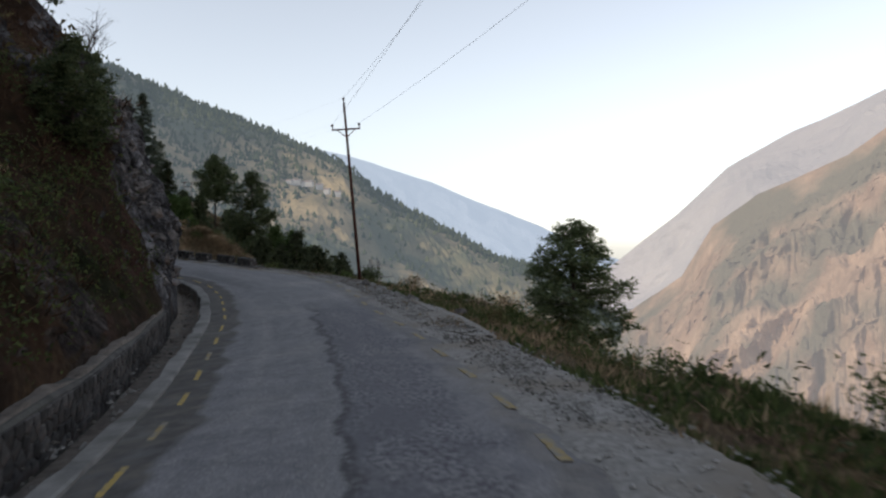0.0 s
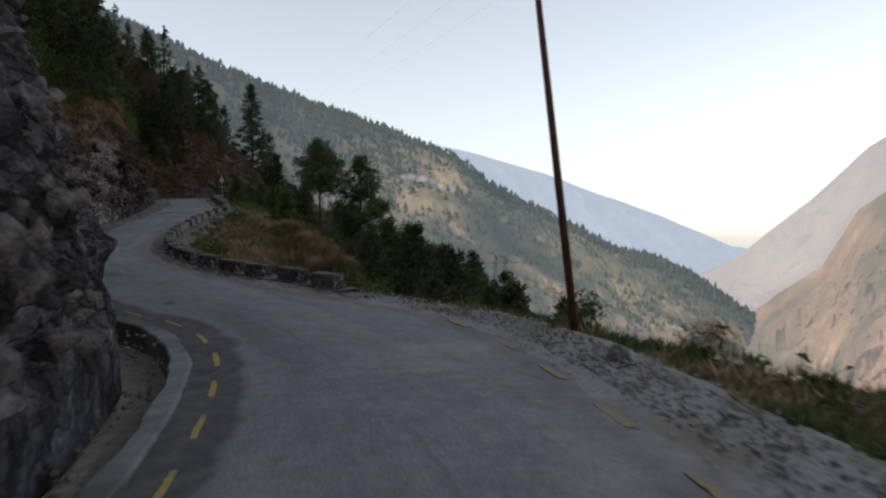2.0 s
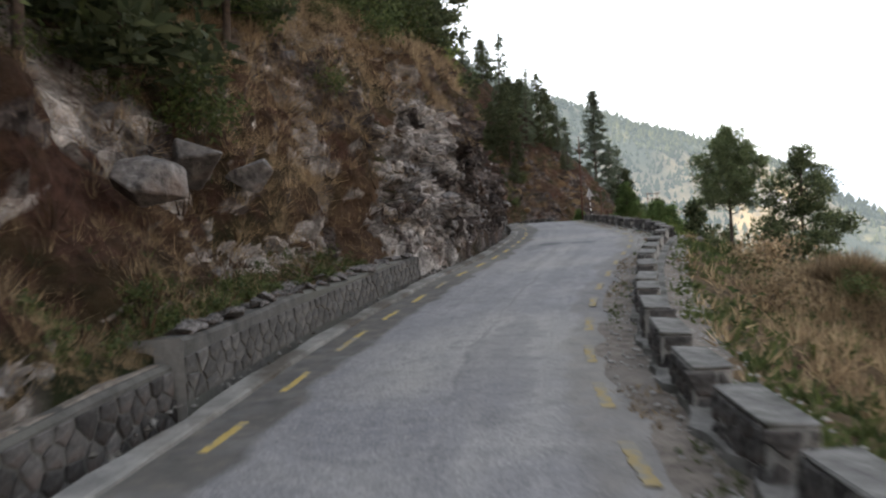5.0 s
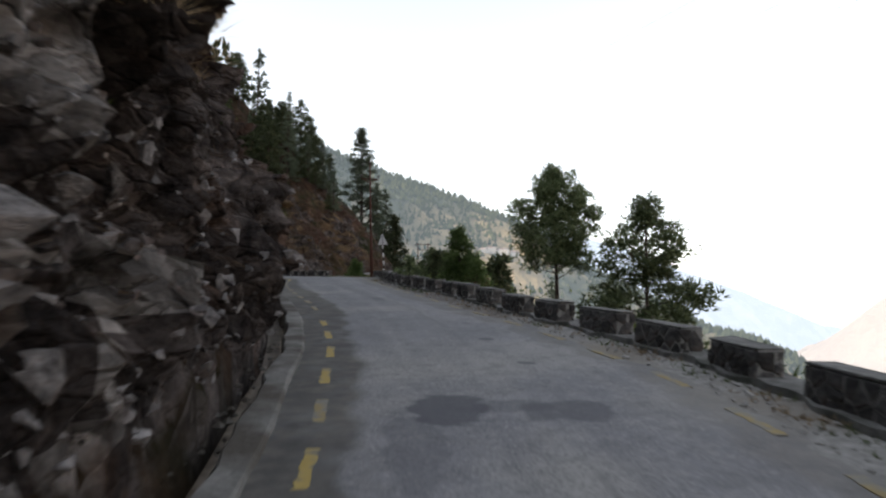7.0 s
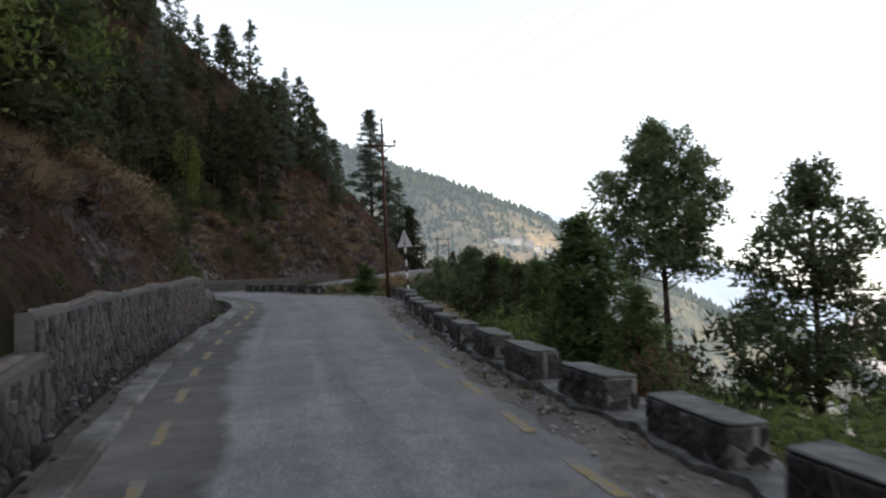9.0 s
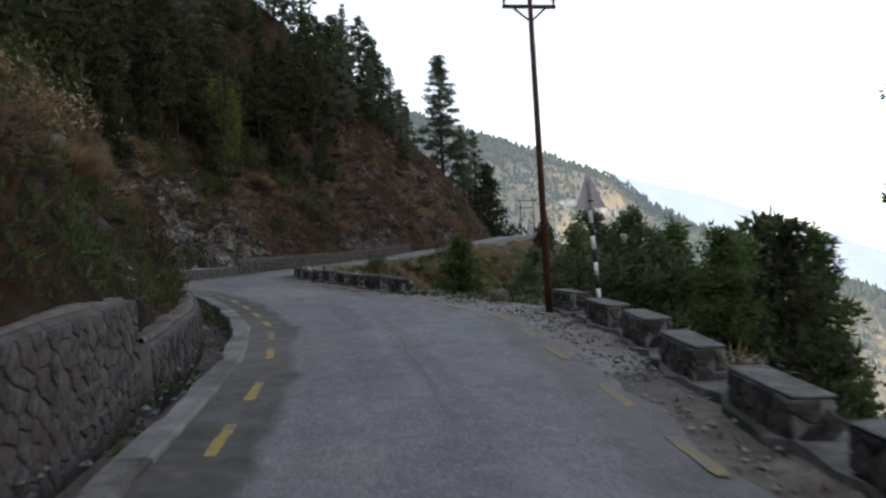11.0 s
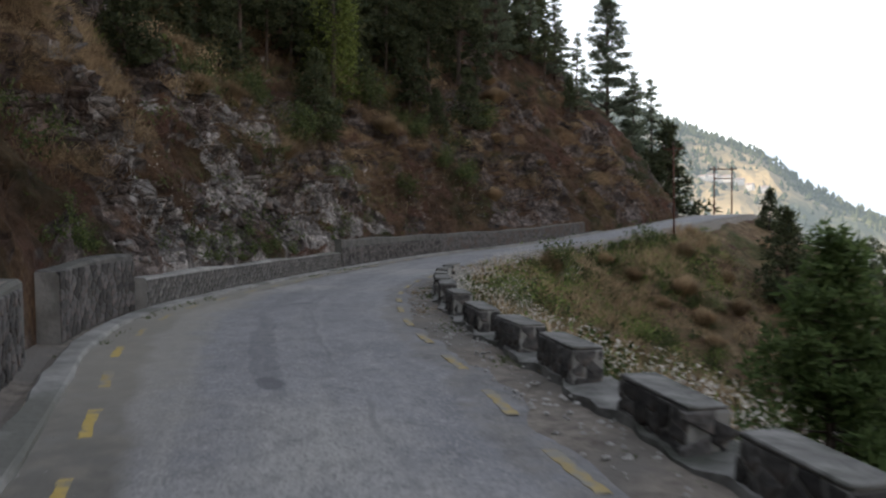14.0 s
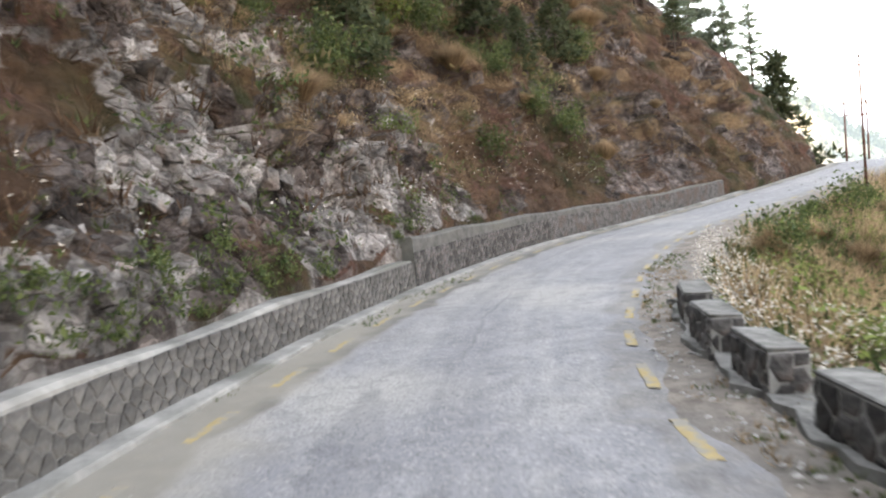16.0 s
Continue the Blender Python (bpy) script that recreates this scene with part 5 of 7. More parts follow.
def double_pole(base, gap, height, yaw):
    m = Matrix.Translation(base) @ pose(0, 0, 0, 0, 0, yaw)
    ob = empty("power_pole", m, "dark double power pole joined by a long crossarm", "power pole", "power poles along the road")
    for x in (-gap / 2, gap / 2):
        v, f = tube([(x, 0, -0.6), (x, 0, height)], [0.10, 0.07], 10)
        part("pole", mesh_of("pole", v, f, RUST, True), ob)
        for y in (-0.05, 0.3):
            v, f = tube([(x + y * 1.5, 0.06, height - 0.18), (x + y * 1.5, 0.06, height + 0.1)], [0.05, 0.04], 8)
            part("insulator", mesh_of("insulator", v, f, PORCELAIN, True), ob)
    for z in (height - 0.3, height - 1.3):
        v, f = block(gap + (1.1 if z > height - 1 else 0.2), 0.1, 0.12, 0.01)
        part("crossarm", mesh_of("crossarm", v, f, RUST), ob, at=pose(0, 0.09, z))
    return [m @ Vector((x, 0.06, height + 0.1)) for x in (-gap / 2, gap / 2, 0)]


t4 = double_pole(Vector((-66.5, 197.0, 12.5)), 1.9, 7.2, 30)


def wire(a, b, sag, n=16, thick=0.0045):
    pts = [Vector(a).lerp(Vector(b), i / n) - Vector((0, 0, sag * 4 * (i / n) * (1 - i / n))) for i in range(n + 1)]
    v, f = tube(pts, [thick] * (n + 1), 4)
    return tagged(new("power_line", mesh_of("power_line", v, f, WIRE)), "thin grey overhead power line", "power line", "power lines")


P0 = [Vector((9.0, -20, 9.6)), Vector((15.3, -20, 10.6)), Vector((10.4, -20, 10.0))]
for a, b in zip(P0, t1):
    wire(a, b, 0.8)
for a, b in list(zip(t1, t2)) + list(zip(t2, t3)) + list(zip(t3, t4)):
    wire(a, b, 1.2, thick=0.0014)


PLATE = mat("grey_sign_plate", (0.36, 0.36, 0.38), (0.5, 0.5, 0.51), 4.0, 0.55, 0.1, 20)


def warning_sign(p, yaw):
    ob = empty("road_sign", pose(*p, 0, -3.0, yaw), "triangular warning road sign on a black and white banded post", "road sign")
    z, i = -0.2, 0
    while z < 2.4:
        v, f = tube([(0, 0, z), (0, 0, z + 0.25)], [0.04, 0.04], 10)
        part("post_band", mesh_of("post_band", v, f, BLACK if i % 2 == 0 else WHITE, True), ob)
        z, i = z + 0.25, i + 1
    bm = bmesh.new()
    a = [bm.verts.new((x, -0.05, 2.32 + zz)) for x, zz in ((-0.305, 0), (0.305, 0), (0.02, 0.68), (-0.02, 0.68))]
    bm.faces.new(a)
    out = bmesh.ops.extrude_face_region(bm, geom=bm.faces[:])
    for v in out["geom"]:
        if isinstance(v, bmesh.types.BMVert):
            v.co.y += 0.012
    bmesh.ops.recalc_face_normals(bm, faces=bm.faces[:])
    me = bpy.data.meshes.new("plate")
    bm.to_mesh(me), bm.free()
    me.materials.append(PLATE)
    plate = part("plate", me, ob, "plain grey back of a triangular plate")
    v, f = block(0.05, 0.03, 0.55, 0.004)
    part("bracket", mesh_of("bracket", v, f, STEEL), plate, at=pose(0, -0.075, 2.3))
    v, f = block(0.12, 0.02, 0.03, 0.004)
    part("clamp", mesh_of("clamp", v, f, BLACK), plate, at=pose(0, -0.095, 2.45))
    return ob


warning_sign(at(156.75, 4.1, -0.28), 25)


def lattice_tower(p, height, yaw):
    """A small four-legged steel transmission tower."""
    ob = empty("transmission_tower", pose(*p, 0, 0, yaw), "grey steel lattice transmission tower on the slope", "transmission tower")
    w0, w1 = height * 0.13, height * 0.035
    corner = lambda k, u: Vector(((w0 + (w1 - w0) * u) * (1 if k in (0, 3) else -1), (w0 + (w1 - w0) * u) * (1 if k < 2 else -1), height * u))
    for k in range(4):
        v, f = tube([corner(k, -0.05), corner(k, 1)], [0.09, 0.06], 5)
        part("leg", mesh_of("leg", v, f, STEEL), ob)
        for i in range(8):
            a, b = i / 8, (i + 1) / 8
            for q, r in ((corner(k, a), corner((k + 1) % 4, b)), (corner((k + 1) % 4, a), corner(k, b))):
                v, f = tube([q, r], [0.04, 0.04], 4)
                part("brace", mesh_of("brace", v, f, STEEL), ob)
    for u, n in ((0.82, 0.2), (0.93, 0.16)):
        v, f = block(height * n * 2, 0.15, 0.15, 0.01)
        part("crossarm", mesh_of("crossarm", v, f, STEEL), ob, at=pose(0, 0, height * u))
    return ob


lattice_tower((-15.0, 165.0, -22.0), 22.0, 20)

# ---- plants ----
def blades(centres, reach, count, rng, width=0.16, up=0.25, droop=0.0):
    """Tufts of thin blades, one tuft round each centre."""
    n = len(centres) * count
    c = np.repeat(np.asarray(centres, float), count, 0)
    r = np.repeat(np.asarray(reach, float), count)
    w = rng.normal(size=(n, 3))
    w[:, 2] = np.abs(w[:, 2]) * up * 2 + w[:, 2] * (1 - up) - droop
    w /= np.linalg.norm(w, axis=1)[:, None]
    tip = c + w * (r * rng.uniform(0.6, 1.1, n))[:, None]
    side = np.cross(w, rng.normal(size=(n, 3)))
    side /= np.linalg.norm(side, axis=1)[:, None] + 1e-9
    mid = c + w * (r * 0.3)[:, None]
    h = side * (r * width)[:, None]
    v = np.stack([mid - h, mid + h, tip], 1).reshape(-1, 3)
    return v, np.arange(n * 3).reshape(-1, 3)


def leaves(centres, size, rng):
    """Small pointed leaves at the given places."""
    n = len(centres)
    a = rng.normal(size=(n, 3))
    a /= np.linalg.norm(a, axis=1)[:, None]
    b = np.cross(a, rng.normal(size=(n, 3)))
    b /= np.linalg.norm(b, axis=1)[:, None] + 1e-9
    z = (size * rng.uniform(0.6, 1.3, n))[:, None]
    v = np.stack([centres - a * z, centres + b * z * 0.62 + a * z * 0.2, centres + a * z - b * z * 0.3], 1).reshape(-1, 3)
    return v, np.arange(n * 3).reshape(-1, 3)


CROWN = {
    "egg": lambda r: math.sin(math.pi * min(1, r * 0.80 + 0.20)) ** (0.5 if r < 0.375 else 0.78),
    "dome": lambda r: math.sin(math.pi * min(1, r * 0.80 + 0.20)) ** 0.5,
    "broad": lambda r: (0.78 + 0.22 * math.sin(r * 19)) * (1 - r ** 2.4) ** 0.75,
    "cone": lambda r: (1 - r) ** 0.9 * (0.9 + 0.1 * math.sin(r * 40)),
    "young": lambda r: (1 - r ** 1.5) ** 0.8 * (0.85 + 0.15 * math.sin(r * 23)),
}


def pine(shape, height, width, bare, seed, label, grain=2):
    """A pine: tapered trunk, limbs that end in uneven clumps of needle tufts, the clumps filling the crown's outline."""
    rng = np.random.default_rng(seed)
    ob = empty("pine_tree", Matrix(), label, "tree")
    bend = rng.uniform(-0.02, 0.02, 2) * height
    spine = lambda u: np.array([bend[0] * u * u, bend[1] * u * u, height * u])
    us = np.linspace(-0.06, 0.97, 8)
    woods = [tube([spine(x) for x in us], [0.014 * height * (1.05 - u) + 0.015 for u in us], 8 if grain else 5)]
    clumps = (26, 46, 70, {"broad": 66, "cone": 150}.get(shape, 96))[grain]
    tufts_each, blades_each, wide = (20, 18, 0.095) if (shape, grain) == ("broad", 3) else ((5, 6, 0.26), (8, 9, 0.16), (12, 14, 0.12), (22, 20, 0.1))[grain]
    centres, reach = [], []
    for k in range(clumps):
        rel = (k + rng.random()) / clumps
        if shape in ("cone", "young"):
            rel = rel ** 1.25
        span = width * 0.5 * CROWN[shape](rel) * rng.uniform(0.78, 1.08)
        a = k * 2.39996 + rng.uniform(-0.5, 0.5)
        out = span * rng.uniform(0.12, 1.0) ** 0.6
        u = bare + (1 - bare) * rel
        root = spine(max(u - rng.uniform(0.02, 0.07), bare * 0.9))
        c = spine(u) + np.array([math.cos(a) * out, math.sin(a) * out, 0])
        size = ((0.085 if shape == "cone" and grain > 1 else 0.13) * width * (0.55 + 0.6 * CROWN[shape](rel)) + 0.1) * rng.uniform(0.7, 1.15) * (1.25 if grain == 0 else 1)
        flat = {"broad": 0.45, "cone": 0.32}.get(shape, 0.75)
        if grain and (grain >= 2 or k % 2 == 0):
            woods.append(tube([root, (root * 0.45 + c * 0.55) + np.array([0, 0, -0.04 * out]), c], [0.007 * height * (1 - u) * 0.7 + 0.012, 0.02, 0.008], 4 if grain >= 2 else 3))
        w = rng.normal(size=(tufts_each, 3))
        w = w / np.linalg.norm(w, axis=1)[:, None] * rng.uniform(0.25, 1.0, (tufts_each, 1)) * np.array([1, 1, flat]) * size
        centres.append(c + w)
        reach.append(np.full(tufts_each, size * (1.0, 0.95, 0.7, 0.42)[grain]) * rng.uniform(0.8, 1.2, tufts_each))
    if shape == "young":
        # upright leading shoots
        for k in range(10):
            a, r = rng.uniform(0, 6.28), width * rng.uniform(0.0, 0.36)
            top = height * (1.0 - 1.15 * r / width) * rng.uniform(0.92, 1.05)
            centres.append(np.array([[math.cos(a) * r, math.sin(a) * r, top - q * 0.12] for q in range(6)]))
            reach.append(np.full(6, 0.16 + 0.008 * height))
    centres.append(spine(1.0)[None] - np.array([0, 0, 0.15])), reach.append(np.array([0.014 * height + 0.08]))
    v, f = joined(*woods)
    part("trunk", mesh_of("trunk", v, f, BARK, True), ob)
    v, f = blades(np.concatenate(centres), np.concatenate(reach), blades_each, rng, wide, 0.3)
    # pines of the coarser grains get the needles with shade in their colour
    part("crown", fast_mesh("crown", v, f, SPRUCE if shape == "cone" else YOUNG_PINE if shape == "young" and grain == 2 else SHADED_PINE if grain < 2 else PINE), ob)
    return ob


def bush(width, height, seed, material, label, dense=900, leaf=0.09, name="bush", category="shrub"):
    """A shrub: stems from one foot and leaves in uneven lobes."""
    rng = np.random.default_rng(seed)
    ob = empty(name, Matrix(), label, category)
    stems, pts = [], []
    for k in range(rng.integers(7, 12)):
        a, r = rng.uniform(0, 6.28), rng.uniform(0.1, 0.46) * width
        top = np.array([math.cos(a) * r, math.sin(a) * r, height * rng.uniform(0.35, 0.9)])
        stems.append(tube([np.array([0, 0, -0.25]), top * np.array([0.4, 0.4, 0.5]), top], [0.02 + 0.006 * height, 0.014, 0.005], 4))
        n = dense // 9
        pts.append(top + rng.normal(size=(n, 3)) * np.array([0.15 * width, 0.15 * width, 0.15 * height]))
    pts = np.concatenate(pts)
    pts[:, 2] = np.maximum(pts[:, 2], 0.03)
    v, f = joined(*stems)
    part("stem", mesh_of("stem", v, f, BARK, True), ob)
    v, f = leaves(pts, leaf, rng)
    part("foliage", fast_mesh("foliage", v, f, material), ob)
    return ob


def bare_tree(height, seed, label, foliage=0):
    """A thin leafless tree that forks into finer and finer twigs."""
    rng = np.random.default_rng(seed)
    ob = empty("bare_tree", Matrix(), label, "tree")
    woods, tips = [], []

    def grow(p, way, n, r, level):
        q = p + way * n
        woods.append(tube([p, (p + q) / 2 + rng.normal(size=3) * n * 0.05, q], [r, r * 0.8, r * 0.6], 5 if level < 2 else 4))
        if level == 4:
            tips.append(q)
            return
        for k in range(3 if level else 4):
            w = way + rng.normal(size=3) * 0.55
            w[2] = abs(w[2]) * 0.8 + 0.15
            grow(p + way * n * rng.uniform(0.5, 1.0), w / np.linalg.norm(w), n * rng.uniform(0.55, 0.8), r * 0.55, level + 1)
    grow(np.array([0, 0, -0.3]), np.array([0.05, 0, 1.0]), height * 0.38, 0.014 * height, 0)
    v, f = joined(*woods)
    part("trunk", mesh_of("trunk", v, f, BARK, True), ob)
    if foliage:
        c = np.repeat(np.array(tips), foliage, 0)
        v, f = leaves(c + rng.normal(size=c.shape) * 0.25, 0.09, rng)
        part("crown", fast_mesh("crown", v, f, OLIVE), ob)
    return ob


def weeping_tree(height, width, seed, label):
    """A tree with long hanging sprays of bright leaves."""
    rng = np.random.default_rng(seed)
    ob = empty("weeping_tree", Matrix(), label, "tree")
    woods = [tube([(0, 0, -0.4), (0.15, 0, height * 0.5), (0, 0.1, height)], [0.2, 0.14, 0.05], 8)]
    pts = []
    for k in range(34):
        a, u = rng.uniform(0, 6.28), rng.uniform(0.45, 1.0)
        n = width * 0.5 * rng.uniform(0.35, 1.0)
        p0 = np.array([0.1, 0.05, height * u])
        p1 = p0 + np.array([math.cos(a) * n, math.sin(a) * n, 0.25 * n])
        woods.append(tube([p0, (p0 + p1) / 2 + np.array([0, 0, 0.2]), p1], [0.04, 0.03, 0.012], 4))
        fall = rng.uniform(0.25, 0.6) * height
        m = int(70 + fall * 16)
        t = rng.random(m)
        pts.append(p1 + np.stack([rng.normal(size=m) * 0.22, rng.normal(size=m) * 0.22, -fall * t + rng.normal(size=m) * 0.1], 1))
    v, f = joined(*woods)
    part("trunk", mesh_of("trunk", v, f, BARK, True), ob)
    v, f = leaves(np.concatenate(pts), 0.12, rng)
    part("crown", fast_mesh("crown", v, f, BRIGHT), ob)
    return ob


def grass_clump(width, height, seed, label):
    """A dense cushion of long dry blades arching out of one foot."""
    rng = np.random.default_rng(seed)
    n = 1900
    a, lean = rng.uniform(0, 6.28, n), rng.uniform(0.0, 1.0, n) ** 0.7
    way = np.stack([np.cos(a), np.sin(a), 0 * a], 1)
    foot = way * (rng.uniform(0, 0.12, n) * width)[:, None] - np.array([0, 0, 0.1])
    tall = height * (1 - 0.35 * lean ** 2) * rng.uniform(0.65, 1.05, n)
    mid = foot + way * (lean * width * 0.28)[:, None] + np.array([0, 0, 1]) * (tall * 0.7)[:, None]
    tip = foot + way * (lean * width * 0.55)[:, None] + np.array([0, 0, 1]) * (tall * (1 - 0.3 * lean))[:, None] + rng.normal(size=(n, 3)) * 0.04 * height
    side = np.cross(way, [0, 0, 1.0]) * 0.0042 * height
    v = np.stack([foot - side, foot + side, mid + side * 1.3, mid - side * 1.3, tip], 1).reshape(-1, 3)
    k = 5 * np.arange(n)
    f = np.concatenate([np.stack([k, k + 1, k + 2], 1), np.stack([k, k + 2, k + 3], 1), np.stack([k + 3, k + 2, k + 4], 1)])
    return tagged(new("grass_clump", fast_mesh("grass_clump", v, f, DRY)), label, "grass")


def pattern(ob, tall):
    """A thing to be planted: it stands itself on its first place, its copies on the others."""
    return {"ob": ob, "used": False, "tall": tall}


def plant(pat, x, y, turn, size, z=None, sink=0.15, lean=(0, 0), stretch=1.0):
    z = float(ground(x, y)[0]) if z is None else z
    m = pose(x, y, z - sink, lean[0], lean[1], turn)
    if pat["used"]:
        ob = copy_thing(pat["ob"], m)
    else:
        ob, pat["used"] = pat["ob"], True
        ob.matrix_basis = m
    ob.scale = (size, size, size * stretch)
    return ob


def plant_to(pat, x, y, top, turn, wide=1.0):
    """Plants a tree whose tip reaches the given height."""
    z = float(ground(x, y)[0])
    size = max(top - z, 1.0) / pat["tall"]
    return plant(pat, x, y, turn, size * wide, z, 0.1, stretch=1 / wide)


NEAR = [pattern(pine("egg", 12, 5.2, 0.57, 1, "tall dark green pine with a rounded full crown", 3), 12), pattern(pine("broad", 9, 6.8, 0.3, 2, "broad dark green pine with layered branches", 3), 9),
        pattern(pine("young", 5, 3.2, 0.04, 3, "bushy young green pine tree"), 5), pattern(pine("egg", 6, 4.2, 0.06, 4, "dark bushy pine on the edge of the drop"), 6), pattern(pine("dome", 6, 3.9, 0.04, 5, "dark bushy pine on the edge of the gravel shoulder", 3), 6)]
WOODS = [pattern(pine("broad", 11, 6.2, 0.2, 21, "dark green pine in the hillside wood", 1), 11), pattern(pine("egg", 12, 6.0, 0.32, 22, "dark green pine with a rounded crown", 1), 12),
         pattern(pine("cone", 14, 7.6, 0.08, 23, "tall slender conifer on the hillside", 2), 14), pattern(pine("broad", 13, 5.0, 0.4, 24, "tall thin pine with a bare lower trunk", 1), 13),
         pattern(pine("young", 7, 4.8, 0.05, 25, "low bushy dark green pine", 1), 7)]
SPIRE = pattern(pine("cone", 14, 8.6, 0.06, 26, "tall pointed conifer standing out on the skyline", 3), 14)
BUSHES = [pattern(bush(2.2, 1.5, 11, BROAD, "green leafy roadside bush", 520, 0.085), 1.5), pattern(bush(2.0, 1.2, 12, OLIVE, "brownish green dry scrub bush", 460, 0.085), 1.2), pattern(bush(2.6, 2.4, 13, BROAD, "tall dark green shrub", 620, 0.12), 2.4),
          pattern(bush(1.6, 0.9, 14, OLIVE, "low dry olive scrub", 340, 0.075), 0.9), pattern(bush(2.0, 1.4, 19, GREEN, "light green leafy bush beyond the parapet", 480, 0.085), 1.4), pattern(bush(2.2, 1.2, 20, DRY, "golden brown dry scrub on the hillside", 700, 0.075), 1.2)]
SCRUB = [pattern(bush(4.2, 4.0, 15, BROAD, "large dark green leafy shrub", 1100, 0.17), 4.0), pattern(bush(3.6, 3.2, 16, OLIVE, "large olive brown shrub", 1000, 0.16), 3.2), pattern(bush(4.2, 6.0, 17, GREEN, "tall light green leafy tree on the bank", 2200, 0.15, "leafy_tree", "tree"), 6.0), pattern(bush(1.8, 2.2, 18, TWIG, "leafless reddish brown shrub", 420, 0.07), 2.2)]
BARE = [pattern(bare_tree(7, 31, "thin leafless tree on the bank"), 7), pattern(bare_tree(6, 32, "sparse tree with a few brown leaves", 4), 6)]
WEEPING = pattern(weeping_tree(9, 3.1, 41, "tree with bright green drooping foliage"), 9)

CLUMPS = [pattern(grass_clump(1.9, 1.7, 91, "tall pale golden grass clump on the bank"), 1.7), pattern(grass_clump(1.8, 1.0, 92, "arching dry golden grass clump"), 1.0), pattern(grass_clump(1.4, 0.7, 93, "low cushion of dry brown grass"), 0.7)]
prng = random.Random(4)
FAR_END = ((-60.0, 177.0, 15.8), (-57.7, 164.0, 13.5), (-73.5, 193.0, 16.8), (-61.5, 188.0, 15.2))
# single trees that stand out
plant_to(NEAR[4], 6.3, 36.7, 3.5, 20, 1.2)
plant_to(NEAR[0], -34.7, 115.4, 16.4, 50, 0.9)
plant_to(NEAR[1], -28.9, 113.8, 13.6, 130, 0.9)
plant_to(NEAR[2], -36.84, 94.3, 9.9, 10, 1.35)
plant_to(NEAR[2], -35.9, 92.9, 8.45, 100, 1.25)
plant_to(NEAR[2], -54.2, 128.2, 11.3, 200, 1.15)
plant_to(NEAR[3], -45.5, 122.5, 11.6, 70, 0.8)
plant_to(NEAR[3], -47.8, 124.5, 11.2, 170, 0.75)
plant_to(NEAR[2], -42.5, 118.0, 10.5, 220, 0.9)
plant_to(NEAR[3], -51.0, 131.0, 10.6, 280, 0.8)
plant_to(BARE[1], -50.4, 150.0, 16.3, 30, 1.0)
plant_to(WOODS[1], -50.6, 147.6, 13.4, 30, 0.9)
plant_to(WOODS[0], -49.0, 144.0, 12.0, 130, 0.9)
plant_to(SPIRE, -82.6, 208.5, 45.0, 10, 1.0)
for x, y, top, kind in ((-75.5, 203, 31.0, 2), (-73.0, 200.5, 25.5, 4), (-86.0, 200, 38.0, 2), (-88.5, 196, 43.0, 3), (-78.5, 206, 33.0, 2), (-91.3, 190, 45.0, 3)):
    plant_to(WOODS[kind], x, y, top, x * 31, 1.05)
for s, off, n in ((138.5, -7.6, 0.9), (141, -9.5, 1.2), (144, -7.4, 0.8), (146.5, -9.2, 1.15), (150, -8.2, 0.9), (86, -11, 1.2), (90.5, -12.5, 1.3), (95, -11.5, 1.1)):
    p = at(s, off)
    plant(SCRUB[2], float(p[0]), float(p[1]), s * 77, n)
for s, off, n in ((138.0, 4.7, 0.7), (141.2, 5.2, 0.8)):
    p = at(s, off)
    plant(SCRUB[3], float(p[0]), float(p[1]), s * 77, n)
for s, off, n in ((134.0, 4.6, 0.9), (136.0, 5.5, 1.1), (132.2, 5.0, 0.8), (146.0, 5.0, 1.0), (148.0, 4.6, 0.8), (130.0, 4.4, 0.6), (128.0, 5.0, 0.9), (143.0, 7.0, 1.0)):
    p = at(s, off)
    plant(BUSHES[4], float(p[0]), float(p[1]), s * 77, n)
plant_to(WOODS[3], -88.8, 182.5, 37.0, 80, 1.0)
plant_to(BARE[0], -14.3, 30.2, 13.2, 40, 1.0)
plant_to(BARE[0], -13.0, 27.5, 11.5, 10, 1.0)
plant(WEEPING, -79.2, 145.0, 30, 0.95)
# woods on the hillside, thinner near the road
def hill_places(count, s0, s1, lo, hi, gap, rng, taken, ok):
    out = []
    for k in range(count * 8):
        s, d = rng.uniform(s0, s1), -rng.uniform(lo, hi)
        p = at(min(s, LENGTH), d)
        x, y = float(p[0]) + rng.uniform(-2, 2), float(p[1]) + rng.uniform(-2, 2)
        ss, dd = signed(x, y)
        if dd > -lo or not ok(ss, dd) or any((x - a) ** 2 + (y - b) ** 2 < gap * gap for a, b in taken):
            continue
        taken.append((x, y)), out.append((x, y, ss, dd))
        if len(out) >= count:
            break
    return out


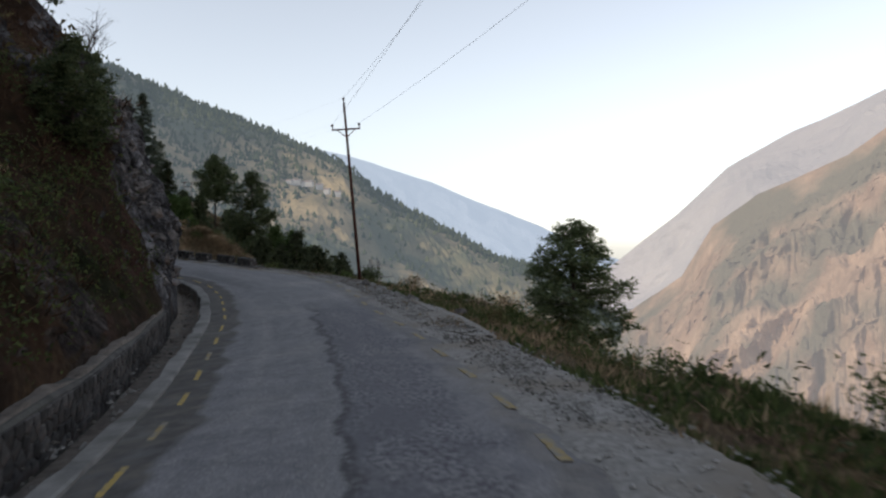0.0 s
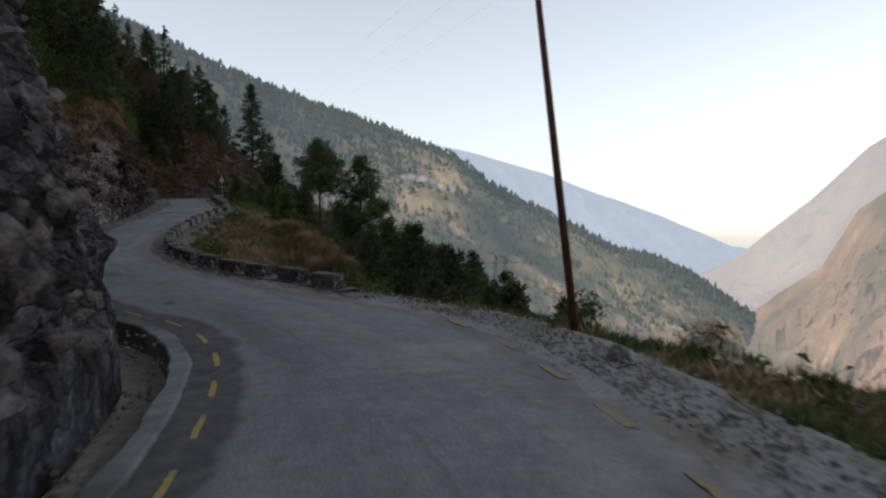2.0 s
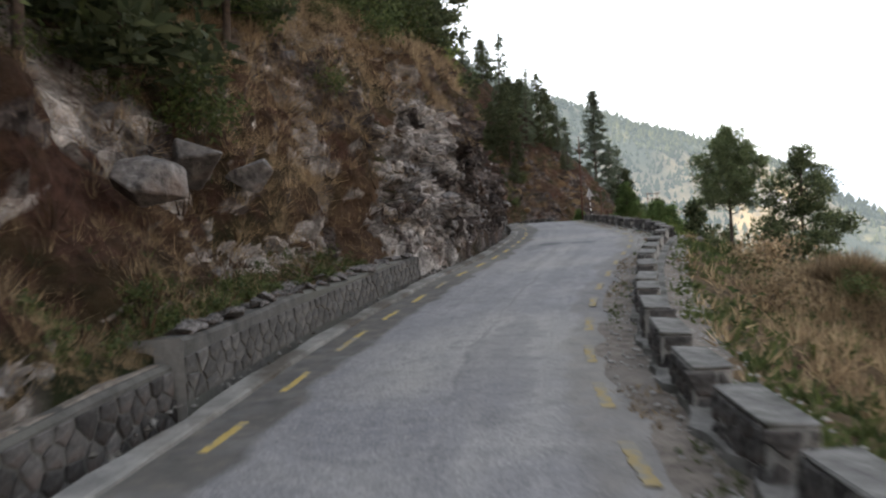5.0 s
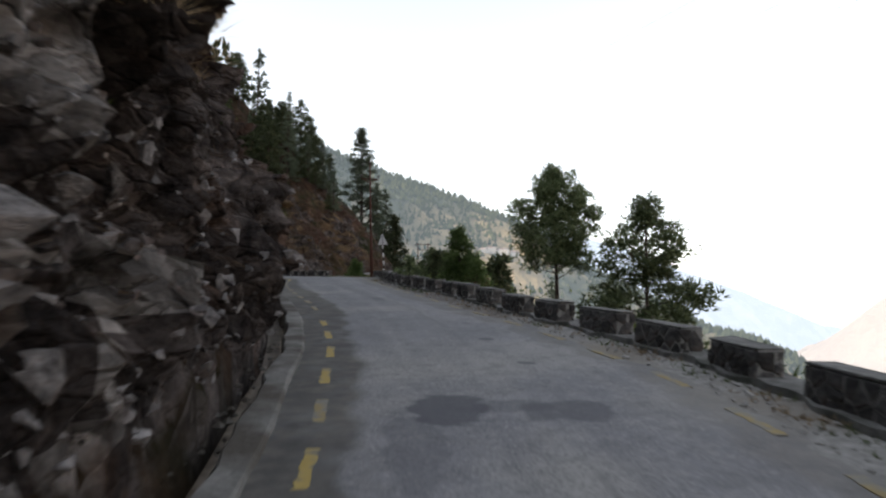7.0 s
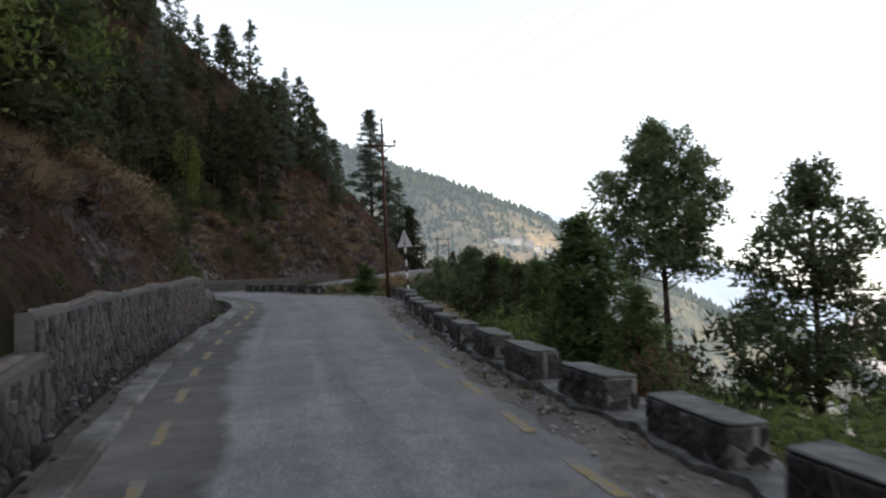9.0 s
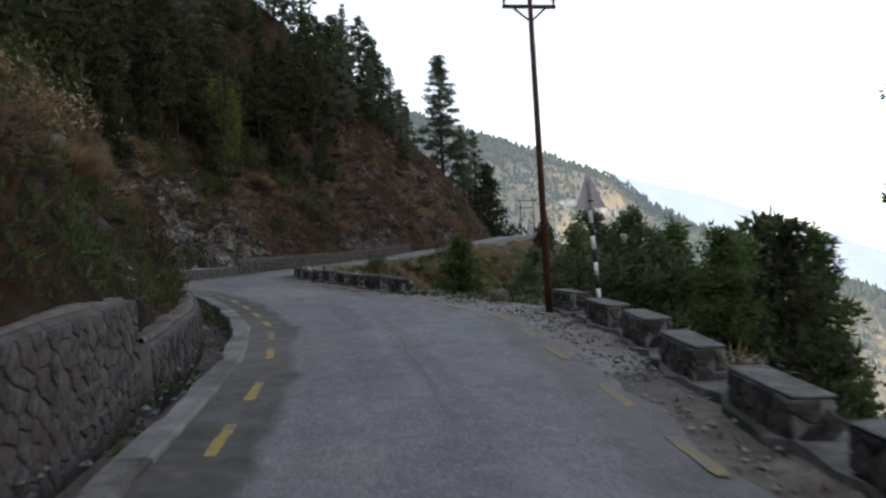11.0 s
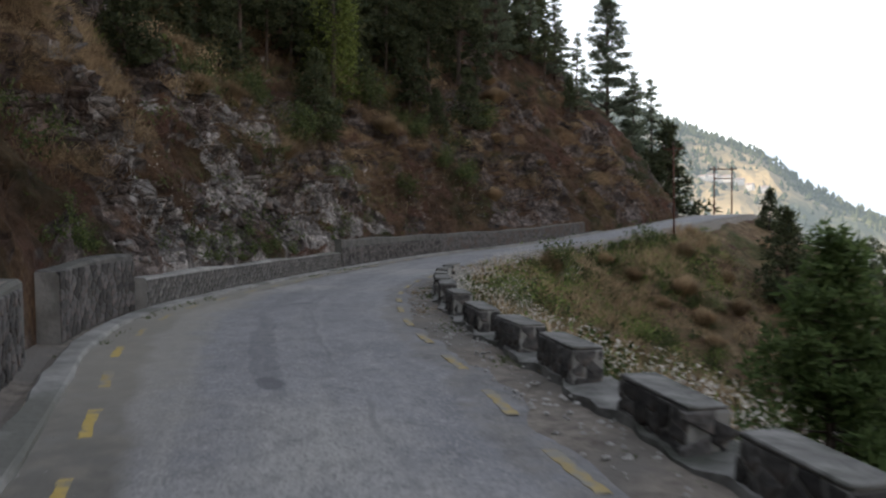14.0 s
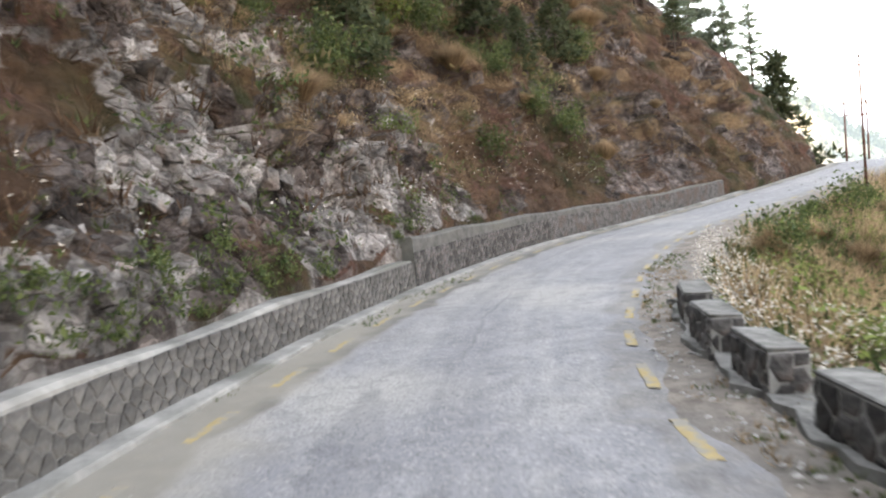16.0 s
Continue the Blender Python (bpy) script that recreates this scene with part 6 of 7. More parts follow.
taken = []
open_bank = lambda ss, dd: not (168 < ss < 214 and dd > -10.5) and not (104 < ss < 116 and dd > -13)
for x, y, ss, dd in hill_places(34, 135, 168, 7.0, 13, 2.6, prng, taken, open_bank) + hill_places(16, 84, 104, 6.5, 12, 2.8, prng, taken, open_bank) + hill_places(16, 36, 60, 6.0, 12, 2.6, prng, taken, open_bank):
    plant(prng.choice((WOODS[0], WOODS[4], WOODS[4], SCRUB[0], SCRUB[0]) if ss > 62 else (NEAR[2], NEAR[3], BUSHES[2])), x, y, prng.uniform(0, 360), prng.uniform(0.55, 1.1) * (1.0 if ss > 62 else 0.6))
for x, y, ss, dd in hill_places(28, 164, 192, 8.0, 15, 2.2, prng, taken, lambda ss, dd: not (176 < ss < 192 and dd > -9.5)) + hill_places(40, 162, 218, 8.5, 17, 2.7, prng, taken, open_bank):
    plant(prng.choice((WOODS[0], WOODS[3], WOODS[3], SCRUB[0], SCRUB[1])), x, y, prng.uniform(0, 360), prng.uniform(0.5, 0.95))
for x, y, ss, dd in hill_places(34, 166, 216, 6.0, 11, 2.4, prng, [], lambda ss, dd: True):
    plant(prng.choice((SCRUB[0], SCRUB[1], WOODS[4], BUSHES[2])), x, y, prng.uniform(0, 360), prng.uniform(0.35, 0.65))
for x, y, ss, dd in hill_places(26, 144, 170, 6.5, 15, 2.4, prng, taken, open_bank) + hill_places(30, 128, 215, 9.5, 20, 2.6, prng, taken, open_bank):
    plant(prng.choice((WOODS[0], WOODS[1], WOODS[3], WOODS[4], BUSHES[5])), x, y, prng.uniform(0, 360), prng.uniform(0.5, 0.95))
SMALL_SCRUB = hill_places(150, 132, 216, 5.0, 16, 1.4, prng, [], lambda ss, dd: True)
for x, y, ss, dd in hill_places(30, 80, 118, 8.5, 20, 2.5, prng, taken, lambda ss, dd: not (100 < ss < 118 and dd > -11)):
    plant(prng.choice((WOODS[0], WOODS[1], WOODS[4], WOODS[4], SCRUB[0])), x, y, prng.uniform(0, 360), prng.uniform(0.5, 0.95))
for x, y, ss, dd in hill_places(18, 84, 107, 5.8, 9.5, 1.8, prng, [], lambda ss, dd: True):
    plant(prng.choice((BUSHES[2], SCRUB[0], BUSHES[0])), x, y, prng.uniform(0, 360), prng.uniform(0.35, 0.65))
for x, y, n in ((-23.6, 64.5, 0.9), (-17.0, 65.0, 0.8), (-20.5, 63.8, 0.7), (-24.4, 69.0, 0.9), (-16.5, 69.5, 0.9), (-19.6, 66.8, 0.6), (-22.3, 61.5, 0.7), (-18.6, 60.8, 0.6), (-20.8, 69.0, 0.4), (-19.2, 67.9, 0.35), (-21.8, 67.2, 0.4), (-20.2, 71.2, 0.5)):
    plant(prng.choice((BUSHES[0], BUSHES[2], BUSHES[5])), x, y, x * 70, n)
for x, y, ss, dd in hill_places(44, 156, 196, 10.5, 24, 2.0, prng, [], lambda ss, dd: not (186 < ss < 214 and dd > -13)):
    plant(prng.choice((WOODS[0], WOODS[1], WOODS[3], WOODS[4])), x, y, prng.uniform(0, 360), prng.uniform(0.6, 1.0))
# trees and shrubs that break the line of the last slope
for x, y, ss, dd in hill_places(26, 194, 218, 8.0, 15, 2.0, prng, [], lambda ss, dd: True):
    plant(prng.choice((WOODS[0], WOODS[3], WOODS[4])), x, y, prng.uniform(0, 360), prng.uniform(0.4, 0.75))
for x, y, ss, dd in hill_places(24, 196, 220, 4.5, 9.5, 1.6, prng, [], lambda ss, dd: True):
    plant(prng.choice((SCRUB[0], BUSHES[5], BUSHES[0], BUSHES[3])), x, y, prng.uniform(0, 360), prng.uniform(0.3, 0.6))
for x, y, tall, kind in ((-76.2, 177.4, 7.5, 2), (-78.6, 175.6, 6.0, 3), (-79.6, 181.0, 9.0, 2), (-75.6, 173.8, 4.0, 3), (-81.2, 178.4, 8.0, 2), (-82.5, 175.0, 7.0, 2)):
    plant_to(WOODS[kind], x, y, float(ground(x, y)[0]) + tall, x * 57, 1.1)
for x, y, ss, dd in hill_places(36, 102, 130, 6.2, 13.5, 1.5, prng, [], lambda ss, dd: True):
    plant(prng.choice((SCRUB[0], SCRUB[0], WOODS[4], WOODS[0])), x, y, prng.uniform(0, 360), prng.uniform(0.4, 0.75))
for x, y, ss, dd in hill_places(12, 99, 111, 5.2, 9.0, 1.3, prng, [], lambda ss, dd: True):
    plant(BUSHES[prng.choice((0, 0, 2))], x, y, prng.uniform(0, 360), prng.uniform(0.3, 0.55))
for x, y, top in ((-15.9, 78.2, 0.6), (-13.3, 75.4, -0.1), (-9.4, 73.5, -0.1), (-10.9, 67.5, -0.2), (-8.7, 59.4, -0.4), (-18.3, 91.1, 4.3), (-15.6, 88.4, 2.4), (-19.9, 90.8, 5.0), (-12.2, 79.0, 0.2)):
    plant_to(NEAR[2], x, y, top, x * 90, 1.05)
for k in range(24):
    s_at = prng.uniform(76, 88)
    q = at(s_at, float(table(s_at, SHOULDER)) + prng.uniform(1.2, 8.0))
    plant(BUSHES[prng.choice((0, 1, 2, 5))], float(q[0]), float(q[1]), prng.uniform(0, 360), prng.uniform(0.25, 0.45))
plant(CLUMPS[0], -66.05, 144.0, 20, 0.95)
crng = random.Random(12)
for x, y in ((-22.0, 68.6), (-21.0, 70.4), (-19.6, 69.8), (-20.4, 67.6), (-18.4, 66.6), (-22.8, 70.8), (-17.6, 67.8), (-19.0, 65.2)):
    plant(CLUMPS[1], x, y, crng.uniform(0, 360), crng.uniform(1.0, 1.5))
for k in range(46):
    s_at = crng.uniform(178, 224)
    q = at(s_at, float(table(s_at, SHOULDER)) + crng.uniform(1.6, 11))
    plant(CLUMPS[1 + k % 2], float(q[0]), float(q[1]), crng.uniform(0, 360), crng.uniform(0.8, 1.5))
for k in range(80):
    s_at, up = crng.uniform(140, 222), crng.uniform(1.2, 12)
    if float(table(s_at, STEEP)) > 2.4 and up < 5:
        continue
    q = on_bank(np.array([s_at]), np.array([up]))[0]
    plant(CLUMPS[1 + k % 2], float(q[0]), float(q[1]), crng.uniform(0, 360), crng.uniform(0.7, 1.4), float(q[2]), 0.05)
for x, y, top in FAR_END:
    plant_to(WOODS[4], x, y, top, x * 40, 1.1)
FAR_TREES = hill_places(170, 20, LENGTH, 8.5, 30, 3.4, prng, taken, lambda ss, dd: open_bank(ss, dd) and (ss < 208 or dd < -14))


def wood(name, label, places, patterns, small, large, seed, sizes=None):
    """A wood too dense to count, joined into one object."""
    rng = random.Random(seed)
    stock = []
    for pat in patterns:
        meshes = []
        for child in pat["ob"].children:
            me = child.data
            me.calc_loop_triangles()
            v, t = np.zeros(len(me.vertices) * 3, np.float32), np.zeros(len(me.loop_triangles) * 3, np.int32)
            me.vertices.foreach_get("co", v), me.loop_triangles.foreach_get("vertices", t)
            meshes.append((v.reshape(-1, 3), t.reshape(-1, 3), me.materials[0]))
        stock.append(meshes)
    sorted_mats, vs, fs, ms, k = [], [], [], [], 0
    z = ground([p[0] for p in places], [p[1] for p in places])
    for i, ((x, y, *_), h) in enumerate(zip(places, z)):
        a, n = rng.uniform(0, 6.28), sizes[i] if sizes else rng.uniform(small, large)
        c, q = math.cos(a) * n, math.sin(a) * n
        for v, t, material in stock[rng.randrange(len(stock))]:
            if material not in sorted_mats:
                sorted_mats.append(material)
            vs.append(np.stack([v[:, 0] * c - v[:, 1] * q + x, v[:, 0] * q + v[:, 1] * c + y, v[:, 2] * n * rng.uniform(0.9, 1.1) + h - 0.2], 1))
            fs.append(t + k), ms.append(np.full(len(t), sorted_mats.index(material), np.int32))
            k += len(v)
    me = fast_mesh(name, np.concatenate(vs), np.concatenate(fs), sorted_mats[0])
    for material in sorted_mats[1:]:
        me.materials.append(material)
    me.polygons.foreach_set("material_index", np.concatenate(ms))
    return tagged(new(name, me), label, "forest", kind="stuff")


LOW = [pattern(pine("broad", 11, 6.2, 0.15, 81, "dark pine", 0), 11), pattern(pine("egg", 12, 6.4, 0.25, 82, "dark pine", 0), 12), pattern(pine("cone", 13, 6.2, 0.08, 83, "dark conifer", 0), 13)]
wood("hillside_scrub", "golden and olive scrub scattered over the hillside", SMALL_SCRUB, [BUSHES[5], BUSHES[3], BUSHES[0]], 0.5, 1.0, 8)
wood("hillside_wood", "dark green pines scattered over the hillside", FAR_TREES, WOODS, 0.5, 1.0, 9)
wood("hillside_wood", "dense dark pine wood high on the hillside", hill_places(320, 10, LENGTH, 16, 80, 2.8, prng, taken, lambda ss, dd: ss < 212 or dd < -26), LOW, 0.55, 1.1, 6)
wood("hillside_wood", "dark trees and scrub above the rock cutting", hill_places(140, 64, 212, 9, 20, 2.2, prng, taken, open_bank), LOW, 0.25, 0.6, 7)


def canopy(x, y, ss, dd):
    """Height of the slope wood's even canopy, kept below the parapet where the valley shows over it."""
    top = (0.3 if ss < 104 and dd > 20 else -0.5 if ss < 104 else -0.28) - 0.611 * x - 0.053 * y
    if ss > 110 and dd < 45:
        top = min(top, float(at(ss, 0)[2]) + (0.3 if ss < 152 else 1.0) - 0.18 * dd)
    return top


def slope_spots(count, s0, s1, lo, hi, gap, rng, taken):
    out = []
    for k in range(count * 10):
        p = at(min(rng.uniform(s0, s1), LENGTH), rng.uniform(lo, hi))
        x, y = float(p[0]), float(p[1])
        ss, dd = signed(x, y)
        if dd < lo or (178 < ss < 232 and dd < 15) or (83 < ss < 108 and dd < 13) or (x + 20) ** 2 + (y - 68) ** 2 < 36 or (x - 6.3) ** 2 + (y - 36.7) ** 2 < 60 or any((x - q) ** 2 + (y - r) ** 2 < gap * gap for q, r in taken):
            continue
        z = float(ground(x, y)[0])
        tall = canopy(x, y, ss, dd) - z - rng.random() ** 2 * 3.0
        if tall < 1.6 or ss < 54:
            continue
        taken.append((x, y)), out.append((x, y, min(tall, rng.uniform(7, 12))))
        if len(out) >= count:
            break
    return out


slope_taken = []
side_slope = slope_spots(70, 62, 86, 11, 65, 3.4, prng, slope_taken)
near_slope = slope_spots(60, 68, 125, 7.5, 26, 2.8, prng, slope_taken)
far_slope = side_slope + slope_spots(260, 66, 245, 12, 70, 2.8, prng, slope_taken)
wood("slope_wood", "dense dark pines on the slope falling to the valley", [(x, y) for x, y, tall in far_slope], LOW, 0.22, 0.5, 8, [tall / 12 for x, y, tall in far_slope])
for pat in LOW:
    for child in list(pat["ob"].children):
        bpy.data.objects.remove(child)
    bpy.data.objects.remove(pat["ob"])
# trees on the slope below the road
for x, y, tall in near_slope:
    pat = prng.choice((WOODS[0], WOODS[1], WOODS[4], WOODS[4]))
    plant(pat, x, y, prng.uniform(0, 360), tall / pat["tall"])
for x, y, top in ((-44.0, 125.0, 11.0), (-46.5, 128.0, 10.2), (-42.0, 123.0, 10.5), (-49.5, 127.0, 9.6), (-41.0, 127.5, 11.2), (-47.0, 133.0, 9.8), (-40.5, 113.5, 10.2), (-39.8, 104.5, 9.6), (-38.6, 101.0, 9.4), (-41.5, 108.5, 10.2)):
    plant_to((NEAR[2], WOODS[4])[int(x) % 2], x, y, top, x * 50, 0.95)


# scrub along the verges and over the banks
def scatter(patterns, count, s0, s1, lo, hi, small, large, rng):
    for k in range(count):
        s, d = rng.uniform(s0, s1), rng.uniform(lo, hi)
        edge = lerp_at(SHOULDER, s) if lo > 0 else lerp_at(LEFT, s) - lerp_at(FOOT, s)
        p = at(s, edge + d)
        ss, dd = signed(float(p[0]), float(p[1]))
        if lo > 0 and dd < lerp_at(SHOULDER, ss) + 0.9 or lo <= 0 and dd > lerp_at(LEFT, ss) - lerp_at(FOOT, ss) - 0.7:
            continue
        if lo <= 0 and lerp_at(STEEP, ss) > 2.2 and d > -4:
            continue
        plant(rng.choice(patterns), float(p[0]), float(p[1]), rng.uniform(0, 360), rng.uniform(small, large), sink=0.1)


scatter(BUSHES, 62, 42, 200, 1.2, 8, 0.3, 0.7, prng)
scatter(BUSHES, 45, 178, 232, 1.2, 13, 0.35, 0.8, prng)
scatter(BUSHES, 55, 42, 215, -9, -0.8, 0.3, 0.7, prng)
scatter(SCRUB[:2], 44, 64, 220, -26, -6, 0.5, 1.0, prng)


def thicket(name, material, label, count, s0, s1, lo, hi, size, seed, right, leaf=0.1, patchy=-1.0, each=44):
    """Low tangled growth over a bank: many small leafy clumps."""
    rng = np.random.default_rng(seed)
    s, d = rng.uniform(s0, s1, count), rng.uniform(lo, hi, count)
    edge = table(s, SHOULDER) if right else table(s, LEFT) - table(s, FOOT)
    p = at(s, edge + d) if right else on_bank(s, d)
    if right:
        p[:, 2] = ground(p[:, 0], p[:, 1])
    p = p[fbm(p * 0.22 + seed, 3) > patchy]
    r = size * rng.uniform(0.5, 1.3, len(p))
    c = np.repeat(p, each, 0) + rng.normal(size=(len(p) * each, 3)) * np.repeat(r, each)[:, None] * np.array([0.45, 0.45, 0.35]) + np.array([0, 0, 0.15])
    v, f = leaves(c, leaf, rng)
    tagged(new(name, fast_mesh(name, v, f, material)), label, "undergrowth", kind="stuff")


thicket("undergrowth", BROAD, "dark green undergrowth covering the bank", 650, 36, 62, 0.3, 11, 0.8, 91, False, 0.055, -0.6, 90)
thicket("undergrowth", OLIVE, "brown and olive scrub covering the hillside", 1100, 30, 215, 3.0, 24, 0.9, 92, False, 0.15, 0.05)
thicket("undergrowth", BROAD, "dark green scrub in patches on the hillside", 800, 60, 215, 3.5, 24, 1.0, 93, False, 0.15, 0.2)
thicket("undergrowth", GREEN, "green shrubs over the bank below the parapet", 900, 176, 226, 1.4, 12, 0.9, 95, True, 0.075, 0.12, 50)
thicket("undergrowth", OLIVE, "olive brown scrub over the bank below the parapet", 420, 178, 226, 1.2, 12, 0.7, 96, True, 0.08, 0.05, 40)
thicket("undergrowth", BROAD, "green weeds growing at the foot of the rock", 120, 176, 215, 0.2, 1.6, 0.5, 97, False, 0.06, 0.1, 50)
thicket("undergrowth", BROAD, "tangled green growth on the outer slope", 800, 40, 220, 1.5, 14, 0.6, 94, True, 0.1, -0.1)

# ---- grass, flowers and loose stones: too many to count ----
def tufts(name, material, label, count, s0, s1, lo, hi, size, blade, seed, right, width=0.06, patchy=0.0):
    rng = np.random.default_rng(seed)
    s, d = rng.uniform(s0, s1, count), rng.uniform(lo, hi, count)
    edge = table(s, SHOULDER) if right else table(s, LEFT) - table(s, FOOT)
    p = at(s, edge + (d if right else -d), -0.01)
    if hi > 0.5 and right:
        p[:, 2] = ground(p[:, 0], p[:, 1])
    elif hi > 0.5:
        p = on_bank(s, d)
    keep = fbm(p * (0.25 if hi > 0.5 else 0.6) + seed, 3) > patchy
    if not right and hi > 0.5:
        keep &= (table(s, STEEP) < 2.4) | (d > 1.6) | (rng.random(count) < 0.12)
    p = p[keep]
    if not right and width < 0.03:
        blade, width = int(blade * 1.9), width * 0.42
    v, f = blades(p - np.array([0, 0, 0.05]), size * rng.uniform(0.5, 1.3, len(p)), blade, rng, width, 0.98)
    ob = new(name, fast_mesh(name, v, f, material))
    return tagged(ob, label, "grass", kind="stuff")


tufts("dry_grass", RUSSET, "reddish brown dry grass over the hillside", 24000, 30, 225, 0.5, 22, 0.5, 9, 51, False, 0.04, -0.3)
tufts("dry_grass", RUSSET, "brown grass thick on the bank before the cutting", 6000, 82, 136, 0.3, 11, 0.42, 11, 69, False, 0.017, -0.3)
tufts("dry_grass", RUSSET, "brown dry grass on the bank before the cutting", 6000, 104, 138, 0.5, 11, 0.5, 12, 70, False, 0.02, -0.15)
tufts("dry_grass", DRY, "thick golden brown grass on the open bank", 7000, 84, 112, 0.3, 10, 0.45, 10, 74, False, 0.016, -0.45)
tufts("dry_grass", DRY, "long golden grass hanging over the top of the cutting", 2600, 104, 130, 1.2, 5.0, 0.6, 20, 78, False, 0.018, -0.3)
tufts("dry_grass", RUSSET, "dense brown grass on the bank above the low wall", 7000, 168, 222, 0.4, 12, 0.4, 14, 66, False, 0.025, -0.25)
tufts("dry_grass", DRY, "pale dry grass on the bank above the low wall", 5600, 168, 222, 0.8, 12, 0.5, 14, 67, False, 0.018, -0.05)
tufts("dry_grass", DRY, "thick golden grass hanging over the rock", 1500, 176, 187, 3.0, 7.5, 0.75, 34, 68, False, 0.014, -0.1)
tufts("dry_grass", DRY, "long golden dry grass hanging over the bank", 5200, 78, 215, 2.0, 16, 0.62, 20, 59, False, 0.018, 0.22)
tufts("dry_grass", DRY, "dry pale brown grass on the slope below the road", 7000, 40, 225, 0.9, 20, 0.5, 10, 52, True, 0.03, -0.05)
tufts("green_weeds", BROAD, "low green weeds along the road edge", 7000, 38, 222, 0.5, 4.0, 0.3, 8, 53, True, 0.12, -0.15)
tufts("green_weeds", BROAD, "dense low green growth on the outer verge", 8000, 40, 82, 0.3, 7.0, 0.3, 8, 55, True, 0.08, -0.15)
tufts("dry_grass", DRY, "dry brown grass among the weeds on the outer verge", 4500, 40, 84, 0.3, 8.0, 0.32, 10, 73, True, 0.03, -0.2)
thicket("undergrowth", OLIVE, "olive brown scrub on the outer verge", 260, 42, 84, 0.8, 8, 0.5, 98, True, 0.06, -0.1, 40)
tufts("dry_grass", DRY, "tall dry golden grass on a mound below the road", 3600, 96, 122, 2.4, 12.0, 0.6, 16, 56, True, 0.02, -0.5)
tufts("dry_grass", DRY, "pale golden grass clumps on the mound beside the parapet", 1800, 108, 119, 4.0, 13.0, 0.75, 22, 76, True, 0.026, -0.25)
tufts("dry_grass", DRY, "dry brown grass and weeds below the parapet", 6000, 176, 225, 0.8, 14.0, 0.5, 12, 57, True, 0.022, -0.3)
tufts("dry_grass", DRY, "tall pale golden grass clumps below the parapet", 3000, 176, 225, 0.9, 14.0, 0.95, 34, 60, True, 0.014, 0.22)
tufts("green_weeds", BROAD, "small weeds and grass in the dirt along the parapet", 5200, 82, 200, -0.6, 0.12, 0.09, 8, 63, True, 0.09, 0.1)
tufts("dry_grass", DRY, "short dry grass in the dirt along the outer edge", 3500, 56, 200, -0.7, 0.2, 0.13, 8, 64, True, 0.06, 0.1)
tufts("green_weeds", BROAD, "small weeds growing between kerb and asphalt", 1500, 150, 200, -1.1, -0.5, 0.12, 8, 65, False, 0.09, 0.1)
tufts("green_weeds", BROAD, "green weeds below the parapet", 3500, 176, 225, 0.8, 12.0, 0.5, 9, 58, True, 0.12, 0.1)
tufts("green_weeds", BROAD, "green weeds over the low bank behind the wall", 5000, 146, 174, 0.05, 5.0, 0.28, 9, 88, False, 0.06, -0.25)
tufts("green_weeds", BROAD, "low green weeds at the foot of the bank", 3500, 38, 222, 0.0, 2.5, 0.24, 10, 54, False, 0.05, 0.15)
thicket("undergrowth", BROAD, "green weeds on the ledge behind the wall", 170, 97, 107, 0.1, 1.05, 0.2, 99, False, 0.04, -0.6, 60)
tufts("dry_grass", DRY, "short dry grass on the ledge behind the wall", 1500, 96, 107, 0.02, 1.0, 0.2, 14, 77, False, 0.02, -0.6)

thicket("undergrowth", BROAD, "dark green weeds on top of the low wall", 150, 178, 197, 0.0, 0.4, 0.26, 111, False, 0.045, 0.0, 60)
tufts("green_weeds", BROAD, "low green weeds in the dirt before the parapet", 700, 157, 166, -0.4, 0.8, 0.2, 12, 112, True, 0.09, -0.1)


def ledge_grass(count, seed):
    """Long golden grass that hangs over the edges of the ledges."""
    rng = np.random.default_rng(seed)
    tops = np.zeros(len(BAND_S), np.float32)
    band_me.attributes["ledge_top"].data.foreach_get("value", tops)
    spots = np.nonzero(tops > 0.5)[0]
    p = BAND_P[spots[rng.integers(0, len(spots), count)]] + rng.normal(size=(count, 3)) * 0.1
    v, f = blades(p - np.array([0, 0, 0.05]), 0.45 * rng.uniform(0.5, 1.3, count), 26, rng, 0.009, 0.6, 0.15)
    tagged(new("dry_grass", fast_mesh("dry_grass", v, f, DRY)), "golden dry grass hanging over the ledges of the bank", "grass", kind="stuff")


ledge_grass(7000, 83)


def flowers(name, s0, s1, lo, hi, right, count, seed):
    rng = np.random.default_rng(seed)
    s, d = rng.uniform(s0, s1, count), rng.uniform(lo, hi, count)
    edge = table(s, SHOULDER) if right else table(s, LEFT) - table(s, FOOT)
    p = at(s, edge + d) if right else on_bank(s, d)
    if right:
        p[:, 2] = ground(p[:, 0], p[:, 1])
    p = p[fbm(p * 0.5 + seed, 2) > -0.15]
    p[:, 2] += rng.uniform(0.15, 0.6, len(p))
    v, f = leaves(p, 0.035, rng)
    tagged(new(name, fast_mesh(name, v, f, FLOWER)), "small pale wild flowers in the verge", "flowers", kind="stuff")


flowers("wild_flowers", 170, 206, 0.35, 2.6, True, 7500, 61)
flowers("wild_flowers", 184, 212, 0.4, 3.0, False, 1100, 62)


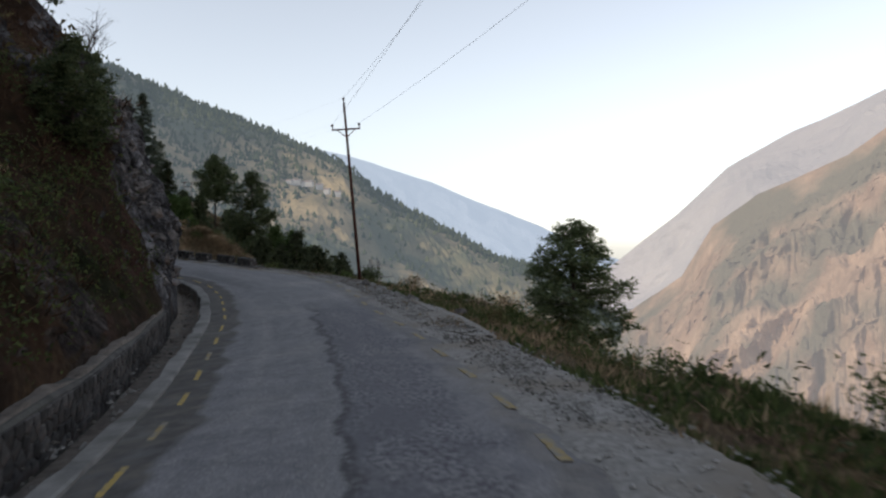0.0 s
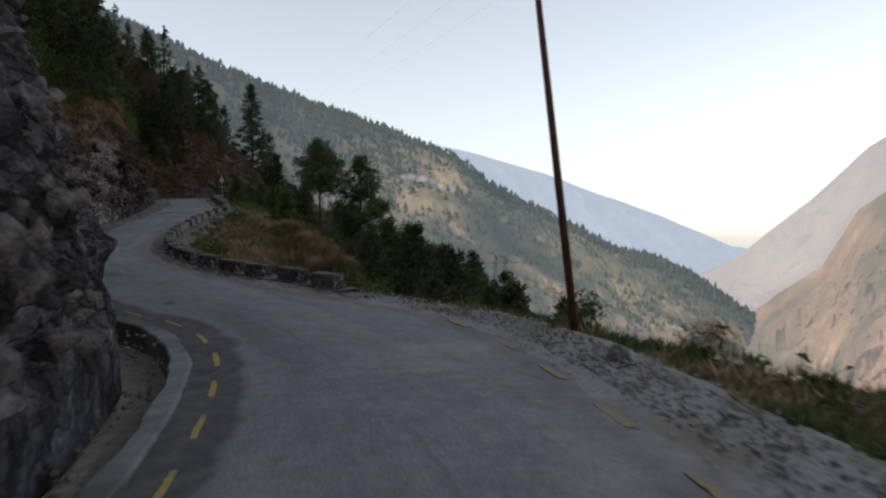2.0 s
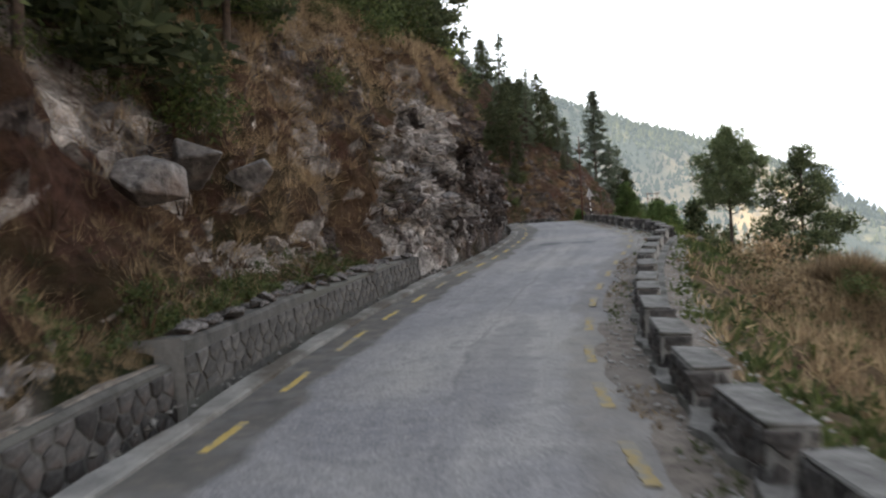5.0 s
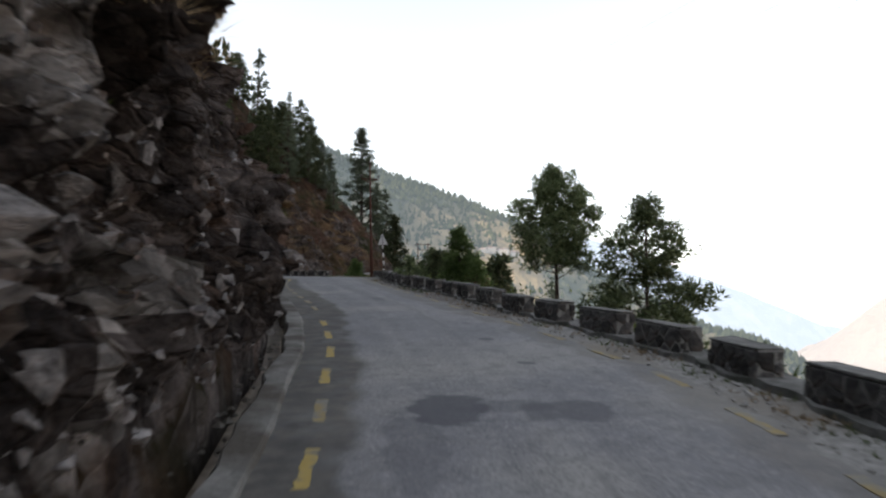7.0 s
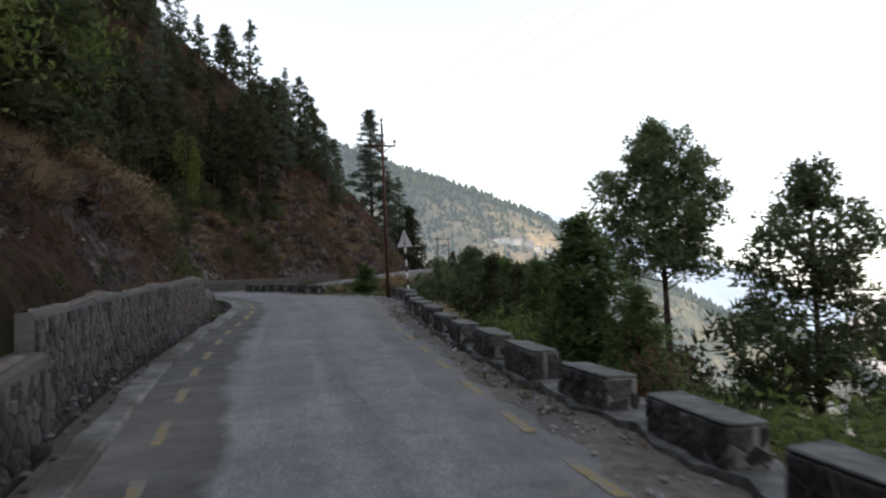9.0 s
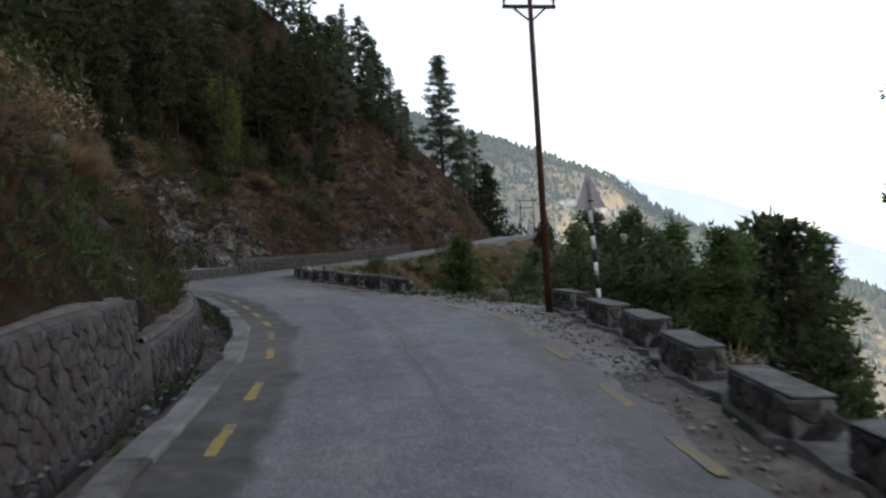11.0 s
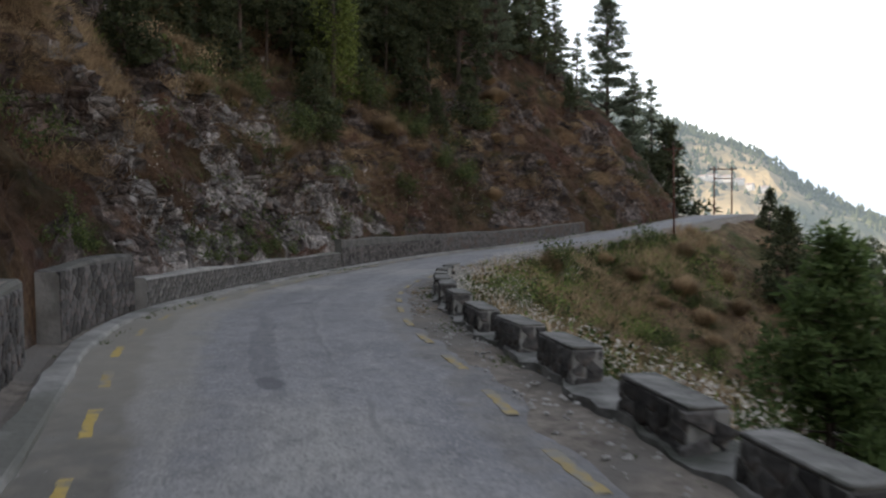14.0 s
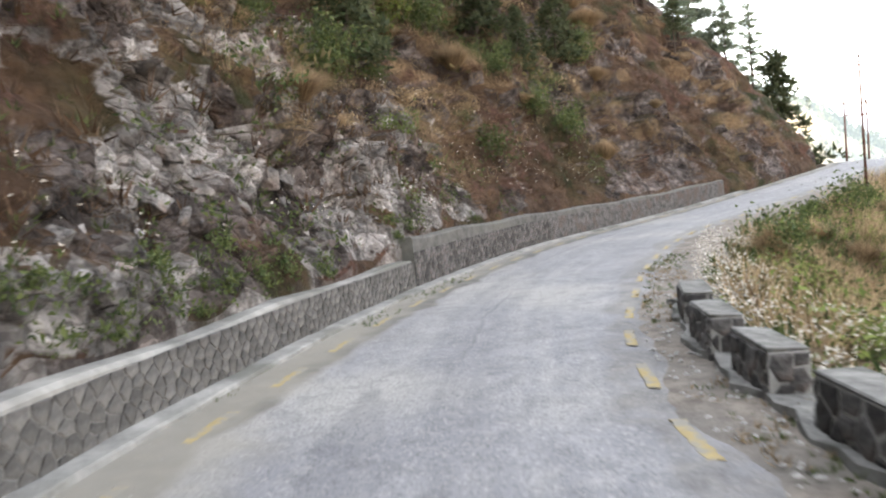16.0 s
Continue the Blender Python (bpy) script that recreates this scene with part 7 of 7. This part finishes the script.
def rock_mesh(seed, material, flat=0.65):
    """An angular broken stone."""
    rng = random.Random(seed)
    bm = bmesh.new()
    for k in range(13):
        v = Vector((rng.gauss(0, 1), rng.gauss(0, 1), rng.gauss(0, 1))).normalized()
        bm.verts.new((v.x * rng.uniform(0.8, 1.0), v.y * rng.uniform(0.6, 0.9), v.z * flat * rng.uniform(0.8, 1.0)))
    out = bmesh.ops.convex_hull(bm, input=bm.verts[:])
    bmesh.ops.delete(bm, geom=[g for g in out["geom_unused"] if isinstance(g, bmesh.types.BMVert)], context="VERTS")
    bmesh.ops.bevel(bm, geom=bm.edges[:], offset=0.03, segments=1, affect="EDGES")
    me = bpy.data.meshes.new("rock")
    bm.to_mesh(me), bm.free()
    me.materials.append(material)
    return me


ROCKS = [rock_mesh(k, ROCK) for k in range(14)]
DARK_ROCKS = [rock_mesh(k, DARK_ROCK) for k in range(14)]
# jointed blocks standing out of the rock cutting, and the smaller rubble between them
face_rng = random.Random(9)
BAND_ROCKY = np.zeros(len(BAND_S), np.float32)
band_me.attributes["rocky"].data.foreach_get("value", BAND_ROCKY)
bare = np.nonzero((BAND_ROCKY > 0.6) & (BAND_D > 0.1) & (BAND_D < 4.5) & (BAND_S > 55) & (BAND_S < 196))[0]
outcrop = bare[(BAND_S[bare] > 63) & (BAND_S[bare] < 76) & (BAND_D[bare] < 2.2)]
for k in range(300):
    i = outcrop[face_rng.randrange(len(outcrop))] if k < 110 else bare[face_rng.randrange(len(bare))]
    p = BAND_P[i]
    size = face_rng.choice((0.16, 0.22, 0.3, 0.4, 0.55)) * face_rng.uniform(0.8, 1.2)
    q = p - np.array([*BAND_OUT[i], 0]) * size * 0.3
    part("rock", (DARK_ROCKS if 119 < BAND_S[i] < 180 else ROCKS)[face_rng.randrange(14)], rock_face, at=pose(*q, face_rng.gauss(25, 14), face_rng.gauss(-15, 14), face_rng.gauss(60, 25)) @ Matrix.Diagonal((size, size, size * 0.8, 1)))


def rubble(count, seed):
    rng = np.random.default_rng(seed)
    stock = []
    for k in range(8):
        bm = bmesh.new()
        for q in range(11):
            w = rng.normal(size=3)
            bm.verts.new(w / np.linalg.norm(w) * np.array([1.0, 0.75, 0.6]))
        out = bmesh.ops.convex_hull(bm, input=bm.verts[:])
        bm.verts.index_update()
        stock.append((np.array([v.co[:] for v in bm.verts]), np.array([[v.index for v in f.verts] for f in bm.faces])))
        bm.free()
    vs, fs, k = [], [], 0
    cut = bare[table(BAND_S[bare], STEEP) > 2.4]
    pick = np.r_[cut[rng.integers(0, len(cut), count)], bare[rng.integers(0, len(bare), count // 5)]]
    low = (BAND_D[pick] < 1.1) & (BAND_S[pick] > 80)
    for i in pick[low]:
        v, t = stock[rng.integers(0, len(stock))]
        n = rng.choice((0.04, 0.06, 0.09, 0.14)) * rng.uniform(0.8, 1.3)
        m = np.array(Euler((rng.normal(0.4, 0.4), rng.normal(-0.3, 0.4), rng.normal(1.0, 0.6))).to_matrix())
        vs.append((v * n) @ m.T + BAND_P[i] - np.array([*BAND_OUT[i], 0]) * n * 0.35)
        fs.append(t + k)
        k += len(v)
    me = fast_mesh("rubble", np.concatenate(vs), np.concatenate(fs), RUBBLE)
    tagged(part("rubble", me, rock_face, "small broken grey stones"), kind="stuff")


rubble(6000, 19)


def loose_stones(name, label, s0, s1, lo, hi, count, small, large, seed, base, material):
    rng = np.random.default_rng(seed)
    s, u = rng.uniform(s0, s1, count), rng.uniform(0, 1, count)
    d = table(s, base) + lo + (hi - lo) * u
    p = at(s, d, 0.0)
    p[:, 2] -= 0.015
    r = rng.uniform(small, large, count) ** 1.0
    unit = np.array([(1, 0, 0), (-1, 0, 0), (0, 1, 0), (0, -1, 0), (0, 0, 0.7), (0, 0, -0.4)])
    tri = np.array([(0, 2, 4), (2, 1, 4), (1, 3, 4), (3, 0, 4), (2, 0, 5), (1, 2, 5), (3, 1, 5), (0, 3, 5)])
    a = rng.uniform(0, 6.28, count)
    c, n = np.cos(a), np.sin(a)
    v = unit[None] * rng.uniform(0.6, 1.2, (count, 6, 3)) * r[:, None, None]
    v = np.stack([v[..., 0] * c[:, None] - v[..., 1] * n[:, None], v[..., 0] * n[:, None] + v[..., 1] * c[:, None], v[..., 2]], -1) + p[:, None]
    f = (tri[None] + 6 * np.arange(count)[:, None, None]).reshape(-1, 3)
    tagged(new(name, fast_mesh(name, v.reshape(-1, 3), f, material)), label, "gravel", kind="stuff")


loose_stones("loose_gravel", "loose grey stones on the outer shoulder", 40, 200, -0.1, 1.5, 7000, 0.015, 0.05, 71, ASPH, STONE)
loose_stones("loose_gravel", "broken stones thick on the gravel shoulder", 46, 84, 0.2, 1.3, 4500, 0.012, 0.045, 75, ASPH, DIRTY_CONCRETE)
loose_stones("loose_gravel", "broken grey stones on the wide dirt shoulder", 151, 167, 0.1, 2.0, 1600, 0.012, 0.05, 74, ASPH, DIRTY_CONCRETE)
loose_stones("loose_gravel", "scattered stones in the roadside drain", 40, 172, -1.0, -0.4, 1100, 0.02, 0.08, 72, LEFT, DIRTY_CONCRETE)
loose_stones("loose_gravel", "grit along the inner road edge", 170, 215, 0.0, 0.7, 900, 0.008, 0.03, 73, LEFT, STONE)

# boulders at the foot of the bank and on the outer edge
for s, d, size in ((101.2, -5.2, 0.75), (102.8, -5.4, 0.9), (104.2, -5.1, 0.6), (160.5, -6.3, 0.6), (189.1, -4.4, 0.42), (192.6, -4.2, 0.3), (59.5, 4.0, 0.28), (62.5, 3.4, 0.3), (66.5, 3.3, 0.25), (68.9, 3.9, 0.3), (160.0, 4.7, 0.3), (163.3, 4.8, 0.45), (118.6, 4.3, 0.25)):
    p = at(s, d)
    z = max(float(ground(float(p[0]), float(p[1]))[0]), float(p[2]) - 0.3)
    ob = new("boulder", ROCKS[int(s) % 14])
    ob.matrix_basis = pose(float(p[0]), float(p[1]), z + size * 0.2, 10, 5, s * 40) @ Matrix.Diagonal((size, size, size, 1))
    tagged(ob, "grey angular boulder lying beside the road", "boulder")

# stones of the walls on the left
for (wall, prof), (s0, s1, h0, h1, back, kind) in zip(wall_obs, WALLS):
    if s0 < 30:
        continue
    wrng = random.Random(int(s0))

    def place(u, z, s0=s0, back=back, tall=min(h0, h1)):
        s = s0 + u
        lean = 0.012 + 0.06 * max(0.0, tall - 0.05 - z) / (tall + 0.45)
        d, e = lerp_at(LEFT, s) - back + lean, lerp_at(LEFT, s + 0.4) - back + lean
        p, q = at(s, d, z), at(s + 0.4, e, z)
        return pose(*p, 0, -math.degrees(math.atan2(q[2] - p[2], 0.4)), math.degrees(math.atan2(q[1] - p[1], q[0] - p[0])))
    low = -0.35 if kind == "drain" else 0.0
    if s0 == 99:
        # loose flat stones on its top, and fallen ones on the ledge behind it
        for k in range(120):
            u = wrng.uniform(0.1, s1 - s0 - 0.1)
            on_top = k < 64
            inward = wrng.uniform(0.1, 0.38) if on_top else wrng.uniform(0.45, 1.0)
            if not on_top:
                u = wrng.uniform(3.5, s1 - s0 - 0.1)
            size = wrng.uniform(0.14, 0.27) if on_top else wrng.choice((0.1, 0.15, 0.2, 0.28))
            p = at(s0 + u, lerp_at(LEFT, s0 + u) - back - inward, h0 + (h1 - h0) * u / (s1 - s0) + (0.05 if on_top else 0.08))
            part("loose_stone", ROCKS[wrng.randrange(14)], wall, at=pose(*p, wrng.gauss(0, 12), wrng.gauss(0, 12), wrng.uniform(0, 360)) @ Matrix.Diagonal((size * 1.3, size, size * 0.55, 1)))
    lay_stones(wall, s1 - s0, min(h0, h1) - low - 0.03, lambda u, z: place(u, z + low), wrng, 0.2 if s0 > 181 else 0.26, -1, 300, PALE_STONE if s0 in (99, 181.5) else None, 0.45 if s0 > 177 else 1.0)
